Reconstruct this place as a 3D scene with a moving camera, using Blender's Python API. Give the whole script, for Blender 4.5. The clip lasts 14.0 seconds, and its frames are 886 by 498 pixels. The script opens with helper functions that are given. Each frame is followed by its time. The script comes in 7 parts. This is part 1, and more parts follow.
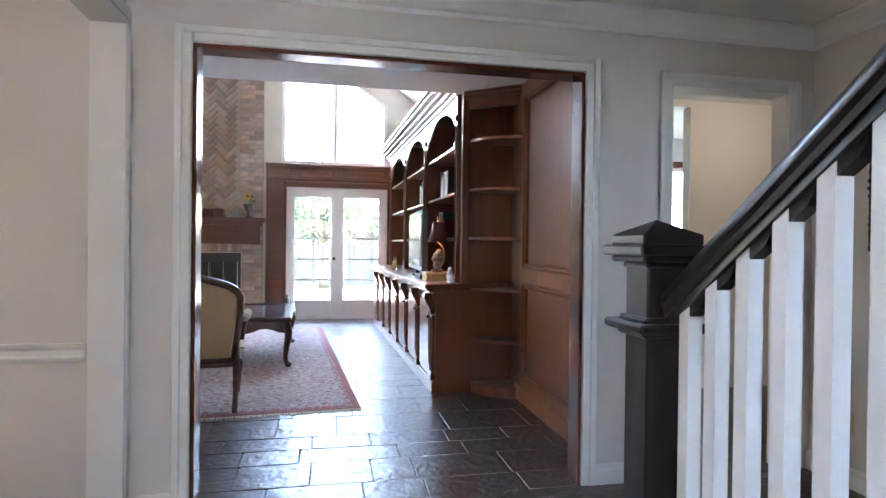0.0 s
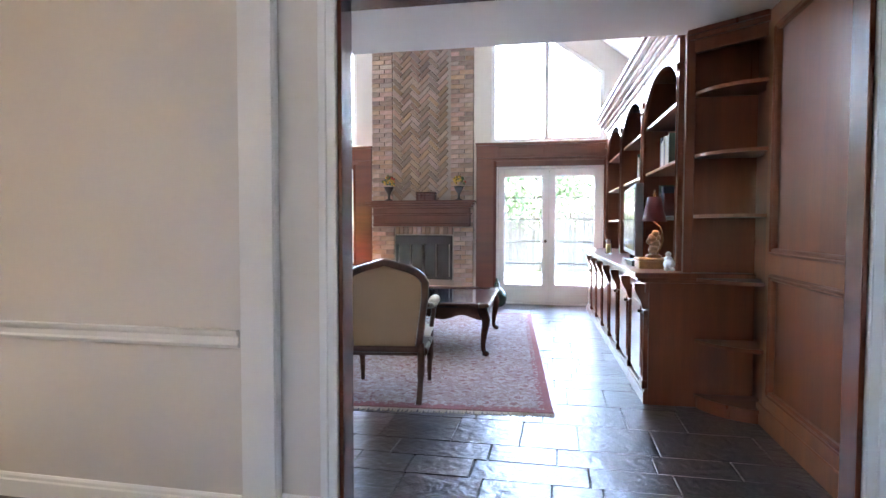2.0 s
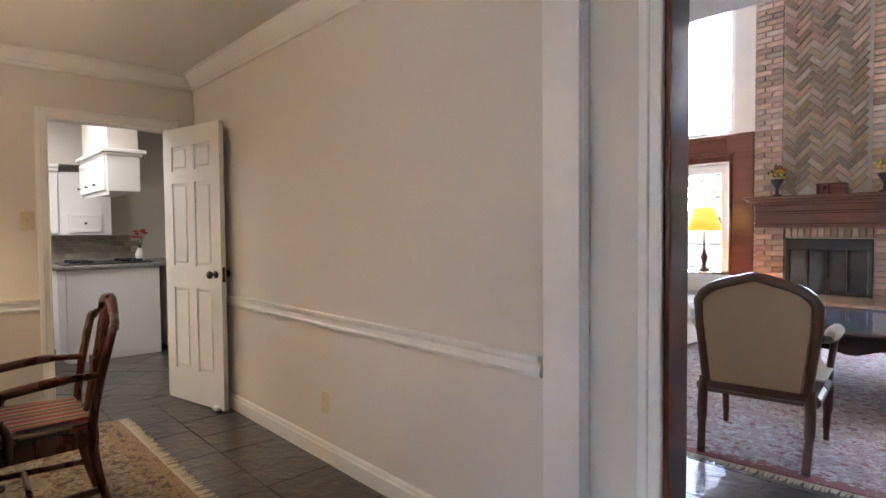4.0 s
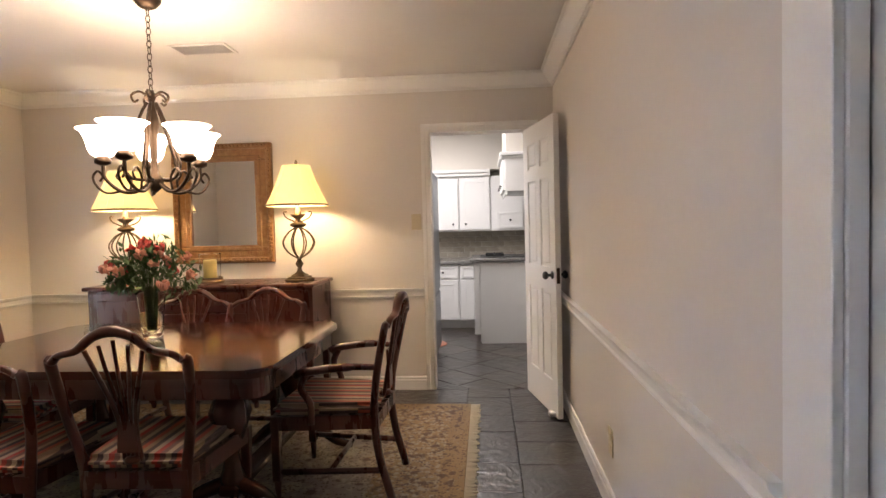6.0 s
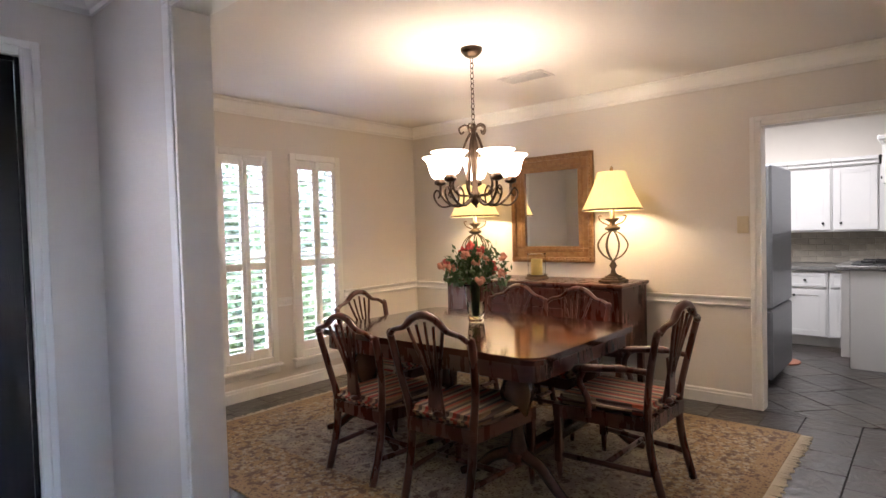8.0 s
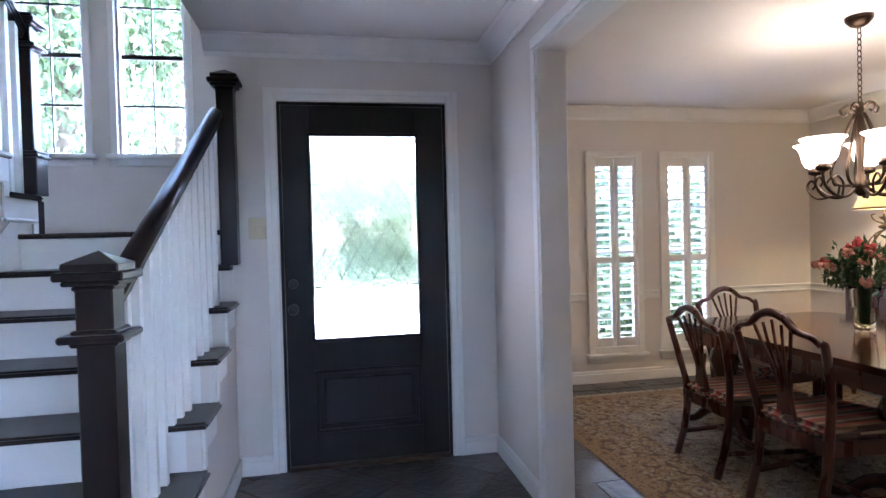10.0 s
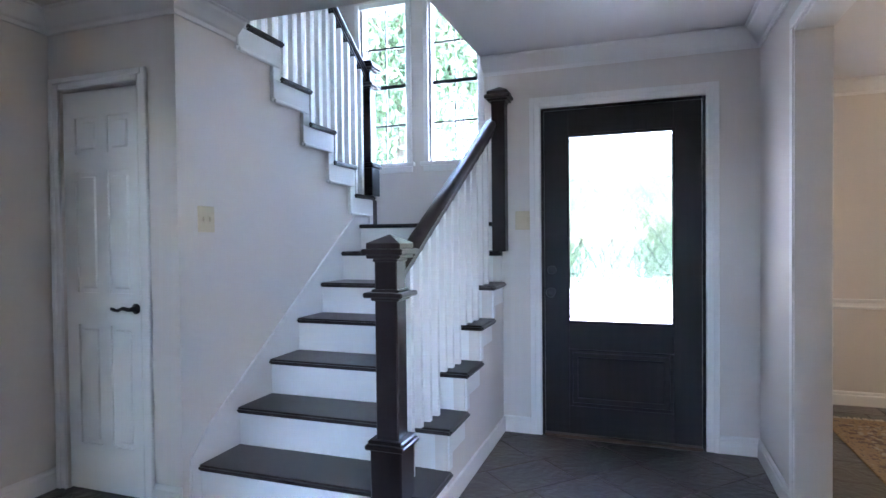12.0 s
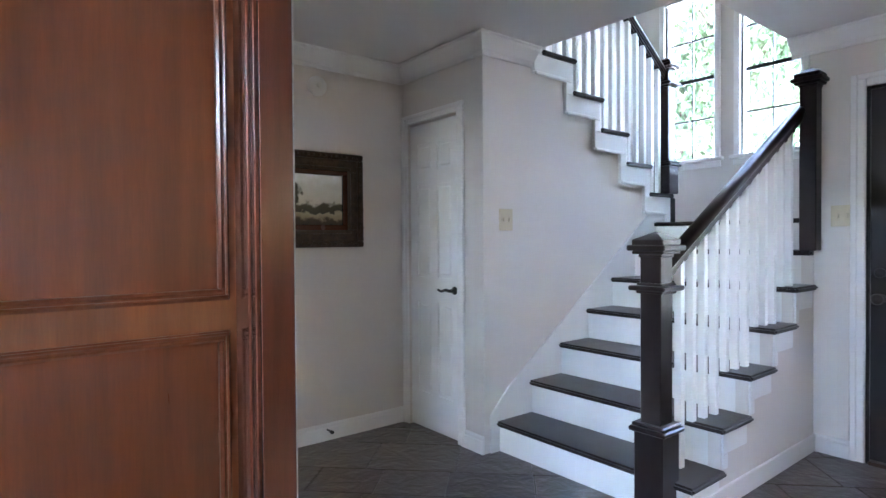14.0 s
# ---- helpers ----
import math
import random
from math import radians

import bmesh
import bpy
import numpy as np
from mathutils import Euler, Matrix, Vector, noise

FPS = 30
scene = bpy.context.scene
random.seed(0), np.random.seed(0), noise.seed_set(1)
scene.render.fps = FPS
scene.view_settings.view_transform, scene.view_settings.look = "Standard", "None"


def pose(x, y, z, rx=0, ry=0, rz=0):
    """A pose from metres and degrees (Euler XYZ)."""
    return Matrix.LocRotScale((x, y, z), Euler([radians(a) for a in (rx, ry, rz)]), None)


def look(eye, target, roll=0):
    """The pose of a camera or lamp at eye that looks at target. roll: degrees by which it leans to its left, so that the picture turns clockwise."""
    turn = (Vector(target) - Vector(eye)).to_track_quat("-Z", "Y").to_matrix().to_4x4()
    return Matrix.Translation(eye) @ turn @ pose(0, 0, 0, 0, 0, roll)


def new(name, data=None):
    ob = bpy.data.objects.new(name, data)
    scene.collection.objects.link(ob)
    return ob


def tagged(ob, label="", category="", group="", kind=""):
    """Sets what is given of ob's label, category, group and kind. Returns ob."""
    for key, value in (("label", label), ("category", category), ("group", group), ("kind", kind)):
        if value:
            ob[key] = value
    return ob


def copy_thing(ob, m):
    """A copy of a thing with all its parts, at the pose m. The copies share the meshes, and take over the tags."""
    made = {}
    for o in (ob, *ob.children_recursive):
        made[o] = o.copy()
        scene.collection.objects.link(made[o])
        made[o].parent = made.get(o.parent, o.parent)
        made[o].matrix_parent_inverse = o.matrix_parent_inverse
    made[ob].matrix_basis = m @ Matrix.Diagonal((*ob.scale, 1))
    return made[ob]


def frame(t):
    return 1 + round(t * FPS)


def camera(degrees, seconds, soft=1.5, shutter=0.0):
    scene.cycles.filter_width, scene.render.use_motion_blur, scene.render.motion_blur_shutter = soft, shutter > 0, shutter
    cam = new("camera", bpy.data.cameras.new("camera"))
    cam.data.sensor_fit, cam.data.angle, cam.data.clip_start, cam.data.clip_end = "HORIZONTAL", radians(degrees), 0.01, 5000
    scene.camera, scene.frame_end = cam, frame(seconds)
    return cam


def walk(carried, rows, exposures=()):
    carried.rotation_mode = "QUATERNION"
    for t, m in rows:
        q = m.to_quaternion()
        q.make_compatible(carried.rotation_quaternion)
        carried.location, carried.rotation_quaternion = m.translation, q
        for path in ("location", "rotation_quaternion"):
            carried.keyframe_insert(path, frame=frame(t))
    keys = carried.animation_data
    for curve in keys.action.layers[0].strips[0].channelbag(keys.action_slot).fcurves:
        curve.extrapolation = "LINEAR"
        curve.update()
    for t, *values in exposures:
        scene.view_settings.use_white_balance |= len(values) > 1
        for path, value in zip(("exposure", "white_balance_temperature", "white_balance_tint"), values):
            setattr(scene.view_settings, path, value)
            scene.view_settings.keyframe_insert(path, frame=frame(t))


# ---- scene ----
cam = camera(75.7, 14.0)
PATH = [
    (0, (0.601, -2.716, 1.222), (0.994, -0.755, 1.208), 0.7),
    (0.5, (0.7, -2.658, 1.22), (0.895, -0.669, 1.16), 0.5),
    (1, (0.773, -2.555, 1.214), (0.768, -0.557, 1.141), 0.3),
    (1.5, (0.82, -2.333, 1.212), (0.628, -0.343, 1.135), 0.2),
    (2, (0.852, -2.145, 1.214), (0.462, -0.185, 1.132), 0.1),
    (2.5, (0.901, -2.006, 1.218), (0.241, -0.12, 1.134), -0.1),
    (3, (0.961, -1.901, 1.224), (-0.012, -0.155, 1.143), -0.2),
    (3.5, (0.921, -1.783, 1.218), (-0.325, -0.221, 1.14), -0.5),
    (4, (0.794, -1.597, 1.227), (-0.684, -0.251, 1.155), -0.5),
    (4.2, (0.744, -1.522, 1.231), (-0.813, -0.268, 1.161), -0.6),
    (6.3, (0.608, -0.464, 1.273), (-1.35, -0.866, 1.197), -1.5),
    (6.5, (0.589, -0.415, 1.281), (-1.332, -0.966, 1.209), -1.5),
    (7, (0.613, -0.316, 1.307), (-1.214, -1.126, 1.231), -1.6),
    (7.5, (0.681, -0.202, 1.322), (-1.019, -1.252, 1.25), -1.6),
    (8, (0.697, -0.083, 1.316), (-0.817, -1.388, 1.252), -1.6),
    (8.5, (0.735, 0.024, 1.329), (-0.507, -1.543, 1.273), -1.4),
    (9, (0.764, 0.156, 1.34), (-0.179, -1.607, 1.286), -1.4),
    (9.2, (0.774, 0.205, 1.336), (-0.066, -1.61, 1.285), -1.4),
    (11.3, (0.45, 0.566, 1.255), (0.808, -1.401, 1.225), -0.9),
    (11.5, (0.433, 0.611, 1.268), (0.875, -1.339, 1.233), -0.7),
    (12, (0.369, 0.689, 1.269), (1.03, -1.198, 1.231), -0.6),
    (12.5, (0.26, 0.741, 1.257), (1.151, -1.049, 1.222), -0.5),
    (13, (0.184, 0.797, 1.253), (1.282, -0.874, 1.219), -0.5),
    (13.5, (0.08, 0.856, 1.251), (1.422, -0.627, 1.214), -0.4),
    (14, (-0.018, 0.834, 1.257), (1.543, -0.416, 1.225), -0.4),
]

# brightness and tint follow the clip's automatic camera
EXPOSURES = [(0, 6.05, 7000, 16), (1.5, 6.15, 6900, 17), (2.5, 6.02, 6900, 17), (3, 5.75, 7000, 18), (3.5, 5.65, 7100, 19), (4, 5.95, 7500, 21), (6.5, 6.1, 7300, 22), (7.5, 6.05, 7000, 22), (8, 6.05, 6900, 22), (8.5, 6.05, 6700, 22), (9, 5.86, 6300, 22), (11.5, 6.0, 6000, 17), (12.5, 6.22, 6200, 17), (13.5, 6.33, 6300, 16), (14, 6.4, 6500, 16)]
CHAND_W, KITCHEN_W = .008, 1.3
walk(cam, [(t, look(eye, target, roll)) for t, eye, target, roll in PATH], EXPOSURES)

# ---- sky and sun ----
world = bpy.data.worlds.new("sky")
scene.world = world
world.use_nodes = True
wn = world.node_tree
sky = wn.nodes.new("ShaderNodeTexSky")
sky.sky_type, sky.sun_disc = "NISHITA", False
sky.sun_elevation, sky.sun_rotation = radians(70), radians(-90)
wn.links.new(sky.outputs[0], wn.nodes["Background"].inputs[0])
wn.nodes["Background"].inputs[1].default_value = 0.15
sun = new("sun", bpy.data.lights.new("sun", "SUN"))
sun.data.energy, sun.data.angle, sun.data.color = .7, radians(15), (1, .95, .88)
sun.matrix_world = look((0, 0, 20), (7.3, 0, 0))


def lamp(name, kind, place, energy, colour, size=.1):
    data = bpy.data.lights.new(name, kind)
    data.energy, data.color = energy, colour
    if kind == "POINT":
        data.shadow_soft_size = size
    ob = new(name, data)
    ob.matrix_world = Matrix.Translation(place)
    return ob


# ---- materials ----
def material(name, colour, rough=.5, metal=0, vary=.12, scale=3, fine=60, bump=.05, stretch=(1, 1, 1), second=None, amount=.5, coat=0, spec=.5, space="Object"):
    """Base colour with two scales of variation, and fine relief."""
    m = bpy.data.materials.new(name)
    m.use_nodes = True
    nt = m.node_tree
    b = nt.nodes["Principled BSDF"]
    co = nt.nodes.new("ShaderNodeTexCoord")
    mp = nt.nodes.new("ShaderNodeMapping")
    mp.inputs["Scale"].default_value = stretch
    nt.links.new(co.outputs[space], mp.inputs[0])
    n1, n2 = nt.nodes.new("ShaderNodeTexNoise"), nt.nodes.new("ShaderNodeTexNoise")
    n1.inputs["Scale"].default_value, n2.inputs["Scale"].default_value = scale, fine
    n1.inputs["Detail"].default_value, n2.inputs["Detail"].default_value = 4, 3
    for n in (n1, n2):
        nt.links.new(mp.outputs[0], n.inputs["Vector"])
    ramp = nt.nodes.new("ShaderNodeMapRange")
    ramp.inputs["From Min"].default_value, ramp.inputs["From Max"].default_value = .3, .7
    nt.links.new(n1.outputs[0], ramp.inputs[0])
    mix = nt.nodes.new("ShaderNodeMix")
    mix.data_type = "RGBA"
    dark = tuple(c * (1 - vary) for c in colour)
    mix.inputs["A"].default_value = (*(second or dark), 1)
    mix.inputs["B"].default_value = (*colour, 1)
    nt.links.new(ramp.outputs[0], mix.inputs["Factor"])
    hsv = nt.nodes.new("ShaderNodeHueSaturation")
    r2 = nt.nodes.new("ShaderNodeMapRange")
    r2.inputs["To Min"].default_value, r2.inputs["To Max"].default_value = 1 - vary * amount, 1 + vary * amount
    nt.links.new(n2.outputs[0], r2.inputs[0])
    nt.links.new(r2.outputs[0], hsv.inputs["Value"])
    nt.links.new(mix.outputs["Result"], hsv.inputs["Color"])
    nt.links.new(hsv.outputs[0], b.inputs["Base Color"])
    rr = nt.nodes.new("ShaderNodeMapRange")
    rr.inputs["To Min"].default_value, rr.inputs["To Max"].default_value = max(.02, rough * .8), min(1, rough * 1.2)
    nt.links.new(n1.outputs[0], rr.inputs[0])
    nt.links.new(rr.outputs[0], b.inputs["Roughness"])
    b.inputs["Metallic"].default_value = metal
    b.inputs["Specular IOR Level"].default_value = spec
    b.inputs["Coat Weight"].default_value = coat
    b.inputs["Coat Roughness"].default_value = .12
    if bump:
        bp = nt.nodes.new("ShaderNodeBump")
        bp.inputs["Strength"].default_value, bp.inputs["Distance"].default_value = bump, .01
        nt.links.new(n2.outputs[0], bp.inputs["Height"])
        nt.links.new(bp.outputs[0], b.inputs["Normal"])
    return m


def by_piece(m, spread, hue=.0, sat=0.0):
    """Varies a material from piece to piece."""
    nt = m.node_tree
    b = nt.nodes["Principled BSDF"]
    info = nt.nodes.new("ShaderNodeObjectInfo")
    geo = nt.nodes.new("ShaderNodeNewGeometry")
    add = nt.nodes.new("ShaderNodeMath")
    add.operation = "ADD"
    frac = nt.nodes.new("ShaderNodeMath")
    frac.operation = "FRACT"
    nt.links.new(info.outputs["Random"], add.inputs[0])
    nt.links.new(geo.outputs["Random Per Island"], add.inputs[1])
    nt.links.new(add.outputs[0], frac.inputs[0])
    old = b.inputs["Base Color"].links[0].from_socket
    hsv = nt.nodes.new("ShaderNodeHueSaturation")
    for key, s in (("Value", spread), ("Hue", hue), ("Saturation", sat)):
        r = nt.nodes.new("ShaderNodeMapRange")
        mid = .5 if key == "Hue" else 1
        r.inputs["To Min"].default_value, r.inputs["To Max"].default_value = mid - s, mid + s
        if key == "Value":
            nt.links.new(frac.outputs[0], r.inputs[0])
        else:
            m2 = nt.nodes.new("ShaderNodeMath")
            m2.operation = "MULTIPLY"
            m2.inputs[1].default_value = 7.3 if key == "Hue" else 3.7
            f2 = nt.nodes.new("ShaderNodeMath")
            f2.operation = "FRACT"
            nt.links.new(frac.outputs[0], m2.inputs[0])
            nt.links.new(m2.outputs[0], f2.inputs[0])
            nt.links.new(f2.outputs[0], r.inputs[0])
        nt.links.new(r.outputs[0], hsv.inputs[key])
    nt.links.new(old, hsv.inputs["Color"])
    nt.links.new(hsv.outputs[0], b.inputs["Base Color"])
    return m


def glowing(name, colour, strength, base=(.8, .75, .65)):
    m = material(name, base, .5, bump=0)
    b = m.node_tree.nodes["Principled BSDF"]
    b.inputs["Emission Color"].default_value, b.inputs["Emission Strength"].default_value = (*colour, 1), strength
    return m


def glass(name, colour=(1, 1, 1), rough=0.0, alpha=None, ripple=0):
    m = bpy.data.materials.new(name)
    m.use_nodes = True
    nt = m.node_tree
    b = nt.nodes["Principled BSDF"]
    b.inputs["Base Color"].default_value = (*colour, 1)
    b.inputs["Roughness"].default_value = rough
    b.inputs["Transmission Weight"].default_value = 1
    b.inputs["IOR"].default_value = 1.45 if ripple else 1.1
    if ripple:
        n, bp = nt.nodes.new("ShaderNodeTexNoise"), nt.nodes.new("ShaderNodeBump")
        n.inputs["Scale"].default_value = 18
        bp.inputs["Strength"].default_value, bp.inputs["Distance"].default_value = ripple, .01
        nt.links.new(n.outputs[0], bp.inputs["Height"])
        nt.links.new(bp.outputs[0], b.inputs["Normal"])
    return m


def stripes(name, colours, axis, width, rough=.8):
    """Woven stripes across one axis of the object."""
    m = material(name, (.5, .5, .5), rough, bump=.2, fine=300)
    nt = m.node_tree
    b = nt.nodes["Principled BSDF"]
    co, sep = nt.nodes.new("ShaderNodeTexCoord"), nt.nodes.new("ShaderNodeSeparateXYZ")
    nt.links.new(co.outputs["Object"], sep.inputs[0])
    mul, fr = nt.nodes.new("ShaderNodeMath"), nt.nodes.new("ShaderNodeMath")
    mul.operation, fr.operation = "MULTIPLY", "FRACT"
    mul.inputs[1].default_value = 1 / width
    nt.links.new(sep.outputs[axis], mul.inputs[0])
    nt.links.new(mul.outputs[0], fr.inputs[0])
    ramp = nt.nodes.new("ShaderNodeValToRGB")
    ramp.color_ramp.interpolation = "CONSTANT"
    el = ramp.color_ramp.elements
    while len(el) < len(colours):
        el.new(.5)
    for i, c in enumerate(colours):
        el[i].position, el[i].color = i / len(colours), (*c, 1)
    nt.links.new(fr.outputs[0], ramp.inputs[0])
    nt.links.new(ramp.outputs[0], b.inputs["Base Color"])
    return m


def carpet(name, field, motif, light, border, half, scale=14, edge=(.2, .35)):
    """A woven rug: a field of small motifs, and bands that follow the edge. half: half its size."""
    m = material(name, field, .95, bump=.5, fine=260, vary=.25)
    nt = m.node_tree
    b = nt.nodes["Principled BSDF"]
    co = nt.nodes.new("ShaderNodeTexCoord")
    v1, v2 = nt.nodes.new("ShaderNodeTexVoronoi"), nt.nodes.new("ShaderNodeTexVoronoi")
    v1.inputs["Scale"].default_value, v2.inputs["Scale"].default_value = scale, scale * 2.3
    n1 = nt.nodes.new("ShaderNodeTexNoise")
    n1.inputs["Scale"].default_value, n1.inputs["Detail"].default_value = scale * 1.6, 5
    for n in (v1, v2, n1):
        nt.links.new(co.outputs["Object"], n.inputs["Vector"])

    def step(socket, lo, hi):
        r = nt.nodes.new("ShaderNodeMapRange")
        r.inputs["From Min"].default_value, r.inputs["From Max"].default_value = lo, hi
        nt.links.new(socket, r.inputs[0])
        return r.outputs[0]

    def blend(f, a, c):
        x = nt.nodes.new("ShaderNodeMix")
        x.data_type = "RGBA"
        nt.links.new(f, x.inputs["Factor"])
        for key, v in (("A", a), ("B", c)):
            if isinstance(v, tuple):
                x.inputs[key].default_value = (*v, 1)
            else:
                nt.links.new(v, x.inputs[key])
        return x.outputs["Result"]

    v3 = nt.nodes.new("ShaderNodeTexVoronoi")
    v3.inputs["Scale"].default_value, v3.inputs["Randomness"].default_value = scale * .36, .55
    nt.links.new(co.outputs["Object"], v3.inputs["Vector"])
    inner = blend(step(v1.outputs["Distance"], .28, .36), motif, field)
    inner = blend(step(v3.outputs["Distance"], .30, .34), blend(step(v2.outputs["Distance"], .28, .38), border, light), inner)
    inner = blend(step(v3.outputs["Distance"], .14, .17), motif, inner)
    inner = blend(step(n1.outputs[0], .5, .6), inner, light)
    band = blend(step(v2.outputs["Distance"], .40, .50), light, border)
    band = blend(step(n1.outputs[0], .52, .62), band, motif)
    sep, mx = nt.nodes.new("ShaderNodeSeparateXYZ"), nt.nodes.new("ShaderNodeMath")
    nt.links.new(co.outputs["Object"], sep.inputs[0])
    outs = []
    for k in (0, 1):
        a, s = nt.nodes.new("ShaderNodeMath"), nt.nodes.new("ShaderNodeMath")
        a.operation, s.operation = "ABSOLUTE", "SUBTRACT"
        nt.links.new(sep.outputs[k], a.inputs[0])
        s.inputs[0].default_value = half[k]
        nt.links.new(a.outputs[0], s.inputs[1])
        outs.append(s.outputs[0])
    mx.operation = "MINIMUM"
    nt.links.new(outs[0], mx.inputs[0])
    nt.links.new(outs[1], mx.inputs[1])
    col = blend(step(mx.outputs[0], edge[1], edge[1] + .012), band, inner)
    col = blend(step(mx.outputs[0], edge[0], edge[0] + .012), blend(step(n1.outputs[0], .52, .6), border, motif), col)
    col = blend(step(mx.outputs[0], .05, .06), border, col)
    knots = nt.nodes.new("ShaderNodeTexVoronoi")
    knots.inputs["Scale"].default_value = scale * 4.2
    nt.links.new(co.outputs["Object"], knots.inputs["Vector"])
    tone = blend(step(knots.outputs["Distance"], .30, .42), motif, col)
    pale = nt.nodes.new("ShaderNodeTexNoise")
    pale.inputs["Scale"].default_value, pale.inputs["Detail"].default_value = scale * 3.1, 4
    nt.links.new(co.outputs["Object"], pale.inputs["Vector"])
    col = blend(step(pale.outputs[0], .50, .56), tone, blend(step(knots.outputs["Distance"], .2, .3), light, col))
    hsv = b.inputs["Base Color"].links[0].from_node
    nt.links.new(col, hsv.inputs["Color"])
    return m


PAINT = material("greige_wall_paint", (.70, .655, .605), .6, vary=.05, scale=1.2, fine=180, bump=.06, space="Generated")
CEIL = material("ceiling_paint", (.74, .715, .69), .8, vary=.05, scale=1.5, fine=150, bump=.1)
# grey stands in for the shade on the backlit door bars
MUNTIN = material("backlit_grey_bar", (.30, .31, .32), .5, vary=.06, bump=.02)
TRIM = material("white_trim_paint", (.80, .79, .765), .35, vary=.05, scale=4, fine=120, bump=.02)
WHITE = material("white_satin_paint", (.80, .80, .78), .3, vary=.04, scale=3, fine=90, bump=.02)
KITCHEN = material("kitchen_cabinet_paint", (.78, .78, .77), .35, vary=.04, bump=.02)
ESPRESSO = material("espresso_stained_wood", (.020, .013, .012), .33, vary=.4, scale=3, fine=40, bump=.05, stretch=(6, 6, .7), coat=.05, spec=.35)
FRONT = material("dark_stained_oak_door", (.010, .007, .008), .42, vary=.5, scale=4, fine=60, bump=.15, stretch=(8, 8, .5), spec=.3)
CHERRY = material("cherry_panelling", (.21, .059, .022), .3, vary=.35, scale=2.2, fine=26, bump=.04, stretch=(7, 7, .45), second=(.15, .042, .016), coat=.40)
CHERRY_LIGHT = material("cherry_framing", (.29, .10, .034), .3, vary=.3, scale=2.5, fine=30, bump=.04, stretch=(7, 7, .5), second=(.20, .066, .024), coat=.35)
DEEP = material("deep_cherry_trim", (.15, .043, .020), .3, vary=.3, scale=2.2, fine=26, bump=.04, stretch=(.6, 7, 7), second=(.10, .028, .013), coat=.25)
JAMB = material("dark_cherry_jamb", (.13, .038, .02), .18, vary=.3, scale=2.5, fine=30, bump=.03, stretch=(7, 7, .5), coat=.5)
MAHOGANY = material("mahogany_wood", (.085, .020, .012), .28, vary=.2, scale=4, fine=40, bump=.03, stretch=(5, 5, 1), coat=.15)
TABLETOP = material("polished_mahogany_top", (.075, .018, .010), .10, vary=.2, scale=3, fine=40, bump=.012, stretch=(6, .8, 4), coat=.5)
CHAIRWOOD = material("walnut_chair_frame", (.12, .046, .025), .3, vary=.35, scale=5, fine=50, bump=.04, coat=.25)
DARKWOOD = material("dark_carved_wood", (.075, .026, .015), .25, vary=.35, scale=5, fine=50, bump=.04, coat=.3)
SLATE = by_piece(material("slate_tile", (.048, .046, .048), .30, vary=.45, scale=4, fine=30, bump=.35, second=(.052, .034, .026), coat=.32, space="Object"), .38, .04, .35)


def cleft(m):
    """Broad uneven relief of split stone, on the sealed surface too."""
    nt = m.node_tree
    b = nt.nodes["Principled BSDF"]
    fine = b.inputs["Normal"].links[0].from_node
    co, n, bp = nt.nodes.new("ShaderNodeTexCoord"), nt.nodes.new("ShaderNodeTexNoise"), nt.nodes.new("ShaderNodeBump")
    n.inputs["Scale"].default_value, n.inputs["Detail"].default_value, n.inputs["Distortion"].default_value = 7, 5, 1.2
    bp.inputs["Strength"].default_value, bp.inputs["Distance"].default_value = .5, .02
    b.inputs["Coat Roughness"].default_value = .15
    info, add = nt.nodes.new("ShaderNodeObjectInfo"), nt.nodes.new("ShaderNodeVectorMath")
    add.operation = "ADD"
    nt.links.new(co.outputs["Object"], add.inputs[0])
    nt.links.new(info.outputs["Location"], add.inputs[1])
    nt.links.new(add.outputs[0], n.inputs["Vector"])
    nt.links.new(n.outputs[0], bp.inputs["Height"])
    nt.links.new(fine.outputs[0], bp.inputs["Normal"])
    nt.links.new(bp.outputs[0], b.inputs["Normal"])
    nt.links.new(bp.outputs[0], b.inputs["Coat Normal"])
    return m


cleft(SLATE)
GROUT = material("grey_grout", (.075, .07, .066), .85, vary=.25, fine=90, bump=.3)
BRICK = by_piece(material("washed_brick", (.44, .33, .27), .85, vary=.3, scale=14, fine=120, bump=.5, second=(.33, .22, .165)), .38, .02, .3)
HERRING = by_piece(material("herringbone_brick", (.31, .23, .175), .85, vary=.3, scale=14, fine=120, bump=.5, second=(.25, .175, .13)), .36, .02, .3)
MORTAR = material("brick_mortar", (.36, .32, .27), .95, vary=.2, fine=140, bump=.4)
BLACK = material("black_metal", (.012, .012, .013), .4, vary=.2, bump=.03)
BRONZE = material("oil_rubbed_bronze", (.07, .045, .03), .38, metal=.8, vary=.3, scale=18, fine=90, bump=.08)
IRON = material("antiqued_iron", (.17, .12, .075), .5, metal=.55, vary=.35, scale=22, fine=120, bump=.15)
STEEL = material("brushed_steel", (.22, .235, .26), .35, metal=.7, vary=.1, stretch=(1, 1, 20), bump=.03)
PLATE = material("ivory_switch_plate", (.62, .54, .37), .4, vary=.04, bump=0)
GILT = material("gilt_box", (.42, .27, .11), .45, metal=.3, vary=.3, scale=30, fine=90, bump=.3)
GOLD = material("gilt_frame", (.30, .165, .07), .4, metal=.45, vary=.45, scale=30, fine=90, bump=.6, second=(.22, .10, .04))
ANTIQUE = material("antique_brown_frame", (.07, .038, .022), .5, metal=.2, vary=.5, scale=30, fine=80, bump=.8, second=(.03, .016, .01))
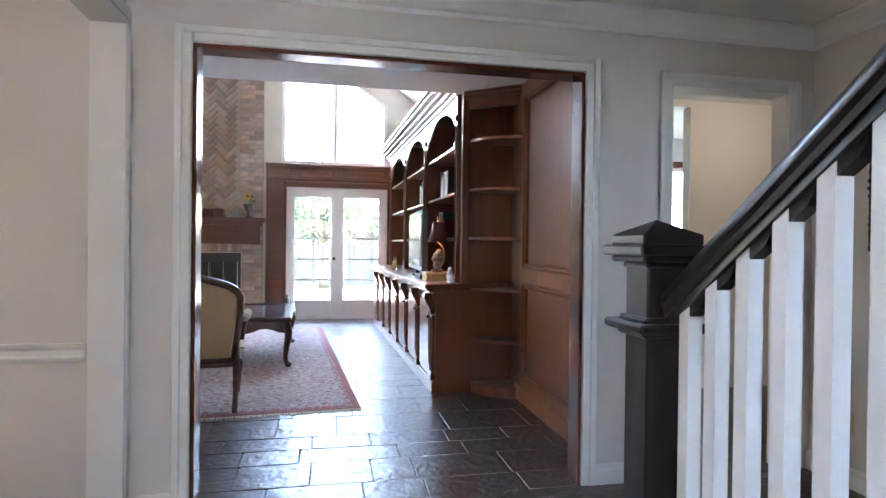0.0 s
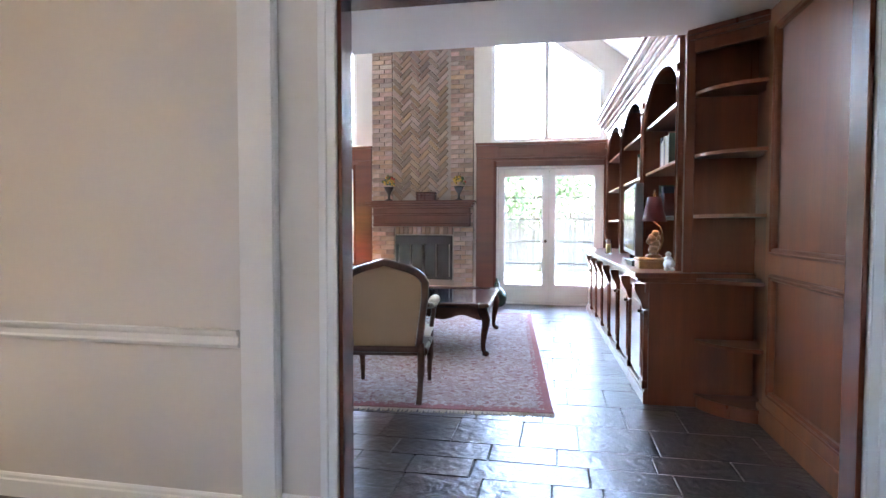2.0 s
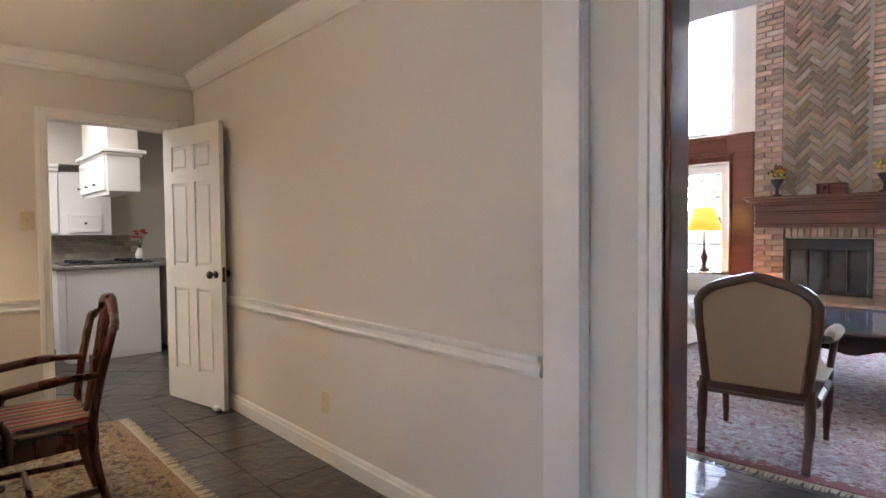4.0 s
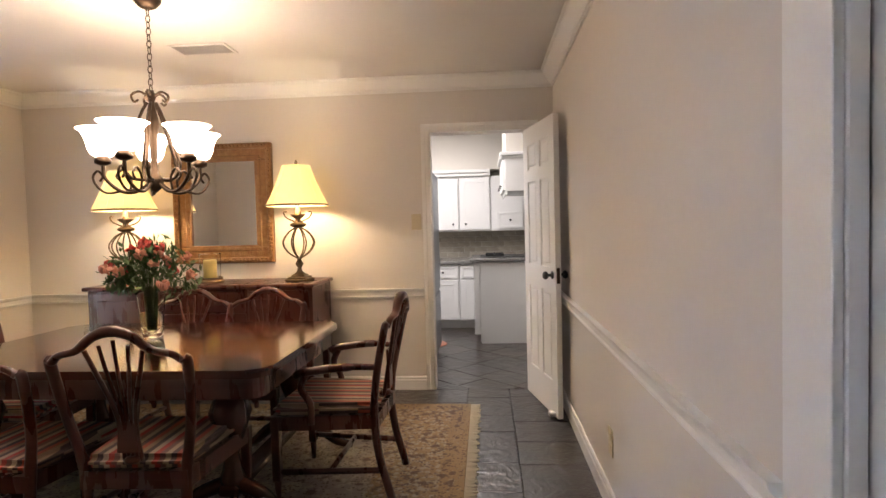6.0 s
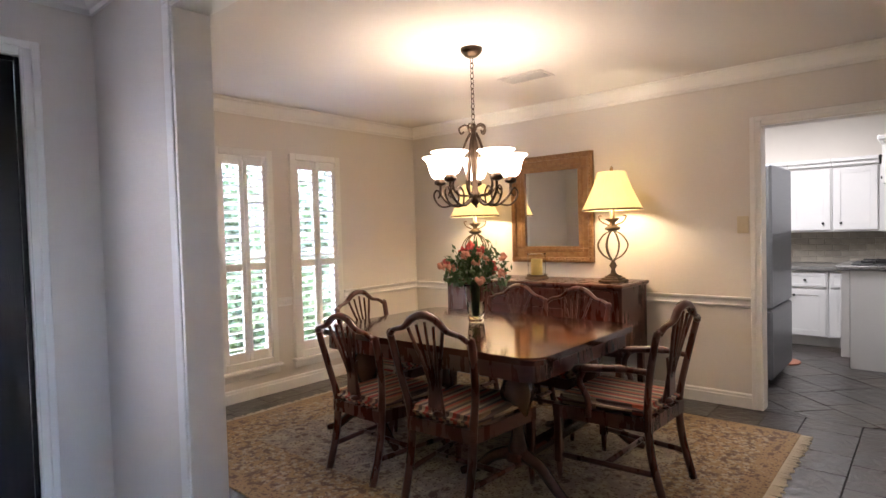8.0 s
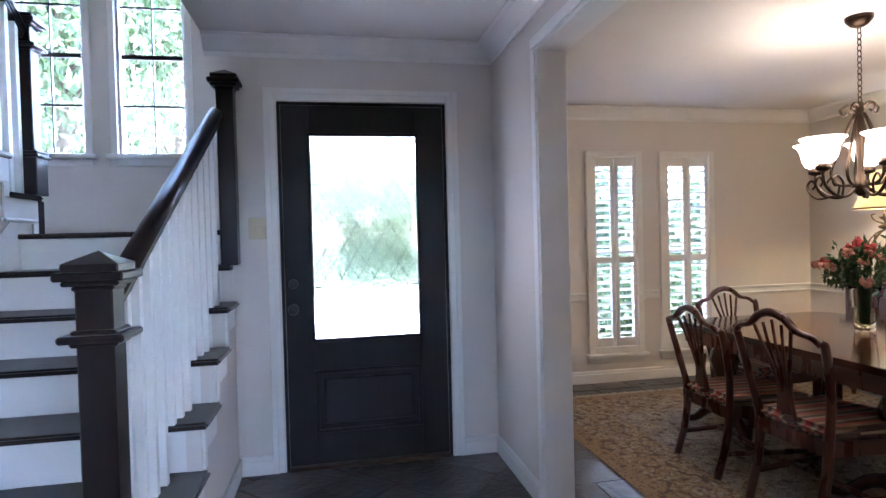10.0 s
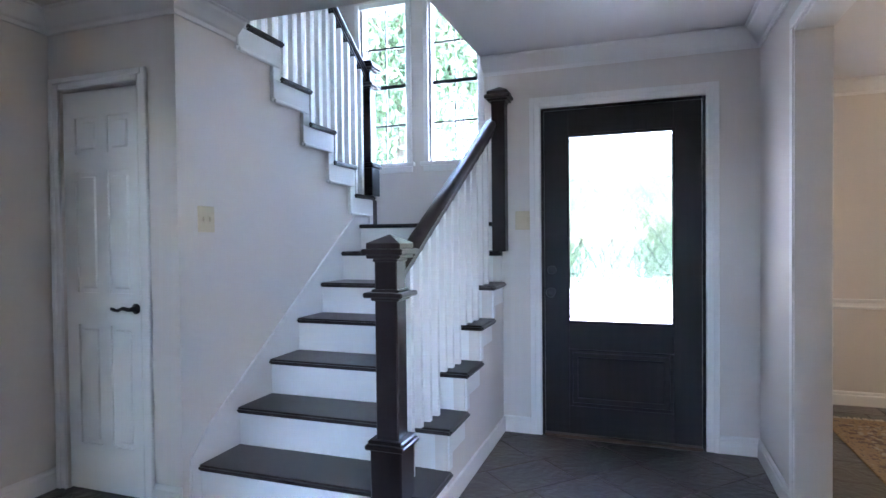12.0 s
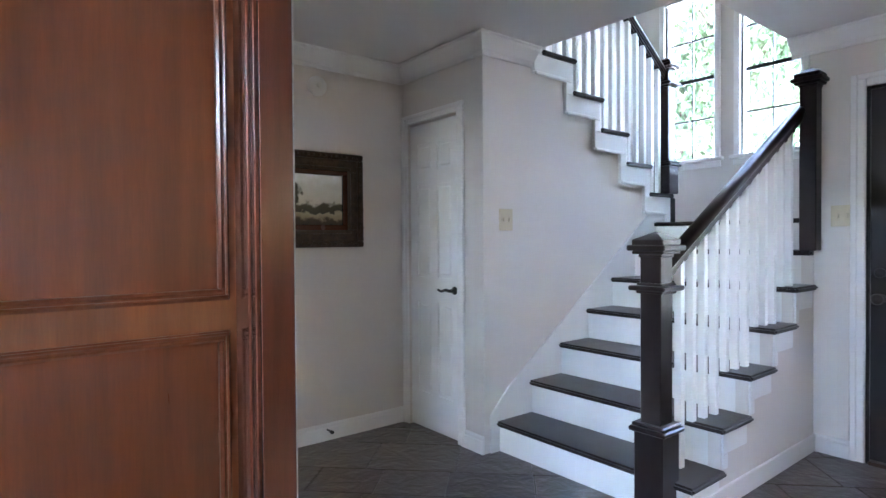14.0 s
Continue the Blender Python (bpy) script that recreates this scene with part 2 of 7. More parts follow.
MIRROR = material("mirror_silver", (.86, .86, .85), .015, metal=1, vary=0, bump=0)
SHADE = glowing("lit_cream_lampshade", (1, .66, .20), .020, (.85, .72, .45))
AMBER = glowing("lit_amber_lampshade", (1, .42, .05), .024, (.8, .5, .12))
BELL = glowing("lit_frosted_glass", (1, .86, .68), .25, (.9, .88, .82))
BURGUNDY = material("burgundy_lampshade", (.10, .012, .012), .6, fine=200, bump=.1)
CREAM = material("cream_upholstery", (.70, .65, .55), .85, vary=.08, fine=220, bump=.2)
TAUPE = material("taupe_chair_back_cloth", (.46, .29, .16), .8, vary=.12, fine=240, bump=.25)
SOFA = material("pale_sofa_cloth", (.60, .56, .48), .9, vary=.08, fine=160, bump=.2)
FLORAL = material("floral_cushion_cloth", (.42, .24, .18), .9, vary=.5, scale=16, fine=120, bump=.2, second=(.55, .50, .40))
SEAT = stripes("striped_seat_cloth", [(.30, .20, .13), (.09, .06, .055), (.42, .32, .23), (.36, .055, .040), (.18, .09, .07), (.40, .30, .21), (.09, .06, .055), (.38, .09, .055)], 0, .17)
PANE = glass("window_glass")
LEADED = glass("leaded_glass", (1, 1, 1), .11, ripple=.25)
CLEAR = glass("clear_glass", (.95, .97, .96))
TABLEGLASS = material("blue_grey_table_glass", (.05, .07, .09), .06, vary=.2, bump=0, coat=.5)
GREENGLASS = material("green_glazed_jar", (.06, .09, .07), .1, vary=.4, scale=6, bump=0, coat=.6)
WATER = glass("water", (.9, .97, .95))
CANDLE = material("yellow_candle_wax", (.75, .58, .22), .5, vary=.05, bump=0)
GREEN = material("leaf_green", (.05, .11, .03), .55, vary=.4, scale=20, bump=.1)
RED = material("coral_petal", (.48, .05, .04), .6, vary=.35, scale=30, bump=.1)
PEACH = material("peach_petal", (.50, .20, .13), .6, vary=.3, scale=30, bump=.1)
YELLOW = material("yellow_petal", (.62, .40, .06), .6, vary=.3, scale=30, bump=.1)
GRANITE = material("speckled_granite", (.30, .29, .27), .2, vary=.5, scale=60, fine=220, bump=.02, second=(.10, .10, .10))
SPLASH = by_piece(material("stone_backsplash", (.40, .36, .30), .6, vary=.2, scale=10, bump=.1), .15)
STUCCO = material("cream_wall_plain", (.70, .66, .60), .7, vary=.05, fine=120, bump=.1)
BLIND = material("white_shutter_paint", (.80, .78, .73), .4, vary=.04, bump=.02)


def landscape(name):
    """Oil landscape: pale sky, a dark tree and wood line, a pond and a brown bank."""
    m = material(name, (.4, .36, .26), .4, bump=.25, fine=160, vary=.3)
    nt = m.node_tree
    co, sep = nt.nodes.new("ShaderNodeTexCoord"), nt.nodes.new("ShaderNodeSeparateXYZ")
    nz = nt.nodes.new("ShaderNodeTexNoise")
    nz.inputs["Scale"].default_value, nz.inputs["Detail"].default_value = 22, 5
    nt.links.new(co.outputs["Object"], nz.inputs["Vector"])
    nt.links.new(co.outputs["Object"], sep.inputs[0])

    def calc(op, a, b):
        n = nt.nodes.new("ShaderNodeMath")
        n.operation = op
        for k, v in enumerate((a, b)):
            if isinstance(v, (int, float)):
                n.inputs[k].default_value = v
            else:
                nt.links.new(v, n.inputs[k])
        return n.outputs[0]
    shift = calc("MULTIPLY", calc("SUBTRACT", nz.outputs[0], .5), .10)
    h = calc("ADD", calc("ADD", sep.outputs[2], shift), .16)
    ramp = nt.nodes.new("ShaderNodeValToRGB")
    for pos, c in ((.0, (.035, .022, .010)), (.10, (.07, .042, .018)), (.15, (.32, .25, .14)), (.24, (.42, .35, .22)), (.27, (.05, .045, .02)), (.40, (.08, .07, .03)), (.46, (.62, .58, .46)), (.75, (.74, .72, .64))):
        e = ramp.color_ramp.elements.new(pos)
        e.color = (*c, 1)
    nt.links.new(calc("MULTIPLY", h, 3.1), ramp.inputs[0])
    far = calc("ADD", calc("ABSOLUTE", calc("SUBTRACT", sep.outputs[0], .15), 0), calc("MULTIPLY", calc("ABSOLUTE", calc("SUBTRACT", sep.outputs[2], .03), 0), .55))
    crown = nt.nodes.new("ShaderNodeMapRange")
    crown.inputs["From Min"].default_value, crown.inputs["From Max"].default_value = .075, .095
    nt.links.new(calc("ADD", far, shift), crown.inputs[0])
    mix = nt.nodes.new("ShaderNodeMix")
    mix.data_type = "RGBA"
    mix.inputs["A"].default_value = (.035, .030, .010, 1)
    nt.links.new(crown.outputs[0], mix.inputs["Factor"])
    nt.links.new(ramp.outputs[0], mix.inputs["B"])
    hsv = nt.nodes["Principled BSDF"].inputs["Base Color"].links[0].from_node
    nt.links.new(mix.outputs["Result"], hsv.inputs["Color"])
    return m


LANDSCAPE = landscape("painted_landscape")
PATIO = material("pale_concrete", (.64, .63, .61), .9, vary=.12, scale=1, fine=30, bump=.2)
FENCE = by_piece(material("weathered_fence_board", (.13, .12, .11), .9, vary=.3, fine=60, bump=.3, stretch=(6, 6, .6)), .25)
LAWN = material("lawn_grass", (.07, .12, .035), .9, vary=.4, scale=6, fine=200, bump=.6)
LEAF = by_piece(material("tree_leaf", (.11, .17, .075), .6, vary=.4, scale=12, bump=.1), .35, .02)
BARK = material("tree_bark", (.13, .10, .075), .9, vary=.4, scale=8, fine=40, bump=.6, stretch=(3, 3, .6))


# ---- mesh helpers ----
def bx(bm, x0, x1, y0, y1, z0, z1, bevel=0.0, seg=1):
    r = bmesh.ops.create_cube(bm, size=1, matrix=Matrix.LocRotScale(((x0 + x1) / 2, (y0 + y1) / 2, (z0 + z1) / 2), None, (abs(x1 - x0), abs(y1 - y0), abs(z1 - z0))))
    if bevel:
        es = list({e for v in r["verts"] for e in v.link_edges})
        bmesh.ops.bevel(bm, geom=es, offset=bevel, segments=seg, affect="EDGES", clamp_overlap=True)
    return bm


def box(*a, **k):
    return bx(bmesh.new(), *a, **k)


def boxes(*rows, bevel=0.0):
    bm = bmesh.new()
    for r in rows:
        bx(bm, *r, bevel=bevel)
    return bm


def lathe(bm, profile, place=(0, 0, 0), seg=20, m=None, hollow=False):
    """profile: (radius, z) from the bottom up; hollow: its end joins its beginning, with no caps."""
    rings = []
    for r, z in profile:
        ring = [bm.verts.new((place[0] + r * math.cos(2 * math.pi * i / seg), place[1] + r * math.sin(2 * math.pi * i / seg), place[2] + z)) for i in range(seg)]
        rings.append(ring)
    for a, c in zip(rings, rings[1:] + rings[:1] if hollow else rings[1:]):
        for i in range(seg):
            f = bm.faces.new((a[i], a[(i + 1) % seg], c[(i + 1) % seg], c[i]))
            f.smooth = True
    if not hollow:
        bm.faces.new(rings[0][::-1])
        bm.faces.new(rings[-1])
    if m is not None:
        bmesh.ops.transform(bm, matrix=m, verts=[v for ring in rings for v in ring])
    return bm


def turned(profile, place=(0, 0, 0), seg=20, hollow=False):
    return lathe(bmesh.new(), profile, place, seg, None, hollow)


def tube(bm, pts, r, seg=8, flat=1.0):
    """A rod along points; r: one radius or one for each point."""
    pts = [Vector(p) for p in pts]
    rings = []
    side = None
    for i, p in enumerate(pts):
        d = (pts[min(i + 1, len(pts) - 1)] - pts[max(i - 1, 0)]).normalized()
        if side is None:
            side = d.cross(Vector((0, 0, 1)) if abs(d.z) < .9 else Vector((1, 0, 0))).normalized()
        side = (side - d * side.dot(d)).normalized()
        up = d.cross(side)
        rr = r[i] if isinstance(r, (list, tuple)) else r
        rings.append([bm.verts.new(p + side * rr * math.cos(2 * math.pi * k / seg) + up * rr * flat * math.sin(2 * math.pi * k / seg)) for k in range(seg)])
    for a, c in zip(rings, rings[1:]):
        for k in range(seg):
            f = bm.faces.new((a[k], a[(k + 1) % seg], c[(k + 1) % seg], c[k]))
            f.smooth = True
    bm.faces.new(rings[0][::-1])
    bm.faces.new(rings[-1])
    return bm


def curve(pts, n=8):
    """Smooth points through the given ones."""
    pts = [Vector(p) for p in pts]
    out = []
    ext = [2 * pts[0] - pts[1]] + pts + [2 * pts[-1] - pts[-2]]
    for i in range(1, len(ext) - 2):
        a, b, c, d = ext[i - 1:i + 3]
        for k in range(n):
            t = k / n
            out.append(.5 * ((2 * b) + (c - a) * t + (2 * a - 5 * b + 4 * c - d) * t * t + (3 * b - a - 3 * c + d) * t ** 3))
    out.append(pts[-1])
    return out


def prism(bm, poly, axis, d0, d1):
    """Extrudes a polygon. axis x: poly is (y, z); y: (x, z); z: (x, y)."""
    put = {"x": lambda p, d: (d, p[0], p[1]), "y": lambda p, d: (p[0], d, p[1]), "z": lambda p, d: (p[0], p[1], d)}[axis]
    a, c = [bm.verts.new(put(p, d0)) for p in poly], [bm.verts.new(put(p, d1)) for p in poly]
    n = len(poly)
    bm.faces.new(a[::-1]), bm.faces.new(c)
    for i in range(n):
        bm.faces.new((a[i], a[(i + 1) % n], c[(i + 1) % n], c[i]))
    return bm


def part(name, bm, mat, parent=None, label=""):
    bmesh.ops.recalc_face_normals(bm, faces=bm.faces[:])
    me = bpy.data.meshes.new(name)
    bm.to_mesh(me)
    bm.free()
    me.materials.append(mat)
    ob = new(name, me)
    if parent is not None:
        ob.parent = parent
    if label:
        ob["label"] = label
    return ob


def thing(name, place, label, category, group="", turn=0):
    ob = new(name)
    ob.matrix_world = pose(*place, 0, 0, turn)
    return tagged(ob, label, category, group)


def structure(name, bm, mat, label, category):
    return tagged(part(name, bm, mat), label, category, kind="structure")


def wall(bm, axis, d0, d1, a0, a1, z0, z1, holes=()):
    """A wall between two depths d along its axis, from a0 to a1, with holes (a, a, z, z)."""
    cuts = sorted({a0, a1, *[h for hole in holes for h in hole[:2]]})
    for p, q in zip(cuts, cuts[1:]):
        spans, z = [], z0
        for h in sorted((h for h in holes if h[0] <= p and h[1] >= q), key=lambda h: h[2]):
            if h[2] > z:
                spans.append((z, h[2]))
            z = h[3]
        if z < z1:
            spans.append((z, z1))
        for s, e in spans:
            bx(bm, d0, d1, p, q, s, e) if axis == "x" else bx(bm, p, q, d0, d1, s, e)
    return bm


def casing(name, axis, face, out, a0, a1, z1, parent=None, w=.07, z0=0.0, mat=None, label="white moulded door casing"):
    """Moulded trim round an opening, on the face of a wall; out: +1 or -1, the side it stands on."""
    ob = new(name) if parent is None else parent
    for k in range(3):
        bm = bmesh.new()
        for d, ww in ((.014, w), (.022, w * .45), (.018, w * .16)):
            f0, f1 = sorted((face, face + out * d))
            o = w - ww if d != .018 else 0
            p, q, s, e = ((a0 - ww - o, a0 - o, z0, z1 + w), (a1 + o, a1 + ww + o, z0, z1 + w), (a0 - o, a1 + o, z1 + o, z1 + ww + o))[k]
            bx(bm, f0, f1, p, q, s, e, bevel=.004) if axis == "x" else bx(bm, p, q, f0, f1, s, e, bevel=.004)
        part("head_casing" if k == 2 else "side_casing", bm, mat or TRIM, ob)
    return tagged(ob, label, "trim", kind="structure") if parent is None else ob


def run(name, profile, pts, mat, label, inward, m0=0, m1=0):
    """A moulding: profile (out from the wall, z) swept along a straight run; inward: unit vector away from the wall.
    m0, m1: mitres of its ends, +1 round an outer corner, -1 in an inner one."""
    bm = bmesh.new()
    (x0, y0), (x1, y1) = pts
    n = math.hypot(x1 - x0, y1 - y0)
    dx, dy = (x1 - x0) / n, (y1 - y0) / n
    a = [bm.verts.new((x0 + inward[0] * p - dx * p * m0, y0 + inward[1] * p - dy * p * m0, z)) for p, z in profile]
    c = [bm.verts.new((x1 + inward[0] * p + dx * p * m1, y1 + inward[1] * p + dy * p * m1, z)) for p, z in profile]
    n = len(profile)
    for i in range(n):
        bm.faces.new((a[i], a[(i + 1) % n], c[(i + 1) % n], c[i]))
    bm.faces.new(a), bm.faces.new(c[::-1])
    return tagged(part(name, bm, mat), label, "trim", kind="structure")


def crown(z):
    return [(0, z - .105), (.012, z - .105), (.016, z - .085), (.03, z - .075), (.055, z - .045), (.075, z - .025), (.08, z - .012), (.095, z - .008), (.095, z), (0, z)]


BASE = [(0, 0), (.016, 0), (.016, .075), (.011, .082), (.011, .095), (.005, .105), (0, .105)]


def rail(z):
    return [(0, z - .075), (.012, z - .075), (.02, z - .06), (.014, z - .05), (.014, z - .028), (.026, z - .016), (.03, z - .004), (.03, z), (0, z)]


# ---- setting: walls, ceilings, trim ----
ZF, ZD, ZL = 2.43, 2.39, 2.50      # ceilings of foyer, dining room, living room soffit

structure("floor", box(-8.2, 3.6, -4.4, 6.9, -.15, -.008), GROUT, "dark grouted bed under slate tiles", "floor")

bm = wall(bmesh.new(), "y", 0, .11, -.393, 3.36, 0, 5, [(0, 1.875, 0, 2.11), (2.37, 3.07, 0, 2.07)])
wall(bm, "y", -.05, .11, -4.3, -.393, 0, 5)
structure("wall_north", bm, PAINT, "greige painted wall with a wide cased opening", "wall")
structure("wall_dining_west", wall(bmesh.new(), "x", -3.84, -3.72, -4.27, -.05, 0, 2.6, [(-.98, -.235, 0, 1.97)]), PAINT, "beige painted dining room wall", "wall")
WA, WB = (-1.955, -1.50), (-2.665, -2.195)
structure("wall_dining_south", wall(bmesh.new(), "y", -4.39, -4.27, -3.84, -.262, 0, 2.6, [(*WB, .29, 1.98), (*WA, .29, 1.98)]), PAINT, "beige painted wall with two shuttered windows", "wall")
bm = wall(bmesh.new(), "x", -.393, -.262, -4.27, -.05, 0, 2.6, [(-2.17, -.05, 0, 2.17)])
structure("wall_foyer_west", bm, PAINT, "greige wall with a wide square opening to the dining room", "wall")
structure("wall_front", wall(bmesh.new(), "y", -3.10, -2.96, -.262, 1.115, 0, 2.6, [(.02, .98, 0, 2.085)]), PAINT, "greige painted entry wall", "wall")
bm = wall(bmesh.new(), "x", 1.115, 1.235, -4.27, -2.96, 0, 5)
structure("wall_stair_west", bm, PAINT, "greige painted stairwell wall", "wall")
structure("wall_upper_stair_west", wall(bmesh.new(), "x", 1.23, 1.35, -2.96, -1.85, ZF + .2, 5), PAINT, "beige painted upper stairwell wall", "wall")
structure("wall_upper_stair_north", wall(bmesh.new(), "y", -1.85, -1.75, 1.23, 3.24, ZF + .2, 5), PAINT, "beige painted upper stairwell wall", "wall")
SA, SB = (2.45, 2.93), (1.75, 2.23)
structure("wall_stair_south", wall(bmesh.new(), "y", -4.39, -4.27, 1.115, 3.36, 0, 5, [(*SA, 1.98, 3.46), (*SB, 1.98, 3.46)]), PAINT, "beige painted landing wall with two tall windows", "wall")
structure("wall_east", wall(bmesh.new(), "x", 3.24, 3.36, -4.27, .0, 0, 5), PAINT, "beige painted hall wall", "wall")
structure("wall_closet", wall(bmesh.new(), "y", -1.52, -1.42, 2.51, 3.24, 0, ZF, [(2.645, 3.165, 0, 2.035)]), PAINT, "greige wall of the closet under the stairs", "wall")

bm = box(-.262, 1.35, -2.96, 0, ZF, ZF + .2)
bx(bm, 1.35, 3.24, -1.85, 0, ZF, ZF + .2)
structure("ceiling_foyer", bm, CEIL, "white painted foyer ceiling with a stairwell opening", "ceiling")
structure("ceiling_dining", box(-3.72, -.393, -4.27, -.05, ZD, ZD + .2), CEIL, "white painted dining room ceiling", "ceiling")
structure("ceiling_stair", box(1.15, 3.36, -4.39, -1.75, 5, 5.1), CEIL, "white painted upper stairwell ceiling", "ceiling")

# trim of foyer and dining room
ob = casing("living_opening_casing", "y", 0, -1, 0, 1.875, 2.11, w=.075)
ob = casing("hall_doorway_casing", "y", 0, -1, 2.37, 3.07, 2.07, w=.075)
casing("front_door_casing", "y", -2.96, 1, .02, .98, 2.085, w=.07)
casing("closet_casing", "y", -1.42, 1, 2.645, 3.165, 2.035, w=.06)
casing("kitchen_doorway_casing", "x", -3.72, 1, -.98, -.235, 1.97, w=.07)
# flat white lining of the dining opening
do = tagged(new("dining_opening_lining"), "white painted lining of the dining room opening", "trim", kind="structure")
for y0, y1, z0, z1 in ((-2.178, -2.160, 0, 2.152), (-.056, -.038, 0, 2.152), (-2.178, -.038, 2.152, 2.172)):
    part("lining_board", box(-.40, -.255, y0, y1, z0, z1, bevel=.002), TRIM, do)
dc = tagged(new("dining_opening_casing"), "flat white casing of the dining room opening", "trim", kind="structure")
for x0, x1, y0, y1, z0, z1 in ((-.262, -.250, -2.235, -2.179, 0, 2.173), (-.262, -.250, -.037, -.004, 0, 2.173), (-.262, -.250, -2.235, -.004, 2.174, 2.225), (-.405, -.393, -2.225, -2.179, 0, 2.173), (-.405, -.393, -2.225, -.06, 2.174, 2.22)):
    part("casing_board", box(x0, x1, y0, y1, z0, z1, bevel=.003), TRIM, dc)

for pts, inw, z, *mit in [
        (((-.262, 0), (3.24, 0)), (0, -1), ZF, -1, -1), (((3.24, 0), (3.24, -1.42)), (-1, 0), ZF, -1, -1), (((3.24, -1.42), (2.42, -1.42)), (0, 1), ZF, -1, 1),
        (((2.42, -1.42), (2.42, -1.83)), (-1, 0), ZF, 1, 0), (((-.262, -2.96), (1.35, -2.96)), (0, 1), ZF, -1, 0), (((-.262, 0), (-.262, -2.96)), (1, 0), ZF, -1, -1),
        (((-3.72, -.05), (-.393, -.05)), (0, -1), ZD), (((-3.72, -4.27), (-3.72, -.06)), (1, 0), ZD), (((-3.72, -4.27), (-.393, -4.27)), (0, 1), ZD), (((-.393, -4.27), (-.393, -.06)), (-1, 0), ZD)]:
    run("crown_moulding", crown(z), pts, TRIM, "white crown moulding under the ceiling", inw, *mit)
for pts, inw in [(((-.262, 0), (-.075, 0)), (0, -1)), (((1.95, 0), (2.295, 0)), (0, -1)), (((3.24, 0), (3.24, -1.42)), (-1, 0)), (((3.24, -1.42), (3.225, -1.42)), (0, 1)), (((2.585, -1.42), (2.42, -1.42)), (0, 1)),
                 (((-.262, -2.24), (-.262, -2.96)), (1, 0)), (((-.262, -2.96), (-.05, -2.96)), (0, 1)), (((1.05, -2.96), (1.235, -2.96)), (0, 1)),
                 (((-3.72, -.05), (-.405, -.05)), (0, -1)), (((-3.72, -4.27), (-3.72, -1.05)), (1, 0)), (((-3.72, -4.27), (-.393, -4.27)), (0, 1)), (((-.393, -4.27), (-.393, -2.23)), (-1, 0))]:
    run("baseboard", BASE, pts, TRIM, "white baseboard along the floor", inw)
for pts, inw in [(((-3.72, -.05), (-.405, -.05)), (0, -1)), (((-3.72, -4.27), (-3.72, -1.05)), (1, 0)), (((-3.72, -4.27), (WB[0] - .05, -4.27)), (0, 1)), (((WB[1] + .05, -4.27), (WA[0] - .05, -4.27)), (0, 1)),
                 (((WA[1] + .05, -4.27), (-.393, -4.27)), (0, 1)), (((-.393, -4.27), (-.393, -2.23)), (-1, 0))]:
    run("chair_rail", rail(.79), pts, TRIM, "white chair rail moulding on the wall", inw)

# ---- living room shell ----
bm = bmesh.new()
LX, RX, NY = -4.3, 2.2, 6.69
FR, FL = (-.065, 1.535), (-3.98, -2.38)
GR, GL = (-.15, 1.53), (-4.01, -2.33)      # gable windows
wall(bm, "y", NY, NY + .16, LX - .1, RX + .1, 0, 2.49, [(*FR, 0, 2.12), (*FL, 0, 2.12)])
for x0, x1 in ((LX - .1, GL[0]), (GL[1], GR[0]), (GR[1], RX + .1)):
    bx(bm, x0, x1, NY, NY + .16, 2.49, 6)
prism(bm, [(GR[0], 4.72), (GR[1], 3.50), (GR[1], 6), (GR[0], 6)], "y", NY, NY + .16)
prism(bm, [(GL[1], 4.72), (GL[0], 3.50), (GL[0], 6), (GL[1], 6)], "y", NY, NY + .16)
structure("wall_living_north", bm, STUCCO, "white living room wall with gable windows", "wall")
structure("wall_living_east", wall(bmesh.new(), "x", RX, RX + .1, .11, NY, 0, 4), STUCCO, "white living room side wall", "wall")
structure("wall_living_west", wall(bmesh.new(), "x", LX - .1, LX, .11, NY, 0, 4), STUCCO, "white living room side wall", "wall")
structure("ceiling_living_soffit", box(LX, RX, .11, 1.99, ZL, ZL + .12), CEIL, "white low ceiling over the living room entrance", "ceiling")
structure("wall_living_loft", box(LX, RX, 1.89, 1.99, ZL + .12, 6), STUCCO, "white wall above the low ceiling", "wall")
bm = bmesh.new()
prism(bm, [(-1.025, 5.85), (RX + .1, 3.32), (RX + .1, 3.44), (-1.025, 5.97)], "y", 1.9, NY + .1)
prism(bm, [(-1.025, 5.85), (LX - .1, 3.32), (LX - .1, 3.44), (-1.025, 5.97)], "y", 1.9, NY + .1)
structure("ceiling_living_vault", bm, CEIL, "white vaulted living room ceiling", "ceiling")

# hall behind the small doorway
structure("wall_back_hall", wall(bmesh.new(), "y", 1.7, 1.8, 2.3, 5.0, 0, 2.8, [(2.70, 3.65, 0, 2.44)]), PAINT, "pale greige back hall wall with an open passage", "wall")
structure("wall_back_hall_east", wall(bmesh.new(), "x", 4.90, 5.0, .11, 1.7, 0, 2.8), PAINT, "pale greige back hall side wall", "wall")
structure("wall_back_hall_south", wall(bmesh.new(), "y", .0, .11, 3.36, 5.0, 0, 2.8), PAINT, "pale greige back hall wall", "wall")
structure("ceiling_back_hall", box(2.3, 5.0, .11, 1.8, 2.5, 2.6), CEIL, "white back hall ceiling", "ceiling")
structure("wall_back_room_north", wall(bmesh.new(), "y", 4.5, 4.6, 2.3, 6.6, 0, 2.8, [(4.7, 6.3, .3, 2.34)]), PAINT, "pale back room wall with a bright window", "wall")
structure("wall_back_room_east", wall(bmesh.new(), "x", 6.5, 6.6, 1.8, 4.5, 0, 2.8), PAINT, "pale back room side wall", "wall")
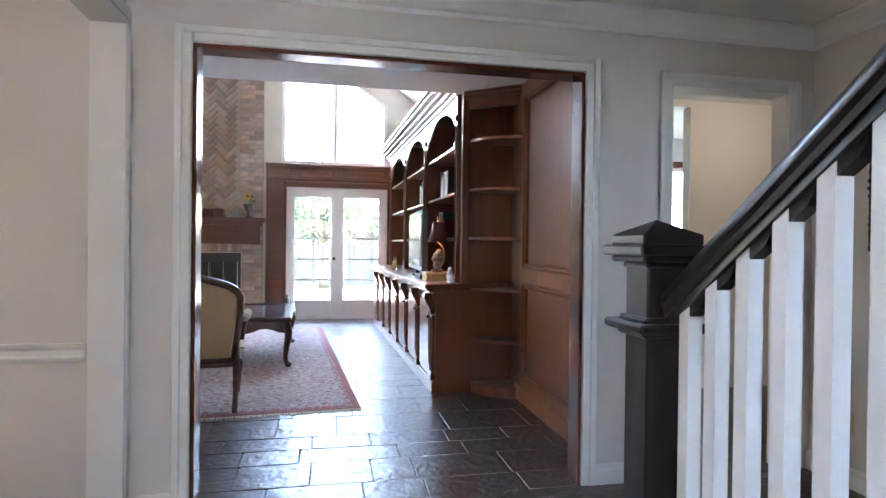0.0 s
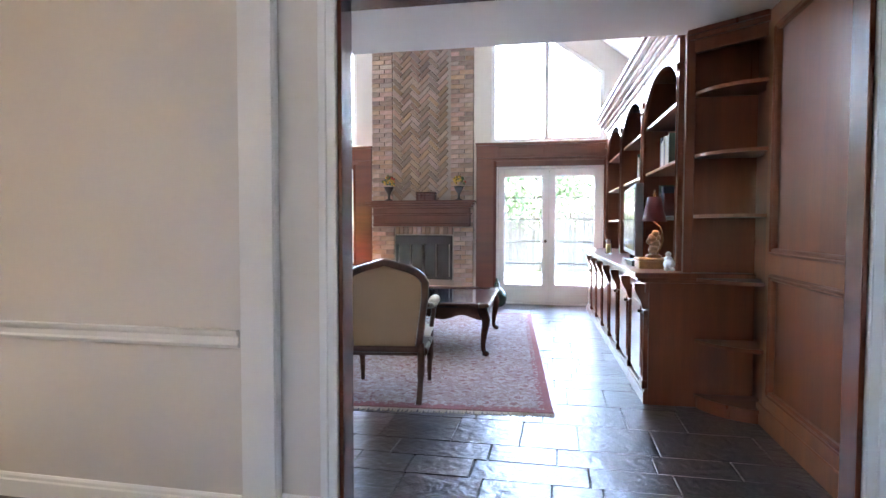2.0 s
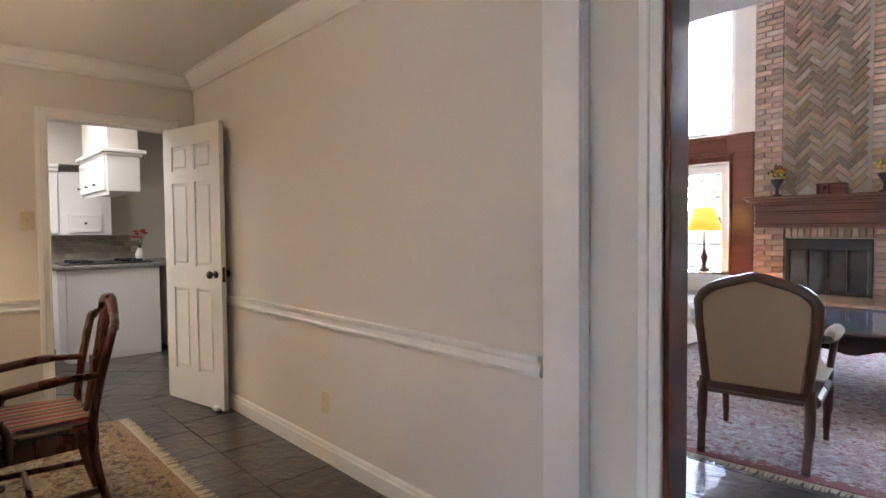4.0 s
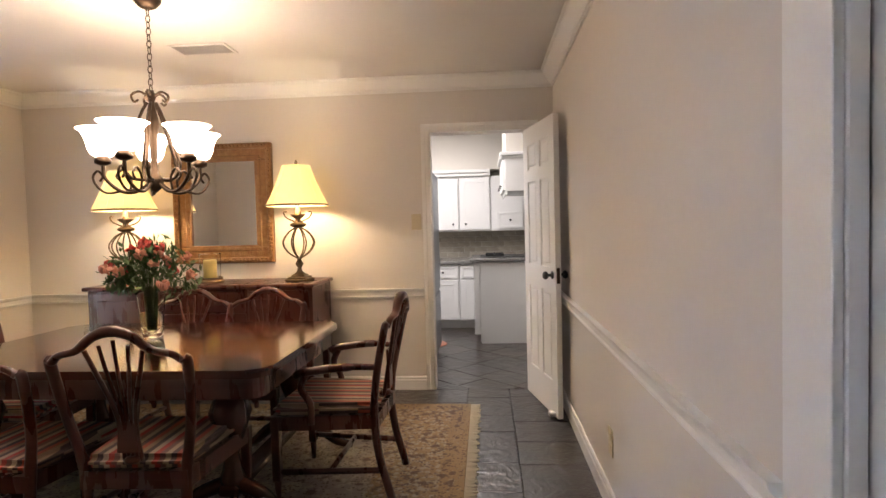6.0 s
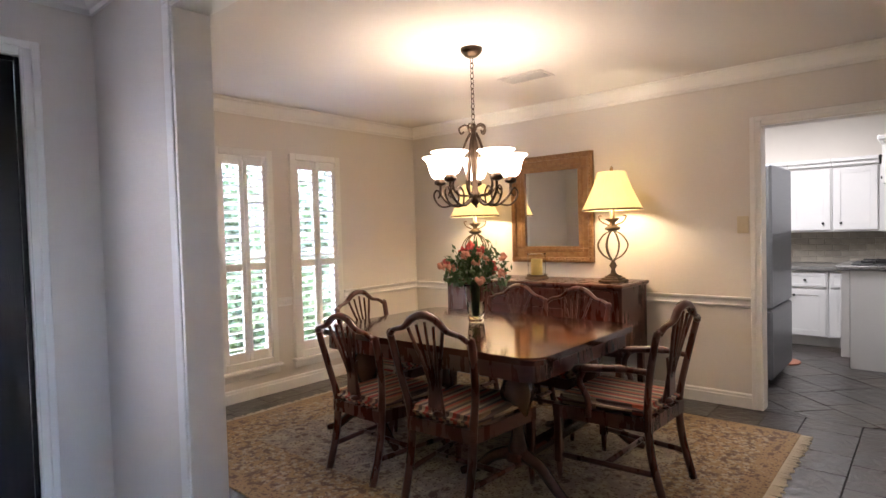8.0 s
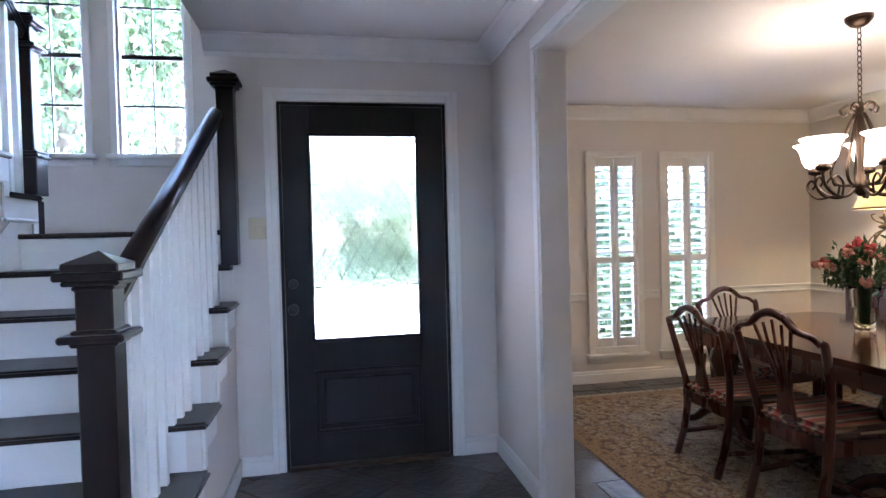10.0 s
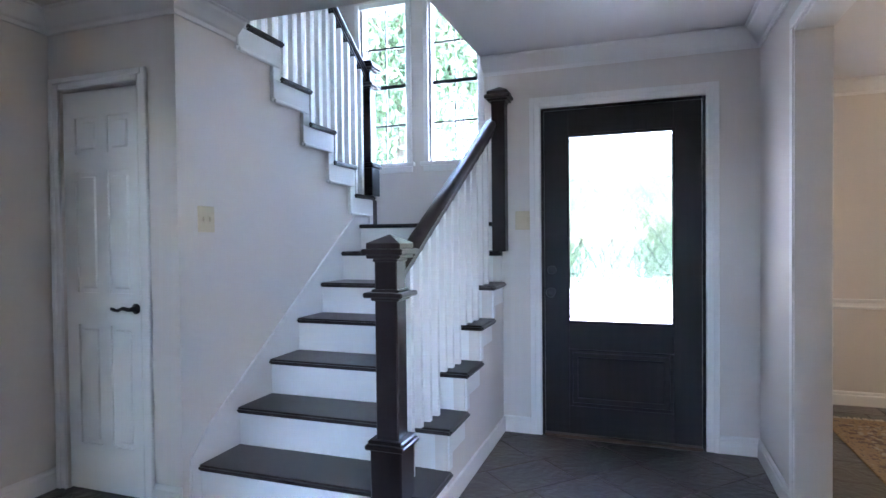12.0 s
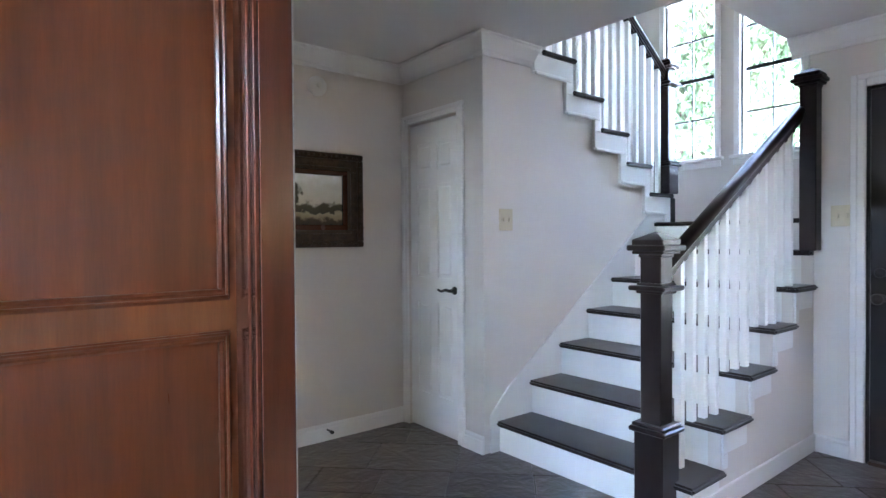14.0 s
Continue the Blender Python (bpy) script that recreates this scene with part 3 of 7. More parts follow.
structure("wall_back_room_south", wall(bmesh.new(), "y", 1.7, 1.8, 5.0, 6.6, 0, 2.8), PAINT, "pale back room wall", "wall")
structure("ceiling_back_room", box(2.3, 6.6, 1.8, 4.6, 2.75, 2.85), CEIL, "white back room ceiling", "ceiling")
structure("floor_back_room", box(3.36, 6.6, .11, 4.6, -.15, -.004), SLATE, "slate floor of the back hall", "floor")
rw = tagged(new("window_7"), "wide bright window with a brown head rail in the back room", "window", kind="structure")
part("window_frame", boxes((4.70, 4.75, 4.50, 4.58, .3, 2.34), (6.25, 6.3, 4.50, 4.58, .3, 2.34), (4.75, 6.25, 4.50, 4.58, .3, .35), (4.75, 6.25, 4.50, 4.58, 2.29, 2.34)), TRIM, rw)
part("head_rail", box(4.6, 6.4, 4.42, 4.498, 2.33, 2.42, bevel=.008), JAMB, rw, "brown wooden head rail")
part("pane", box(4.75, 6.25, 4.54, 4.544, .35, 2.29), PANE, rw).visible_shadow = False

# kitchen shell
bm = wall(bmesh.new(), "x", -7.05, -6.95, -3, 1.4, 0, 2.5)
wall(bm, "y", -3.1, -3, -7.05, -3.84, 0, 2.5)
wall(bm, "y", .80, .90, -7.05, -3.84, 0, 2.5)
wall(bm, "x", -3.94, -3.84, -.06, 1.5, 0, 2.5)
structure("wall_kitchen", bm, STUCCO, "white kitchen walls", "wall")
run("baseboard", BASE, ((-6.4, .80), (-3.94, .80)), TRIM, "white baseboard along the kitchen wall", (0, -1))
structure("ceiling_kitchen", box(-7.05, -3.84, -3.1, 1.5, 2.45, 2.6), CEIL, "white kitchen ceiling", "ceiling")

# wood-lined jamb and panelling at the living room opening
jl = tagged(new("jamb_living"), "polished dark cherry jamb lining", "trim", kind="structure")
for r in ((0, .018, -.004, .115, 0, 2.11), (1.857, 1.875, -.004, .115, 0, 2.11), (.018, 1.857, -.004, .115, 2.092, 2.11), (1.975, 2.088, .1115, .122, 0, ZL)):
    part("jamb_board", box(*r, bevel=.002), JAMB, jl)
casing("living_side_casing", "y", .11, 1, 0, 1.875, 2.11, w=.10, mat=JAMB, label="dark cherry casing on the living room side")


# ---- windows and doors ----
def shutter_window(name, x0, x1, z0, z1, y, label):
    w = tagged(new(name), label, "window", kind="structure")
    w.location = (x0, y, z0)
    W, H = x1 - x0, z1 - z0
    part("shutter_frame", boxes((-.035, .02, -.02, .03, -.035, H + .035), (W - .02, W + .035, -.02, .03, -.035, H + .035), (.02, W - .02, -.02, .03, H - .02, H + .035), (.02, W - .02, -.02, .03, -.035, .02), bevel=.004), BLIND, w)
    part("window_sill", boxes((-.06, W + .06, -.01, .06, -.065, -.037), (-.045, W + .045, 0, .022, -.12, -.066), bevel=.005), TRIM, w)
    pane = part("pane", box(0, W, -.098, -.094, 0, H), PANE, w)
    pane.visible_shadow = False
    part("sash_bar", boxes((0, W, -.10, -.09, H / 2 - .02, H / 2 + .02)), TRIM, w)
    half = (W - .04) / 2
    slat = bmesh.new()
    bx(slat, -(half - .075) / 2, (half - .075) / 2, -.030, .030, -.0045, .0045, bevel=.004)
    bmesh.ops.transform(slat, matrix=Matrix.Rotation(radians(27), 4, "X"), verts=slat.verts[:])
    me = None
    for k in (0, 1):
        a = .02 + k * half + .002
        b = a + half - .004
        leaf = part("shutter_leaf", boxes((a, a + .035, -.012, .016, .022, H - .022), (b - .035, b, -.012, .016, .022, H - .022), (a + .035, b - .035, -.012, .016, .022, .10), (a + .035, b - .035, -.012, .016, H - .10, H - .022), (a + .035, b - .035, -.012, .016, H * .46 - .03, H * .46 + .03), bevel=.003), BLIND, w)
        z = .135
        while z < H - .12:
            if abs(z - H * .46) > .055:
                if me is None:
                    s = part("slat", slat, BLIND, leaf)
                    me = s.data
                else:
                    s = new("slat", me)
                    s.parent = leaf
                s.location = ((a + b) / 2, .002, z)
            z += .064


shutter_window("window_1", *WA, .29, 1.98, -4.27, "white plantation shutters half open over a tall window")
shutter_window("window_2", *WB, .29, 1.98, -4.27, "white plantation shutters half open over a tall window")


def sash_window(name, x0, x1, z0, z1, y):
    w = tagged(new(name), "tall stair landing window with thin black bars", "window", kind="structure")
    w.location = (x0, y, z0)
    W, H = x1 - x0, z1 - z0
    part("window_frame", boxes((-.05, .0, -.02, .02, -.02, H + .05), (W, W + .05, -.02, .02, -.02, H + .05), (0, W, -.02, .02, H, H + .05), (0, .02, -.12, -.02, 0, H), (W - .02, W, -.12, -.02, 0, H), bevel=.004), TRIM, w)
    part("window_sill", boxes((-.08, W + .08, -.12, .045, -.035, -.001), (-.055, W + .055, 0, .018, -.09, -.036), bevel=.004), TRIM, w)
    for k in range(1, 4):
        t = .016 if k == 2 else .007
        part("glazing_bar", box(.02, W - .02, -.09, -.06, H * k / 4 - t, H * k / 4 + t), BLACK, w)
    part("glazing_bar", box(W / 2 - .004, W / 2 + .004, -.088, -.062, 0, H), BLACK, w)
    for k in range(4):
        p = part("pane", box(.02, W - .02, -.077, -.073, H * k / 4, H * (k + 1) / 4 - .001), PANE, w)
        p.visible_shadow = False


sash_window("window_3", *SA, 1.98, 3.46, -4.27)
sash_window("window_4", *SB, 1.98, 3.46, -4.27)


def french_doors(name, x0, x1):
    w = tagged(new(name), "white french doors with glazed lites, closed", "door", kind="structure")
    w.location = (x0, NY, 0)
    W, H = x1 - x0, 2.12
    part("door_frame", boxes((0, .03, .0, .14, 0, H), (W - .03, W, .0, .14, 0, H), (.03, W - .03, .0, .14, H - .03, H), (.03, W - .03, .0, .14, 0, .025), bevel=.004), WHITE, w)
    part("frame_stop", boxes((.026, .05, .076, .10, .02, H - .05), (W - .05, W - .026, .076, .10, .02, H - .05), (.05, W - .05, .076, .10, H - .06, H - .03), (.05, W - .05, .076, .10, .02, .05)), WHITE, w)
    part("astragal", box(W / 2 - .02, W / 2 + .02, .0755, .088, .05, H - .086, bevel=.004), WHITE, w)
    half = (W - .06) / 2
    for k in (0, 1):
        a, b = .03 + k * half + .002, .03 + (k + 1) * half - .002
        g0, g1, z0, z1 = a + .088, b - .092, .30, 1.975
        leaf = part("door_leaf", boxes((a, g0, .03, .075, .03, H - .035), (g1, b, .03, .075, .03, H - .035), (g0, g1, .03, .075, .03, z0), (g0, g1, .03, .075, z1, H - .035), bevel=.004), WHITE, w)
        for i in range(5):
            p = part("pane", box(g0, g1, .05, .054, z0 + (z1 - z0) * i / 5, z0 + (z1 - z0) * (i + 1) / 5 - .001), PANE, leaf)
            p.visible_shadow = False
        for i in range(1, 5):
            z = z0 + (z1 - z0) * i / 5
            part("muntin", box(g0, g1, .04, .064, z - .010, z + .010), MUNTIN, leaf)
        part("stop_bead", boxes((g0, g0 + .012, .022, .03, z0, z1), (g1 - .012, g1, .022, .03, z0, z1), (g0 + .012, g1 - .012, .022, .03, z0, z0 + .012), (g0 + .012, g1 - .012, .022, .03, z1 - .012, z1)), WHITE, leaf)
        if k == 0:
            lathe_bm = turned([(.024, 0), (.024, .008), (.008, .014), (.008, .04), (.022, .05), (.026, .06), (.02, .072), (.0, .076)], seg=14)
            bmesh.ops.transform(lathe_bm, matrix=pose(b - .05, .03, .98, 90), verts=lathe_bm.verts[:])
            part("door_knob", lathe_bm, BRONZE, leaf, "dark bronze knob")


french_doors("door_1", *FR)
french_doors("door_2", *FL)


def gable_window(name, flip):
    """A tall window whose outer top corner follows the roof slope."""
    w = tagged(new(name), "tall white-framed gable window above the french doors", "window", kind="structure")
    w.location = ((GR[0] if not flip else GL[1]), NY, 2.49)
    s = -1 if flip else 1
    W = 1.68

    def poly(i):
        q = [(i, i), (W - i, i), (W - i, 1.01 - i * .3), (i, 2.23 - i * 2)]
        return [(s * x, z) for x, z in q]
    bm = bmesh.new()
    o, n = poly(0), poly(.06)
    for k in range(4):
        j = (k + 1) % 4
        prism(bm, [o[k], o[j], n[j], n[k]], "y", .02, .12)
    part("window_frame", bm, WHITE, w)
    x = .84
    part("mullion", box(min(s * (x - .035), s * (x + .035)), max(s * (x - .035), s * (x + .035)), .03, .10, .05, 1.55), WHITE, w)
    p = part("pane", prism(bmesh.new(), poly(.03), "y", .064, .068), PANE, w)
    p.visible_shadow = False


gable_window("window_5", False)
gable_window("window_6", True)

# front door
fd = tagged(new("door_3"), "dark-stained front door with a large leaded glass pane, closed", "door", kind="structure")
fd.location = (.02, -2.96, 0)
W, H = .96, 2.085
part("door_frame", boxes((0, .018, -.13, 0, 0, H), (W - .018, W, -.13, 0, 0, H), (.018, W - .018, -.13, 0, H - .018, H), bevel=.003), FRONT, fd)
part("threshold", box(.018, W - .018, -.14, .03, 0, .022, bevel=.005), BRONZE, fd)
g = (.175, .79, .735, 1.90)
leaf = part("door_leaf", boxes((.02, g[0], -.05, -.004, .024, H - .02), (g[1], W - .02, -.05, -.004, .024, H - .02), (g[0], g[1], -.05, -.004, .024, .20), (g[0], g[1], -.05, -.004, .56, g[2]), (g[0], g[1], -.05, -.004, g[3], H - .02), bevel=.003), FRONT, fd)
part("door_panel", boxes((g[0], g[1], -.04, -.018, .20, .56), (g[0] + .05, g[1] - .05, -.03, -.008, .25, .51), bevel=.006), FRONT, leaf)
part("panel_moulding", boxes((g[0], g[0] + .022, -.012, .002, .20, .56), (g[1] - .022, g[1], -.012, .002, .20, .56), (g[0] + .022, g[1] - .022, -.012, .002, .20, .222), (g[0] + .022, g[1] - .022, -.012, .002, .538, .56), bevel=.004), FRONT, leaf)
p = part("pane", box(g[0], g[1], -.032, -.024, g[2], g[3]), LEADED, leaf)
p.visible_shadow = False
part("glazing_bead", boxes((g[0] - .012, g[0] + .008, -.012, .006, g[2] - .012, g[3] + .012), (g[1] - .008, g[1] + .012, -.012, .006, g[2] - .012, g[3] + .012), (g[0], g[1], -.012, .006, g[2] - .012, g[2] + .008), (g[0], g[1], -.012, .006, g[3] - .008, g[3] + .012), bevel=.003), FRONT, leaf)
bm = bmesh.new()
cx, cz = (g[0] + g[1]) / 2, (g[2] + g[3]) / 2
for zz in (g[2] + .03, g[3] - .03, g[2] + .30, g[3] - .28):
    for a, b in ((g[0], g[0] + .05), (g[1] - .05, g[1])) if .1 < zz - g[2] < 1.0 else ((g[0], g[1]),):
        bx(bm, a, b, -.022, -.018, zz - .003, zz + .003)
# diamond lattice across the middle of the pane
la, lb, lc, ld = g[0] + .02, g[1] - .02, cz - .24, cz + .40
for k in range(-11, 12):
    for s in (1, -1):
        x = cx + k * .094
        ends = []
        for zz in (lc, ld):
            xx = x + s * (zz - cz) / 1.65
            if not la < xx < lb:
                xx = min(max(xx, la), lb)
                zz = cz + s * (xx - x) * 1.65
            ends.append((xx, -.02, zz))
        if all(lc - .001 <= q[2] <= ld + .001 for q in ends) and abs(ends[0][2] - ends[1][2]) > .03:
            tube(bm, ends, .0015, 4)
part("leading", bm, BLACK, leaf)
bm = turned([(.027, 0), (.027, .006), (.012, .012), (.012, .035), (.028, .045), (.031, .058), (.022, .07), (0, .074)], seg=16)
bmesh.ops.transform(bm, matrix=pose(.895, -.004, .92, -90), verts=bm.verts[:])
part("door_knob", bm, BLACK, leaf, "black round knob")
bm = turned([(.028, 0), (.028, .012), (.018, .018), (0, .02)], seg=16)
bmesh.ops.transform(bm, matrix=pose(.895, -.004, 1.06, -90), verts=bm.verts[:])
part("deadbolt", bm, BLACK, leaf, "black deadbolt")


def six_panel(leaf_w, leaf_h, parent, mat, t=.035):
    """Six-panel door leaf from x = 0, standing on z = 0, its faces at y = 0 and -t."""
    st, mid = leaf_w * .15, leaf_w * .13
    cols = [(st, (leaf_w - mid) / 2), ((leaf_w + mid) / 2, leaf_w - st)]
    rows = [(leaf_h * .12, leaf_h * .42), (leaf_h * .50, leaf_h * .80), (leaf_h * .845, leaf_h * .935)]
    bm = bmesh.new()
    wall(bm, "y", -t, 0, 0, leaf_w, .008, leaf_h, [(c[0], c[1], r[0], r[1]) for c in cols for r in rows])
    leaf = part("door_leaf", bm, mat, parent)
    for c in cols:
        for r in rows:
            bm = boxes((c[0], c[1], -t + .010, -.010, r[0], r[1]))
            bx(bm, c[0] + .022, c[1] - .022, -t + .003, -.003, r[0] + .022, r[1] - .022, bevel=.007)
            part("door_panel", bm, mat, leaf)
    return leaf


cd = tagged(new("door_4"), "white six-panel closet door under the stairs, closed", "door", kind="structure")
cd.location = (2.645, -1.435, 0)
leaf = six_panel(.52, 2.025, cd, WHITE)
for z in (.30, 1.78):
    part("hinge", box(.522, .535, -.004, .012, z - .05, z + .05, bevel=.003), STEEL, leaf, "steel hinge")
bm = turned([(.026, 0), (.026, .006), (.012, .012), (.010, .045)], seg=14)
bmesh.ops.transform(bm, matrix=pose(.055, 0, .94, -90), verts=bm.verts[:])
tube(bm, curve([(.055, .045, .94), (.09, .05, .945), (.125, .05, .935), (.165, .046, .942)], 5), [.010] * 6 + [.008] * 10, 8)
part("door_handle", bm, BLACK, leaf, "black lever handle")

kd = tagged(new("door_5"), "white six-panel kitchen door standing open against the wall", "door", kind="structure")
kd.matrix_world = pose(-3.69, -.245, 0, 0, 0, 12)
leaf = six_panel(.69, 1.955, kd, WHITE)
for y, r in ((0, -90), (-.035, 90)):
    bm = turned([(.026, 0), (.026, .006), (.010, .012), (.010, .03), (.024, .038), (.028, .05), (.020, .062), (0, .066)], seg=14)
    bmesh.ops.transform(bm, matrix=pose(.63, y, .93, r), verts=bm.verts[:])
    part("door_knob", bm, BLACK, leaf, "black round knob")
part("latch_plate", box(.6895, .6925, -.028, -.007, .88, .98), BRONZE, leaf)
part("door_stop", boxes((.60, .66, -.075, -.036, .012, .04), bevel=.006), WHITE, leaf)


# ---- staircase ----
def tread_y(n):
    return -1.505 - .283 * (n - 1)


def tread_z(n):
    return .2 * n - .02


stairs = tagged(new("staircase"), "white staircase with dark espresso treads, rails and newel posts", "staircase")
SX0, SX1 = 1.235, 2.42
for n in range(1, 8):
    y, z = tread_y(n), tread_z(n)
    back = tread_y(n + 1) - .03 if n < 7 else -4.27
    if n < 7:
        part("tread", box(SX0 - .03, SX1, back, y, z - .03, z, bevel=.010, seg=2) if n < 6 else box(SX0 + .0, SX1, back, y, z - .03, z, bevel=.010, seg=2), ESPRESSO, stairs)
    else:
        part("landing", boxes((SX0, 3.24, -4.27, y - .28, z - .03, z), (SX0, SX1 + .0, y - .28, y, z - .03, z), bevel=.008), ESPRESSO, stairs)
    part("riser", box(SX0 + .06, SX1, y - .045, y - .025, z - .2 if n > 1 else 0, z - .03), WHITE, stairs)
    if n < 6:
        # bracket of white trim on the open side, below the tread end
        y2 = tread_y(n + 1)
        part("tread_bracket", boxes((SX0 - .012, SX0, y2 + .01, y - .03, z - .13, z - .031), (SX0 - .012, SX0, y - .075, y - .03, max(0, z - .2), z - .13), bevel=.003), WHITE, stairs)
poly = [(-1.53, 0)]
for n in range(1, 7):
    poly += [(max(tread_y(n) - .025, -2.96), tread_z(n) - .031), (max(tread_y(n + 1) - .025, -2.96), tread_z(n) - .031)]
poly += [(-2.96, 0)]
clean = [poly[0]]
for q in poly[1:]:
    if (q[0] - clean[-1][0]) ** 2 + (q[1] - clean[-1][1]) ** 2 > 1e-6:
        clean.append(q)
part("stair_side_wall", prism(bmesh.new(), clean, "x", SX0, SX0 + .06), PAINT, stairs)
part("side_baseboard", box(SX0 - .016, SX0, -2.96, -1.56, 0, .10, bevel=.004), TRIM, stairs)
# sloping skirt on the wall side
sl = .2 / .283
part("skirt_board", prism(bmesh.new(), [(-1.46, 0), (-1.46, .22), (-1.60, .36), (-3.40, .36 + 1.8 * sl), (-3.40, .36 + 1.8 * sl - .33), (-1.75, 0)], "x", SX1 - .014, SX1 - .001), TRIM, stairs)

# second flight, back over the closet
def up_y(k):
    return -3.47 + .305 * (k - 1)


def up_z(k):
    return 1.40 + .21 * k


edge = []
for k in range(1, 7):
    edge += [(up_y(k) + .02, up_z(k - 1) - .03), (up_y(k) + .02, up_z(k) - .03)]
poly = [(-1.42, 0), (-1.42, ZF), (-1.85, ZF), (-1.85, up_z(6) - .03)] + edge[::-1] + [(up_y(1) + .02, 0)]
clean = [poly[0]]
for q in poly[1:]:
    if (q[0] - clean[-1][0]) ** 2 + (q[1] - clean[-1][1]) ** 2 > 1e-6:
        clean.append(q)
structure("wall_stair_inner", prism(bmesh.new(), clean, "x", SX1, SX1 + .09), PAINT, "greige wall rising in steps under the upper flight", "wall")
for k in range(1, 8):
    y, z = up_y(k), up_z(k)
    part("tread", box(SX1 - .035, 3.24, y, y + .335, z - .03, z, bevel=.010, seg=2), ESPRESSO, stairs)
    part("riser", box(SX1 + .09, 3.24, y + .025, y + .045, z - .21, z - .03), WHITE, stairs)
    if k < 7:
        # white stringer step with a thin moulded lower edge
        part("stringer_trim", boxes((SX1 - .014, SX1, y + .02, y + .418, z - .160, z - .031), (SX1 - .014, SX1, y + .02, y + .113, z - .24, z - .161), bevel=.003), WHITE, stairs)
        part("stringer_moulding", boxes((SX1 - .030, SX1 - .014, y + .100, y + .405, z - .166, z - .144), (SX1 - .030, SX1 - .014, y + .098, y + .118, z - .354, z - .167), bevel=.005), WHITE, stairs)
part("upper_wall_skirt", prism(bmesh.new(), [(-3.50, 1.40), (-3.50, 1.62), (-1.90, 1.62 + 1.6 * .69), (-1.90, 1.40 + 1.6 * .69)], "x", 3.225, 3.239), TRIM, stairs)


def newel(name, x, y, z0, z1, parent, collars, w=.100, block=.40):
    bm = boxes((x - w / 2, x + w / 2, y - w / 2, y + w / 2, z0, z1 - .10), bevel=.005)
    p = part(name, bm, ESPRESSO, parent)
    if block:
        base = boxes((x - w * .70, x + w * .70, y - w * .70, y + w * .70, z0, z0 + block), bevel=.005)
        for d, h0, h1 in ((.88, .0, .022), (.78, .022, .04)):
            bx(base, x - w * d, x + w * d, y - w * d, y + w * d, z0 + block + h0, z0 + block + h1, bevel=.006)
        part("base_block", base, ESPRESSO, p)
    for z in collars:
        ring = bmesh.new()
        for d, h0, h1 in ((.64, -.022, -.006), (.88, -.008, .014), (.62, .012, .026)):
            bx(ring, x - w * d, x + w * d, y - w * d, y + w * d, z + h0, z + h1, bevel=.006)
        part("collar", ring, ESPRESSO, p)
    c = boxes(*[(x - w * d, x + w * d, y - w * d, y + w * d, z1 + h0, z1 + h1) for d, h0, h1 in ((.56, -.115, -.10), (.76, -.10, -.085), (.92, -.085, -.06), (.76, -.062, -.035))], bevel=.005)
    t = w * .76
    a = [c.verts.new((x + sx * t, y + sy * t, z1 - .037)) for sx, sy in ((-1, -1), (1, -1), (1, 1), (-1, 1))]
    b = c.verts.new((x, y, z1))
    for i in range(4):
        c.faces.new((a[i], a[(i + 1) % 4], b))
    part("newel_cap", c, ESPRESSO, p)
    return p


newel("newel_post", 1.365, -1.485, 0, 1.288, stairs, [1.035])
newel("newel_post", 1.237, -2.91, tread_z(6), 2.238, stairs, [], w=.088, block=0)
newel("newel_post", 2.44, -3.43, up_z(1), 2.70, stairs, [2.48], w=.10, block=.22)
# lower half of the corner post down to the landing
part("post_foot", box(2.405, 2.475, -3.51, -3.44, tread_z(7), up_z(1) - .03), ESPRESSO, stairs)


def handrail(a, b, x, x2=None):
    x2 = x if x2 is None else x2
    half = [(.028, -.03), (.030, -.014), (.036, -.004), (.0375, .006), (.036, .016), (.031, .026), (.022, .033), (.010, .0365)]
    prof = [(-p, q) for p, q in half[:1]] + half + [(-p, q) for p, q in half[:0:-1]]
    bm = bmesh.new()
    va = [bm.verts.new((x + p, a[0], a[1] + q)) for p, q in prof]
    vb = [bm.verts.new((x2 + p, b[0], b[1] + q)) for p, q in prof]
    n = len(prof)
    for i in range(n):
        bm.faces.new((va[i], va[(i + 1) % n], vb[(i + 1) % n], vb[i])).smooth = 1 < i < n - 2
    bm.faces.new(va), bm.faces.new(vb[::-1])
    bx2 = [(-.022, -.052), (.022, -.052), (.022, -.028), (-.022, -.028)]
    va = [bm.verts.new((x + p, a[0], a[1] + q)) for p, q in bx2]
    vb = [bm.verts.new((x2 + p, b[0], b[1] + q)) for p, q in bx2]
    for i in range(4):
        bm.faces.new((va[i], va[(i + 1) % 4], vb[(i + 1) % 4], vb[i]))
    return part("handrail", bm, ESPRESSO, stairs)


R0, R1 = (-1.53, 1.09), (-2.88, 1.99)
handrail(R0, R1, 1.385, 1.285)
U0, U1 = (-3.38, 2.58), (-1.92, 2.58 + 1.46 * .69)
handrail(U0, U1, 2.44)


def baluster(x, y, z0, z1, slope):
    """A square baluster cut to the slope of the rail, and the fillet above the gap beside it."""
    w = .0165
    bm = prism(bmesh.new(), [(y - w, z0), (y + w, z0), (y + w, z1 + w * slope), (y - w, z1 - w * slope)], "x", x - w, x + w)
    part("baluster", bm, WHITE, stairs)
    e, f = y - w - .001, y - w - .050
    bm = prism(bmesh.new(), [(e, z1 + (e - y) * slope - .026), (e, z1 + (e - y) * slope + .004), (f, z1 + (f - y) * slope + .004), (f, z1 + (f - y) * slope - .014), (f + .014, z1 + (f + .014 - y) * slope - .026)], "x", x - .015, x + .015)
    part("rail_fillet", bm, ESPRESSO, stairs)


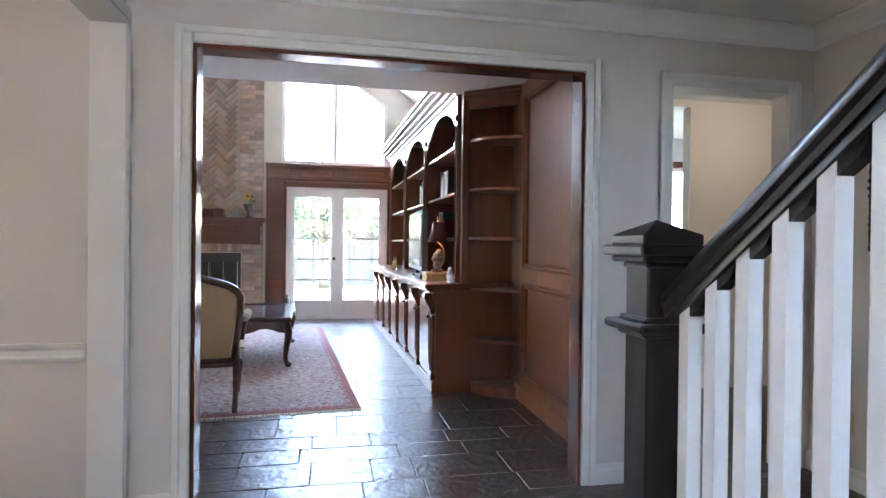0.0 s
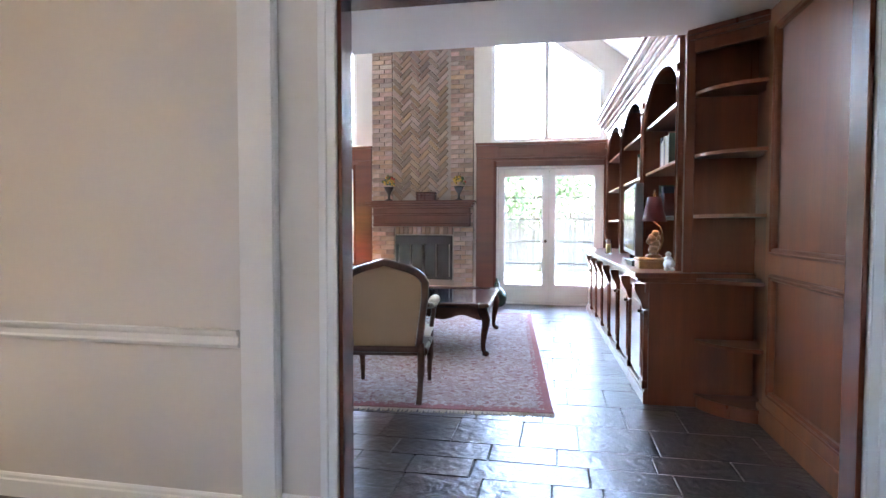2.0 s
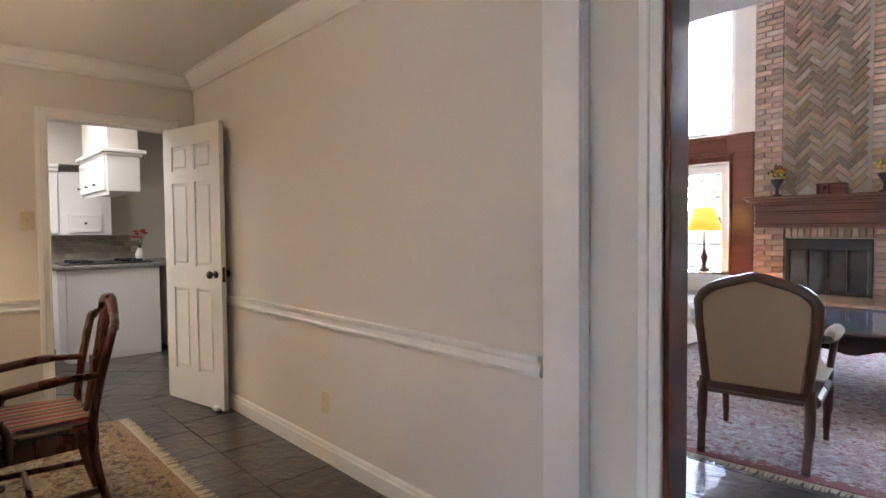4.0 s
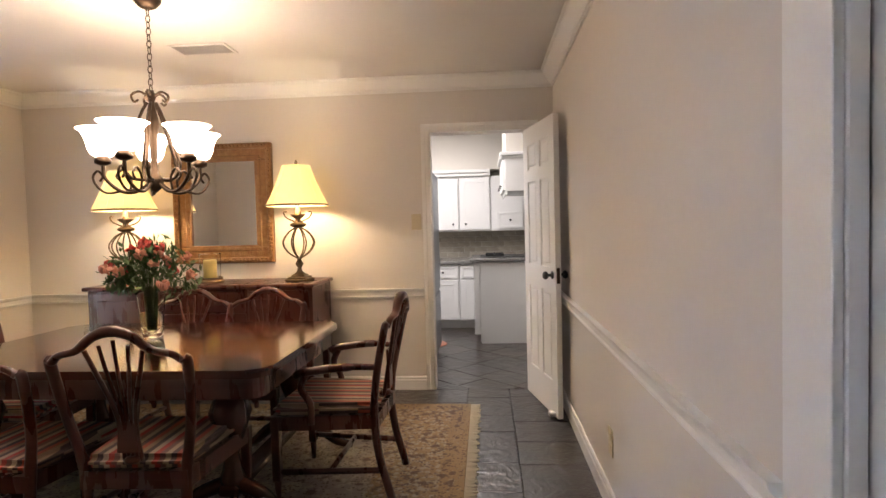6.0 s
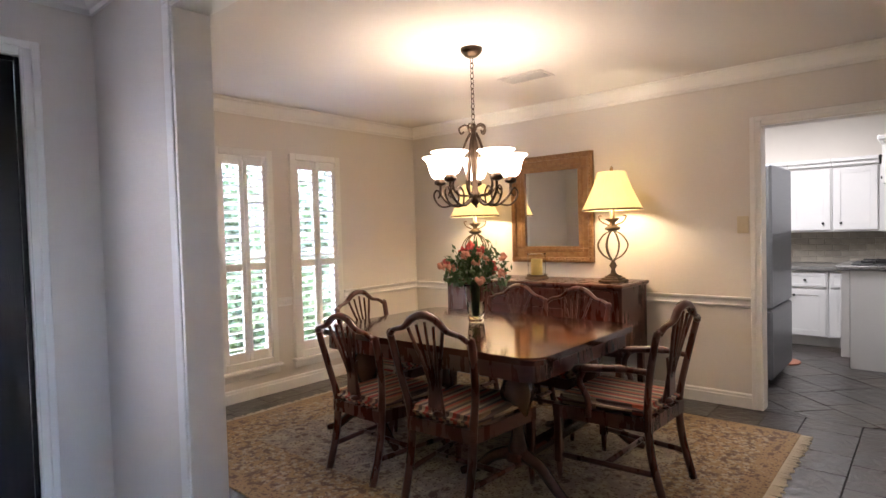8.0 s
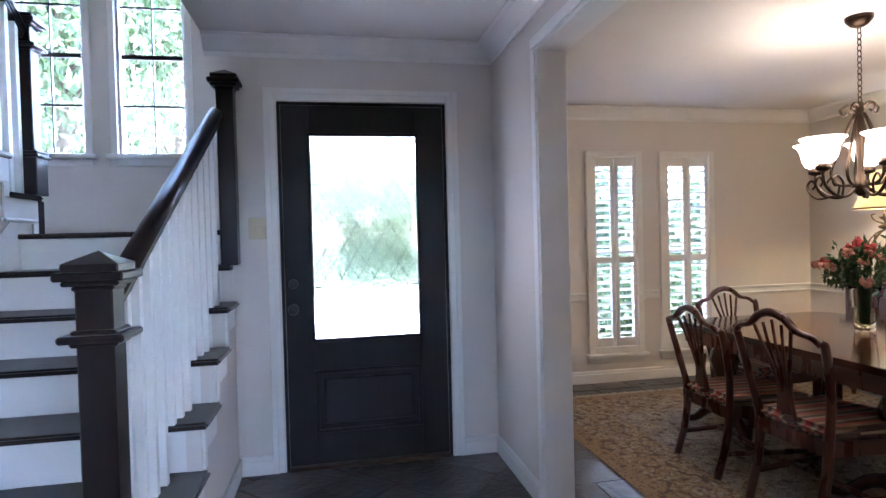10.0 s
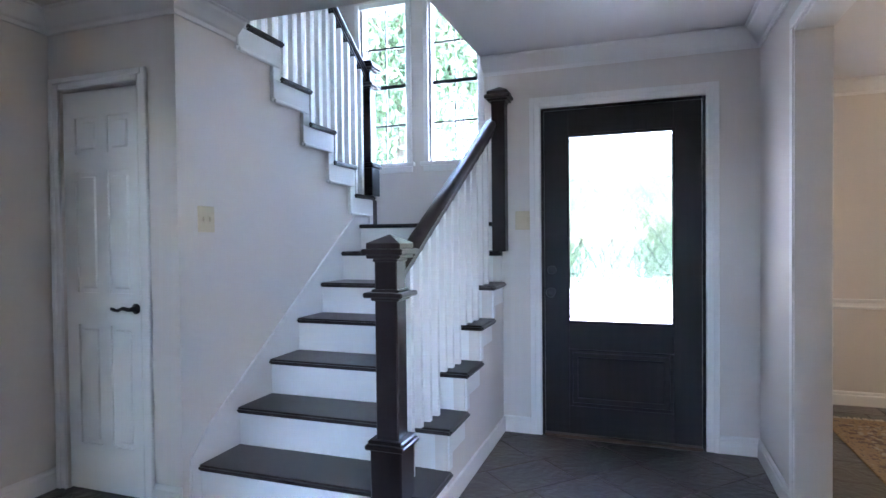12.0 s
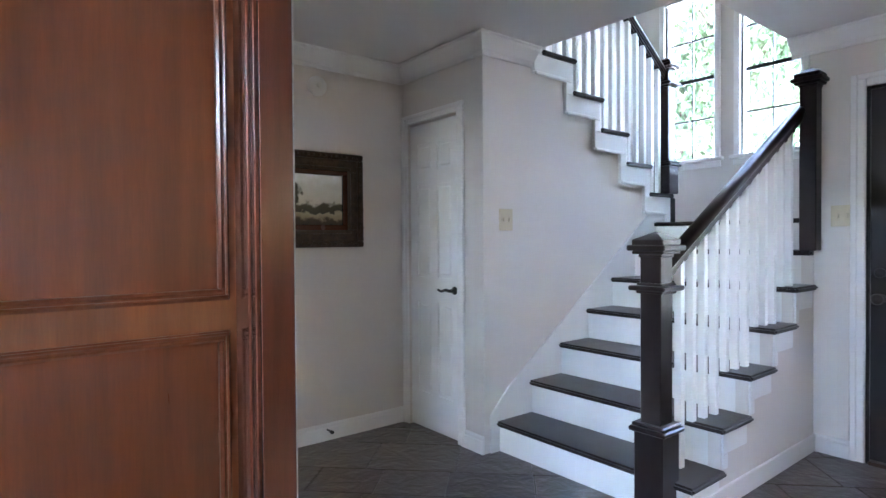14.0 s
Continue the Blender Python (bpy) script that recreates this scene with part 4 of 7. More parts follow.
for k in range(13):
    y = -1.60 - .0965 * k
    n = min(5, int((tread_y(1) - y) / .283) + 1)
    f = (y - R0[0]) / (R1[0] - R0[0])
    baluster(1.385 - .10 * f, y, tread_z(n), R0[1] + (R1[1] - R0[1]) * f - .048, (R1[1] - R0[1]) / (R1[0] - R0[0]))
for k in range(1, 6):
    for f in (.06, .16, .26):
        y = up_y(k) + f
        if y < -3.36:
            continue
        zr = U0[1] + (U1[1] - U0[1]) * (y - U0[0]) / (U1[0] - U0[0]) - .048
        baluster(2.44, y, up_z(k), zr, .69)


# ---- foyer fixtures ----
def plate(name, place, turn, w, h, rockers, label):
    t = thing(name, place, label, "switch plate", turn=turn)
    part("cover", box(-w / 2, w / 2, 0, .006, -h / 2, h / 2, bevel=.003), PLATE, t)
    for k in range(rockers):
        x = (k - (rockers - 1) / 2) * .045
        part("toggle", box(x - .006, x + .006, .005, .016, -.012, .012, bevel=.002), PLATE, t)
    return t


plate("light_switch", (2.42, -1.60, 1.375), 90, .115, .13, 2, "ivory double light switch plate on the stair wall")
plate("light_switch", (1.09, -2.96, 1.378), 0, .115, .12, 2, "ivory double light switch beside the front door")
plate("light_switch", (-3.72, -1.10, 1.30), -90, .075, .12, 1, "ivory light switch plate beside the kitchen doorway")
ou = plate("wall_outlet", (-1.835, -.05, .315), 180, .075, .12, 0, "ivory wall outlet below the chair rail")
part("socket", boxes((-.017, .017, .005, .009, .008, .04), (-.017, .017, .005, .009, -.04, -.008), bevel=.002), PLATE, ou)
ou = plate("wall_outlet", (-3.0, -4.27, .30), 0, .12, .09, 0, "beige wall outlet by the window")
part("socket", boxes((-.04, -.008, .005, .009, -.017, .017), (.008, .04, .005, .009, -.017, .017), bevel=.002), PLATE, ou)
ou = plate("wall_outlet", (3.24, -.25, .33), 90, .075, .12, 0, "ivory wall outlet in the hall")
part("socket", boxes((-.017, .017, .005, .009, .008, .04), (-.017, .017, .005, .009, -.04, -.008), bevel=.002), PLATE, ou)

sd = thing("smoke_detector", (3.24, -.78, 2.215), "round white smoke detector high on the wall", "smoke detector")
bm = turned([(.062, 0), (.062, .012), (.056, .024), (.035, .032), (0, .034)], seg=24)
bmesh.ops.transform(bm, matrix=pose(0, 0, 0, 0, -90), verts=bm.verts[:])
part("housing", bm, WHITE, sd)
bm = turned([(.018, 0), (.018, .006), (0, .007)], seg=14)
bmesh.ops.transform(bm, matrix=pose(-.032, 0, 0, 0, -90), verts=bm.verts[:])
part("test_button", bm, TRIM, sd)

ds = thing("door_stop", (3.222, -.82, .07), "small spring door stop on the baseboard", "door stop")
bm = bmesh.new()
tube(bm, [(0, 0, 0), (-.05, 0, 0)], .006, 8)
tube(bm, [(-.05, 0, 0), (-.07, 0, 0)], .011, 8)
part("spring", bm, BLACK, ds)


def carved_frame(parent, w, h, fw, depth, mat, bumps, seed, name="frame"):
    """A deep moulded picture frame in the x-z plane, facing +y, with carved relief along it."""
    rnd = random.Random(seed)
    bm = bmesh.new()
    for o, i, d in ((0, fw, depth * .55), (0, fw * .35, depth), (fw * .75, fw, depth * .7)):
        for r in ((-w / 2 + o, w / 2 - o, 0, d, h / 2 - i, h / 2 - o), (-w / 2 + o, w / 2 - o, 0, d, -h / 2 + o, -h / 2 + i), (-w / 2 + o, -w / 2 + i, 0, d, -h / 2 + i, h / 2 - i), (w / 2 - i, w / 2 - o, 0, d, -h / 2 + i, h / 2 - i)):
            bx(bm, *r, bevel=.006)
    ob = part(name, bm, mat, parent)
    bm = bmesh.new()
    for side in range(4):
        length = w if side < 2 else h
        n = int(length / bumps)
        for k in range(n):
            a = -length / 2 + (k + .5) * length / n + rnd.uniform(-.004, .004)
            b = (h if side < 2 else w) / 2 - fw * .16 + rnd.uniform(-.003, .003)
            x, z = ((a, b), (a, -b), (b, a), (-b, a))[side]
            s = bumps * rnd.uniform(.42, .62)
            bmesh.ops.create_icosphere(bm, subdivisions=1, radius=1, matrix=Matrix.LocRotScale((x, depth, z), Euler((0, rnd.uniform(0, 3), 0)), (s, .012, s * .7)))
    part("carving", bm, mat, ob)
    return ob


pic = thing("painting", (3.238, -.73, 1.51), "landscape oil painting in a carved dark brown frame", "painting", turn=90)
carved_frame(pic, .70, .59, .11, .045, ANTIQUE, .035, 3)
bm = bmesh.new()
for o in (.105,):
    for r in ((-.35 + o, .35 - o, .004, .03, .295 - o - .035, .295 - o), (-.35 + o, .35 - o, .004, .03, -.295 + o, -.295 + o + .035), (-.35 + o, -.35 + o + .035, .004, .03, -.295 + o + .035, .295 - o - .035), (.35 - o - .035, .35 - o, .004, .03, -.295 + o + .035, .295 - o - .035)):
        bx(bm, *r, bevel=.005)
part("inner_frame", bm, DARKWOOD, pic)
part("canvas", box(-.215, .215, .006, .012, -.16, .16), LANDSCAPE, pic)


# ---- living room: panelling, bookcase, fireplace ----
pw = tagged(new("wood_panel_wall"), "polished cherry wall panelling beside the opening", "wall panelling")
PX = 2.09
P0, P1 = .145, 1.50
ROWS = ((.20, .935), (1.045, 2.38))
part("panel_frame", wall(bmesh.new(), "x", PX, PX + .10, .112, 1.66, 0, ZL, [(P0, P1, *z) for z in ROWS]), CHERRY_LIGHT, pw)
for z0, z1 in ROWS:
    part("panel_field", box(PX + .018, PX + .06, P0, P1, z0, z1), CHERRY, pw)
    bm = bmesh.new()
    for o, i, d in ((0, .040, .010), (.006, .018, .022), (.024, .036, .015)):
        for r in ((P0 + o, P1 - o, z0 + o, z0 + i), (P0 + o, P1 - o, z1 - i, z1 - o), (P0 + o, P0 + i, z0 + i, z1 - i), (P1 - i, P1 - o, z0 + i, z1 - i)):
            bx(bm, PX - d, PX + .018, *r, bevel=.005)
    part("panel_moulding", bm, CHERRY, pw)
part("skirting", box(PX - .016, PX, .20, 1.66, 0, .13, bevel=.005), CHERRY_LIGHT, pw)

cs = tagged(new("corner_shelf_unit"), "dark cherry corner unit with quarter-round open shelves", "shelf")
part("back_panel", boxes((1.73, 2.17, 1.99, 2.02, 0, ZL), (2.15, 2.19, 1.66, 1.99, 0, ZL)), CHERRY, cs)
part("stile", boxes((1.69, 1.75, 1.93, 1.99, 0, ZL), (2.09, 2.15, 1.60, 1.66, 0, ZL), bevel=.004), CHERRY, cs)


def quarter(z0, z1, r=.40, n=10):
    pts = [(2.15, 1.99)] + [(2.15 - r * math.cos(a), 1.99 - r * math.sin(a)) for a in [math.pi / 2 * i / n for i in range(n + 1)]]
    return prism(bmesh.new(), pts, "z", z0, z1)


for z in (.09, .46, .87, 1.29, 1.69, 2.10):
    part("shelf", quarter(z - .022, z), CHERRY, cs)
part("plinth", quarter(0, .066, .385), CHERRY, cs)
part("header", boxes((1.75, 1.76, 1.93, 1.99, 2.36, ZL)), CHERRY, cs)
bm = bmesh.new()
p0, p1 = (1.72, 1.945), (2.105, 1.63)
nx, ny = -.63, -.77
for o, z0, z1 in ((0, 2.36, 2.44), (.025, 2.44, 2.47), (.05, 2.47, ZL)):
    prism(bm, [(p0[0] + nx * o, p0[1] + ny * o), (p1[0] + nx * o, p1[1] + ny * o), (p1[0] + .03, p1[1] + .03), (p0[0] + .03, p0[1] + .03)], "z", z0, z1)
part("cornice", bm, CHERRY, cs)

# base cabinets below the bookcase; the run stands slightly askew to the opening
before_run = set(bpy.data.objects)
CX, CY0, CY1 = 1.50, 1.88, 6.24
UNITS = 7
UW = (CY1 - CY0) / UNITS
for k in range(UNITS):
    y0 = CY0 + k * UW
    c = thing("base_cabinet", (CX, y0, 0), "dark cherry base cabinet with a pilaster and moulded plinth", "cabinet", "base cabinets under the bookcase")
    part("body", box(.02, .68, .002, UW - .002, .0, .83), CHERRY, c)
    part("plinth", boxes((-.012, .02, .0, UW, 0, .085), (-.004, .02, .0, UW, .085, .105), bevel=.004), CHERRY, c)
    d = part("door", boxes((0, .02, .11, UW - .03, .14, .745), bevel=.004), CHERRY, c)
    part("door_panel", box(-.008, .001, .17, UW - .09, .21, .675, bevel=.006), CHERRY, d)
    bm = turned([(.006, 0), (.006, .015), (.013, .02), (.011, .03), (0, .033)], seg=12)
    bmesh.ops.transform(bm, matrix=pose(0, .14, .62, 0, -90), verts=bm.verts[:])
    part("knob", bm, BRONZE, d, "bronze knob")
    part("pilaster", boxes((-.012, .02, .02, .09, .105, .64), (-.02, .02, .012, .098, .105, .16), (-.018, -.010, .035, .045, .18, .62), (-.018, -.010, .065, .075, .18, .62), bevel=.004), CHERRY, c)
    bm = prism(bmesh.new(), [(-.075, .82), (-.075, .79), (-.06, .75), (-.035, .71), (-.02, .66), (.02, .65), (.02, .82)], "y", .02, .09)
    part("corbel", bm, CHERRY, c)
    part("frieze", boxes((-.006, .02, .0, UW, .76, .83), bevel=.003), CHERRY, c)
tagged(part("worktop", boxes((1.42, 2.18, CY0 - .02, CY1 + .02, .865, .90), (1.44, 2.18, CY0 - .01, CY1 + .01, .845, .865), (1.46, 2.18, CY0 - .003, CY1, .831, .845), bevel=.006), CHERRY), "long polished cherry worktop over the base cabinets", "worktop")

# upper bookcase with three arched bays
bk = tagged(new("bookcase"), "tall cherry bookcase with three arched bays and a crown", "bookcase")
BX, BY0, BY1 = 1.73, 2.03, 6.08
NB = 3
BW = (BY1 - BY0) / NB
part("back_panel", box(2.14, 2.17, BY0, BY1, .901, 2.52), CHERRY, bk)
for k in range(NB + 1):
    y = BY0 + k * BW
    a, b = max(BY0, y - .05), min(BY1, y + .05)
    part("upright", box(BX + .02, 2.14, a + .02, b - .02, .901, 2.52), CHERRY, bk)
    part("pilaster", boxes((BX - .012, BX + .02, a, b, .901, 2.52), (BX - .022, BX - .012, a + .02, a + .03, 1.0, 2.25), (BX - .022, BX - .012, b - .03, b - .02, 1.0, 2.25), (BX - .03, BX + .02, a - .005, b + .005, 2.28, 2.33), bevel=.004), CHERRY, bk)
for k in range(NB):
    y0, y1 = BY0 + k * BW + .05, BY0 + (k + 1) * BW - .05
    for z in (1.29, 1.69, 2.10):
        part("shelf", box(BX + .015, 2.14, y0 - .02, y1 + .02, z - .025, z, bevel=.004), CHERRY, bk)
    mid, half = (y0 + y1) / 2, (y1 - y0) / 2
    pts = [(y0, 2.52), (y0, 2.14)] + [(mid - half * math.cos(a), 2.14 + .31 * math.sin(a)) for a in [math.pi * i / 18 for i in range(1, 18)]] + [(y1, 2.14), (y1, 2.52)]
    part("arch", prism(bmesh.new(), pts, "x", BX - .005, BX + .02), CHERRY, bk)
bm = bmesh.new()
for o, z0, z1 in ((.03, 2.50, 2.54), (.06, 2.54, 2.58), (.10, 2.58, 2.62), (.14, 2.62, 2.655), (.165, 2.655, 2.69)):
    bx(bm, BX - o, 2.17, BY0, BY1 + o, z0, z1, bevel=.008)
part("crown", bm, CHERRY, bk)


def book_row(y0, y1, z, seed):
    rnd = random.Random(seed)
    y = y0
    while y < y1:
        w, h, d = rnd.uniform(.022, .045), rnd.uniform(.18, .27), rnd.uniform(.13, .18)
        b = thing("book", (BX + .06, y, z), "cloth-bound book standing on a bookcase shelf", "book", "books on the shelves")
        c = rnd.choice(BOOKS)
        part("cover", boxes((0, d, .001, .004, 0, h), (0, d, w - .004, w - .001, 0, h), (0, .004, .004, w - .004, 0, h), bevel=.001), c, b)
        part("pages", box(.004, d - .006, .004, w - .004, .004, h - .006), CREAM, b)
        y += w


BOOKS = [material("book_cloth", c, .7, vary=.15, fine=150, bump=.1) for c in ((.30, .24, .16), (.12, .03, .025), (.06, .09, .06), (.40, .34, .26), (.05, .05, .07), (.20, .10, .05))]
book_row(2.62, 2.92, 1.69, 1)
book_row(3.85, 4.05, 1.69, 2)
book_row(5.1, 5.25, 1.69, 3)
book_row(2.75, 2.95, 1.29, 4)
book_row(4.2, 4.42, 1.29, 5)
vs = thing("vase", (1.90, 2.55, 2.10), "small dark glazed vase on the top bookcase shelf", "vase")
part("body", turned([(.035, 0), (.06, .03), (.075, .08), (.06, .13), (.03, .16), (.028, .18), (.04, .195), (.03, .196)]), GREENGLASS, vs)
bw = thing("bowl", (1.93, 4.0, 2.10), "small dark bowl on the top bookcase shelf", "bowl")
part("body", turned([(.03, 0), (.05, .02), (.09, .06), (.10, .075), (.09, .076), (.05, .03), (.0, .028)]), GREENGLASS, bw)

# television, lamp, box and small things on the worktop
tv = thing("television", (1.62, 3.36, .90), "flat silver-framed television on a black stand", "television", turn=-4)
part("housing", box(-.01, .055, -.58, .58, .06, .67, bevel=.008), STEEL, tv)
part("screen", box(-.016, -.0105, -.545, .545, .105, .635, bevel=.002), material("dark_screen", (.02, .022, .026), .12, vary=.05, bump=0), tv)
part("stand", boxes((-.05, .09, -.18, .18, 0, .018), (.0, .04, -.05, .05, .018, .07), bevel=.005), BLACK, tv)
sp = thing("cable_box", (1.60, 2.62, .90), "flat black media box on the worktop", "media box")
part("case", box(-.10, .10, -.14, .14, 0, .045, bevel=.004), BLACK, sp)
lb = thing("keepsake_box", (1.63, 2.33, .90), "gilt-edged wooden box under the figurine lamp", "box")
part("box_body", box(-.12, .12, -.10, .10, 0, .055, bevel=.005), GILT, lb)
part("box_lid", box(-.125, .125, -.105, .105, .056, .078, bevel=.006), GILT, lb)
tl = thing("table_lamp", (1.63, 2.33, .978), "small gilt figurine lamp with a lit burgundy shade", "lamp")
part("foot", turned([(.06, 0), (.06, .015), (.045, .025), (.03, .03)]), GOLD, tl)
bm = bmesh.new()
for i, (x, y, z, r) in enumerate(((0, 0, .06, .04), (.01, .015, .10, .042), (-.012, -.01, .145, .034), (.008, -.02, .18, .028), (.03, .02, .15, .025), (-.03, .012, .12, .024))):
    bmesh.ops.create_icosphere(bm, subdivisions=2, radius=r, matrix=Matrix.Translation((x, y, z)))
part("figurine", bm, material("aged_gilt_figure", (.34, .20, .12), .4, metal=.3, vary=.5, scale=40, fine=120, bump=.5), tl)
bm = bmesh.new()
tube(bm, curve([(.02, -.03, .03), (.05, -.06, .12), (.035, -.06, .22), (0, 0, .27), (0, 0, .32)], 6), .006, 8)
part("stem", bm, GOLD, tl)
part("shade", turned([(.088, .27), (.088, .275), (.062, .38), (.048, .45), (.045, .45), (.059, .38), (.084, .276)], seg=24, hollow=True), BURGUNDY, tl, "burgundy bell shade")
part("finial", turned([(.004, .45), (.010, .46), (.012, .475), (.006, .485), (.009, .495), (0, .505)], seg=12), GOLD, tl)
lamp("figurine_lamp_light", "POINT", (1.63, 2.33, .978 + .35), .10, (1, .62, .35), .02)
el = thing("figurine", (1.66, 1.955, .90), "small white porcelain figurine on the worktop", "figurine")
bm = bmesh.new()
for x, y, z, r in ((0, 0, .055, .04), (0, .03, .085, .028), (0, .055, .07, .014), (.015, -.02, .02, .016), (-.015, -.02, .02, .016), (.015, .02, .02, .016), (-.015, .02, .02, .016), (0, .03, .12, .02)):
    bmesh.ops.create_icosphere(bm, subdivisions=2, radius=r, matrix=Matrix.Translation((x, y, z)))
part("body", bm, material("white_porcelain", (.7, .7, .68), .15, vary=.1, bump=0, coat=.5), el)
jar = thing("candle_jar", (1.58, 4.6, .90), "slim glass candle jar on the worktop", "candle jar")
part("jar", turned([(.035, 0), (.035, .16), (.032, .16), (.032, .01), (0, .01)]), CLEAR, jar)
part("candle", turned([(.028, .012), (.028, .10), (0, .102)]), CANDLE, jar)

RUN = pose(1.40, 1.9, 0, 0, 0, 2.0) @ Matrix.Translation((-1.45, -1.9, 0))
for ob in set(bpy.data.objects) - before_run:
    if ob.parent is None:
        ob.matrix_basis = RUN @ ob.matrix_basis

# wood surround of the french doors and the gable wall band
for n, s in (("right", 1), ("left", -1)):
    w = tagged(new("door_surround"), "dark cherry panelled surround of the french doors", "wall panelling")

    def mx(a, b):
        return (a, b) if s > 0 else (max(LX, -2.445 - b), -2.445 - a)
    f0, f1 = FR
    rows = [(*mx(-.375, f0), NY - .04, NY, 0, 2.25), (*mx(f1, 2.19), NY - .04, NY, 0, 2.25), (*mx(f0, f1), NY - .04, NY, 2.12, 2.25)]
    part("stile", boxes(*rows, bevel=.004), DEEP, w)
    rows = [(*mx(-.375, 2.19), NY - .055, NY, 2.25, 2.445), (*mx(-.385, 2.19), NY - .075, NY, 2.445, 2.485), (*mx(f0 - .07, f1 + .07), NY - .065, NY - .04, 2.20, 2.235)]
    part("beam", boxes(*rows, bevel=.006), DEEP, w)
    for a, b in ((f0 + .03, .66), (.80, f1 - .03)):
        part("beam_panel", box(*mx(a, b), NY - .068, NY - .054, 2.29, 2.41, bevel=.008), DEEP, w)
    for a, b in ((f0 - .04, f0), (f1, f1 + .04)):
        part("inner_casing", box(*mx(a, b), NY - .055, NY - .04, 0, 2.20, bevel=.004), JAMB, w)

fp = tagged(new("fireplace"), "tall brick fireplace with herringbone panel and wooden mantel", "fireplace")
fp.location = (-.20, 0, 0)
BXL, BXR, BYF = -1.84, -.21, 6.60
for r in ((BXL + .01, -1.461, 0, 5.6), (-.529, BXR - .01, 0, 5.6), (-1.46, -.53, 1.07, 5.6), (-1.46, -.53, 0, .36)):
    part("chimney_core", box(r[0], r[1], BYF + .012, NY, r[2], r[3]), MORTAR, fp)
for r in ((-1.46, -.53, 6.78, 6.80), (-1.48, -1.462, 6.62, 6.78), (-.528, -.51, 6.62, 6.78)):
    part("firebox", box(*r, .36, 1.07), BLACK, fp)
scr = part("fire_screen", box(-1.45, -.54, 6.585, 6.62, .92, 1.06, bevel=.003), BLACK, fp)
for r in ((-1.45, -1.41, .37, .919), (-.58, -.54, .37, .919), (-1.409, -.581, .37, .41)):
    part("screen_rail", box(r[0], r[1], 6.585, 6.62, r[2], r[3], bevel=.003), BLACK, scr)
for x in (-1.205, -.995, -.785):
    part("screen_mullion", box(x - .01, x + .01, 6.59, 6.615, .411, .919, bevel=.003), BRONZE, scr)
SMOKED = material("smoked_glass", (.03, .028, .026), .08, vary=.2, bump=0)
for k in range(4):
    x = -1.41 + k * .2085
    part("screen_pane", box(x + .012, x + .19, 6.60, 6.603, .41, .92), SMOKED, scr)
part("hearth_core", box(-1.94, -.13, 6.12, 6.61, 0, .24), MORTAR, fp)
part("mantel_frieze", boxes((-1.80, -.25, 6.50, 6.60, 1.20, 1.25), (-1.80, -.25, 6.52, 6.60, 1.25, 1.38), (-1.82, -.23, 6.48, 6.60, 1.38, 1.41), (-1.80, -.25, 6.50, 6.60, 1.41, 1.49), bevel=.006), DEEP, fp)
part("mantel_shelf", boxes((-1.83, -.22, 6.45, 6.60, 1.49, 1.53), (-1.86, -.19, 6.41, 6.60, 1.53, 1.565), (-1.89, -.16, 6.37, 6.60, 1.565, 1.60), bevel=.006), DEEP, fp)

for x, sd in ((-1.73, 5), (-.62, 6)):
    f = thing("flower_urn", (x, 6.48, 1.60), "dark footed urn with yellow and red flowers on the mantel", "flower urn")
    part("urn", turned([(.055, 0), (.055, .015), (.02, .03), (.016, .09), (.03, .12), (.06, .17), (.075, .21), (.07, .215), (.04, .17), (0, .16)]), BLACK, f)
    rnd = random.Random(sd)
    for mat, nn, name in ((YELLOW, 22, "yellow_blossoms"), (RED, 8, "red_blossoms"), (GREEN, 26, "leaves")):
        bm = bmesh.new()
        for i in range(nn):
            a, e, r = rnd.uniform(0, 6.28), rnd.uniform(-.2, 1.4), rnd.uniform(.05, .10)
            c = (r * math.cos(a) * math.cos(e), r * math.sin(a) * math.cos(e), .27 + 1.2 * r * math.sin(e))
            bmesh.ops.create_icosphere(bm, subdivisions=1, radius=1, matrix=Matrix.LocRotScale(c, Euler((rnd.uniform(0, 3), rnd.uniform(0, 3), 0)), (.026, .022, .012 if mat != GREEN else .006)))
        part(name, bm, mat, f)
mb = thing("wooden_box", (-1.13, 6.48, 1.60), "small reddish wooden box on the mantel", "box")
part("body", box(-.15, .15, -.06, .06, 0, .085, bevel=.006), MAHOGANY, mb)
part("lid", box(-.155, .155, -.065, .065, .087, .13, bevel=.015), MAHOGANY, mb)


# ---- living room furniture ----
def rug(name, x0, x1, y0, y1, mat, label, fringe_axis, fringe, turn=0):
    r = thing(name, ((x0 + x1) / 2, (y0 + y1) / 2, 0), label, "rug", turn=turn)
    W, H = (x1 - x0) / 2, (y1 - y0) / 2
    part("rug_surface", box(-W, W, -H, H, .001, .011, bevel=.004), mat, r)
    rnd = random.Random(9)
    for s in (-1, 1):
        bm = bmesh.new()
        L = W if fringe_axis == "y" else H
        a = -L
        while a < L:
            w = rnd.uniform(.010, .018)
            ln = rnd.uniform(.05, .075)
            k = rnd.uniform(-.012, .012)
            e = (H if fringe_axis == "y" else W) - .004
            q = [(a, s * e), (a + w, s * e), (a + w * .8 + k, s * (e + ln)), (a + w * .2 + k, s * (e + ln))]
            if fringe_axis == "x":
                q = [(v, u) for u, v in q]
            prism(bm, q, "z", .001, .006)
            a += w
        part("fringe", bm, fringe, r, "cream cotton fringe")
    return r


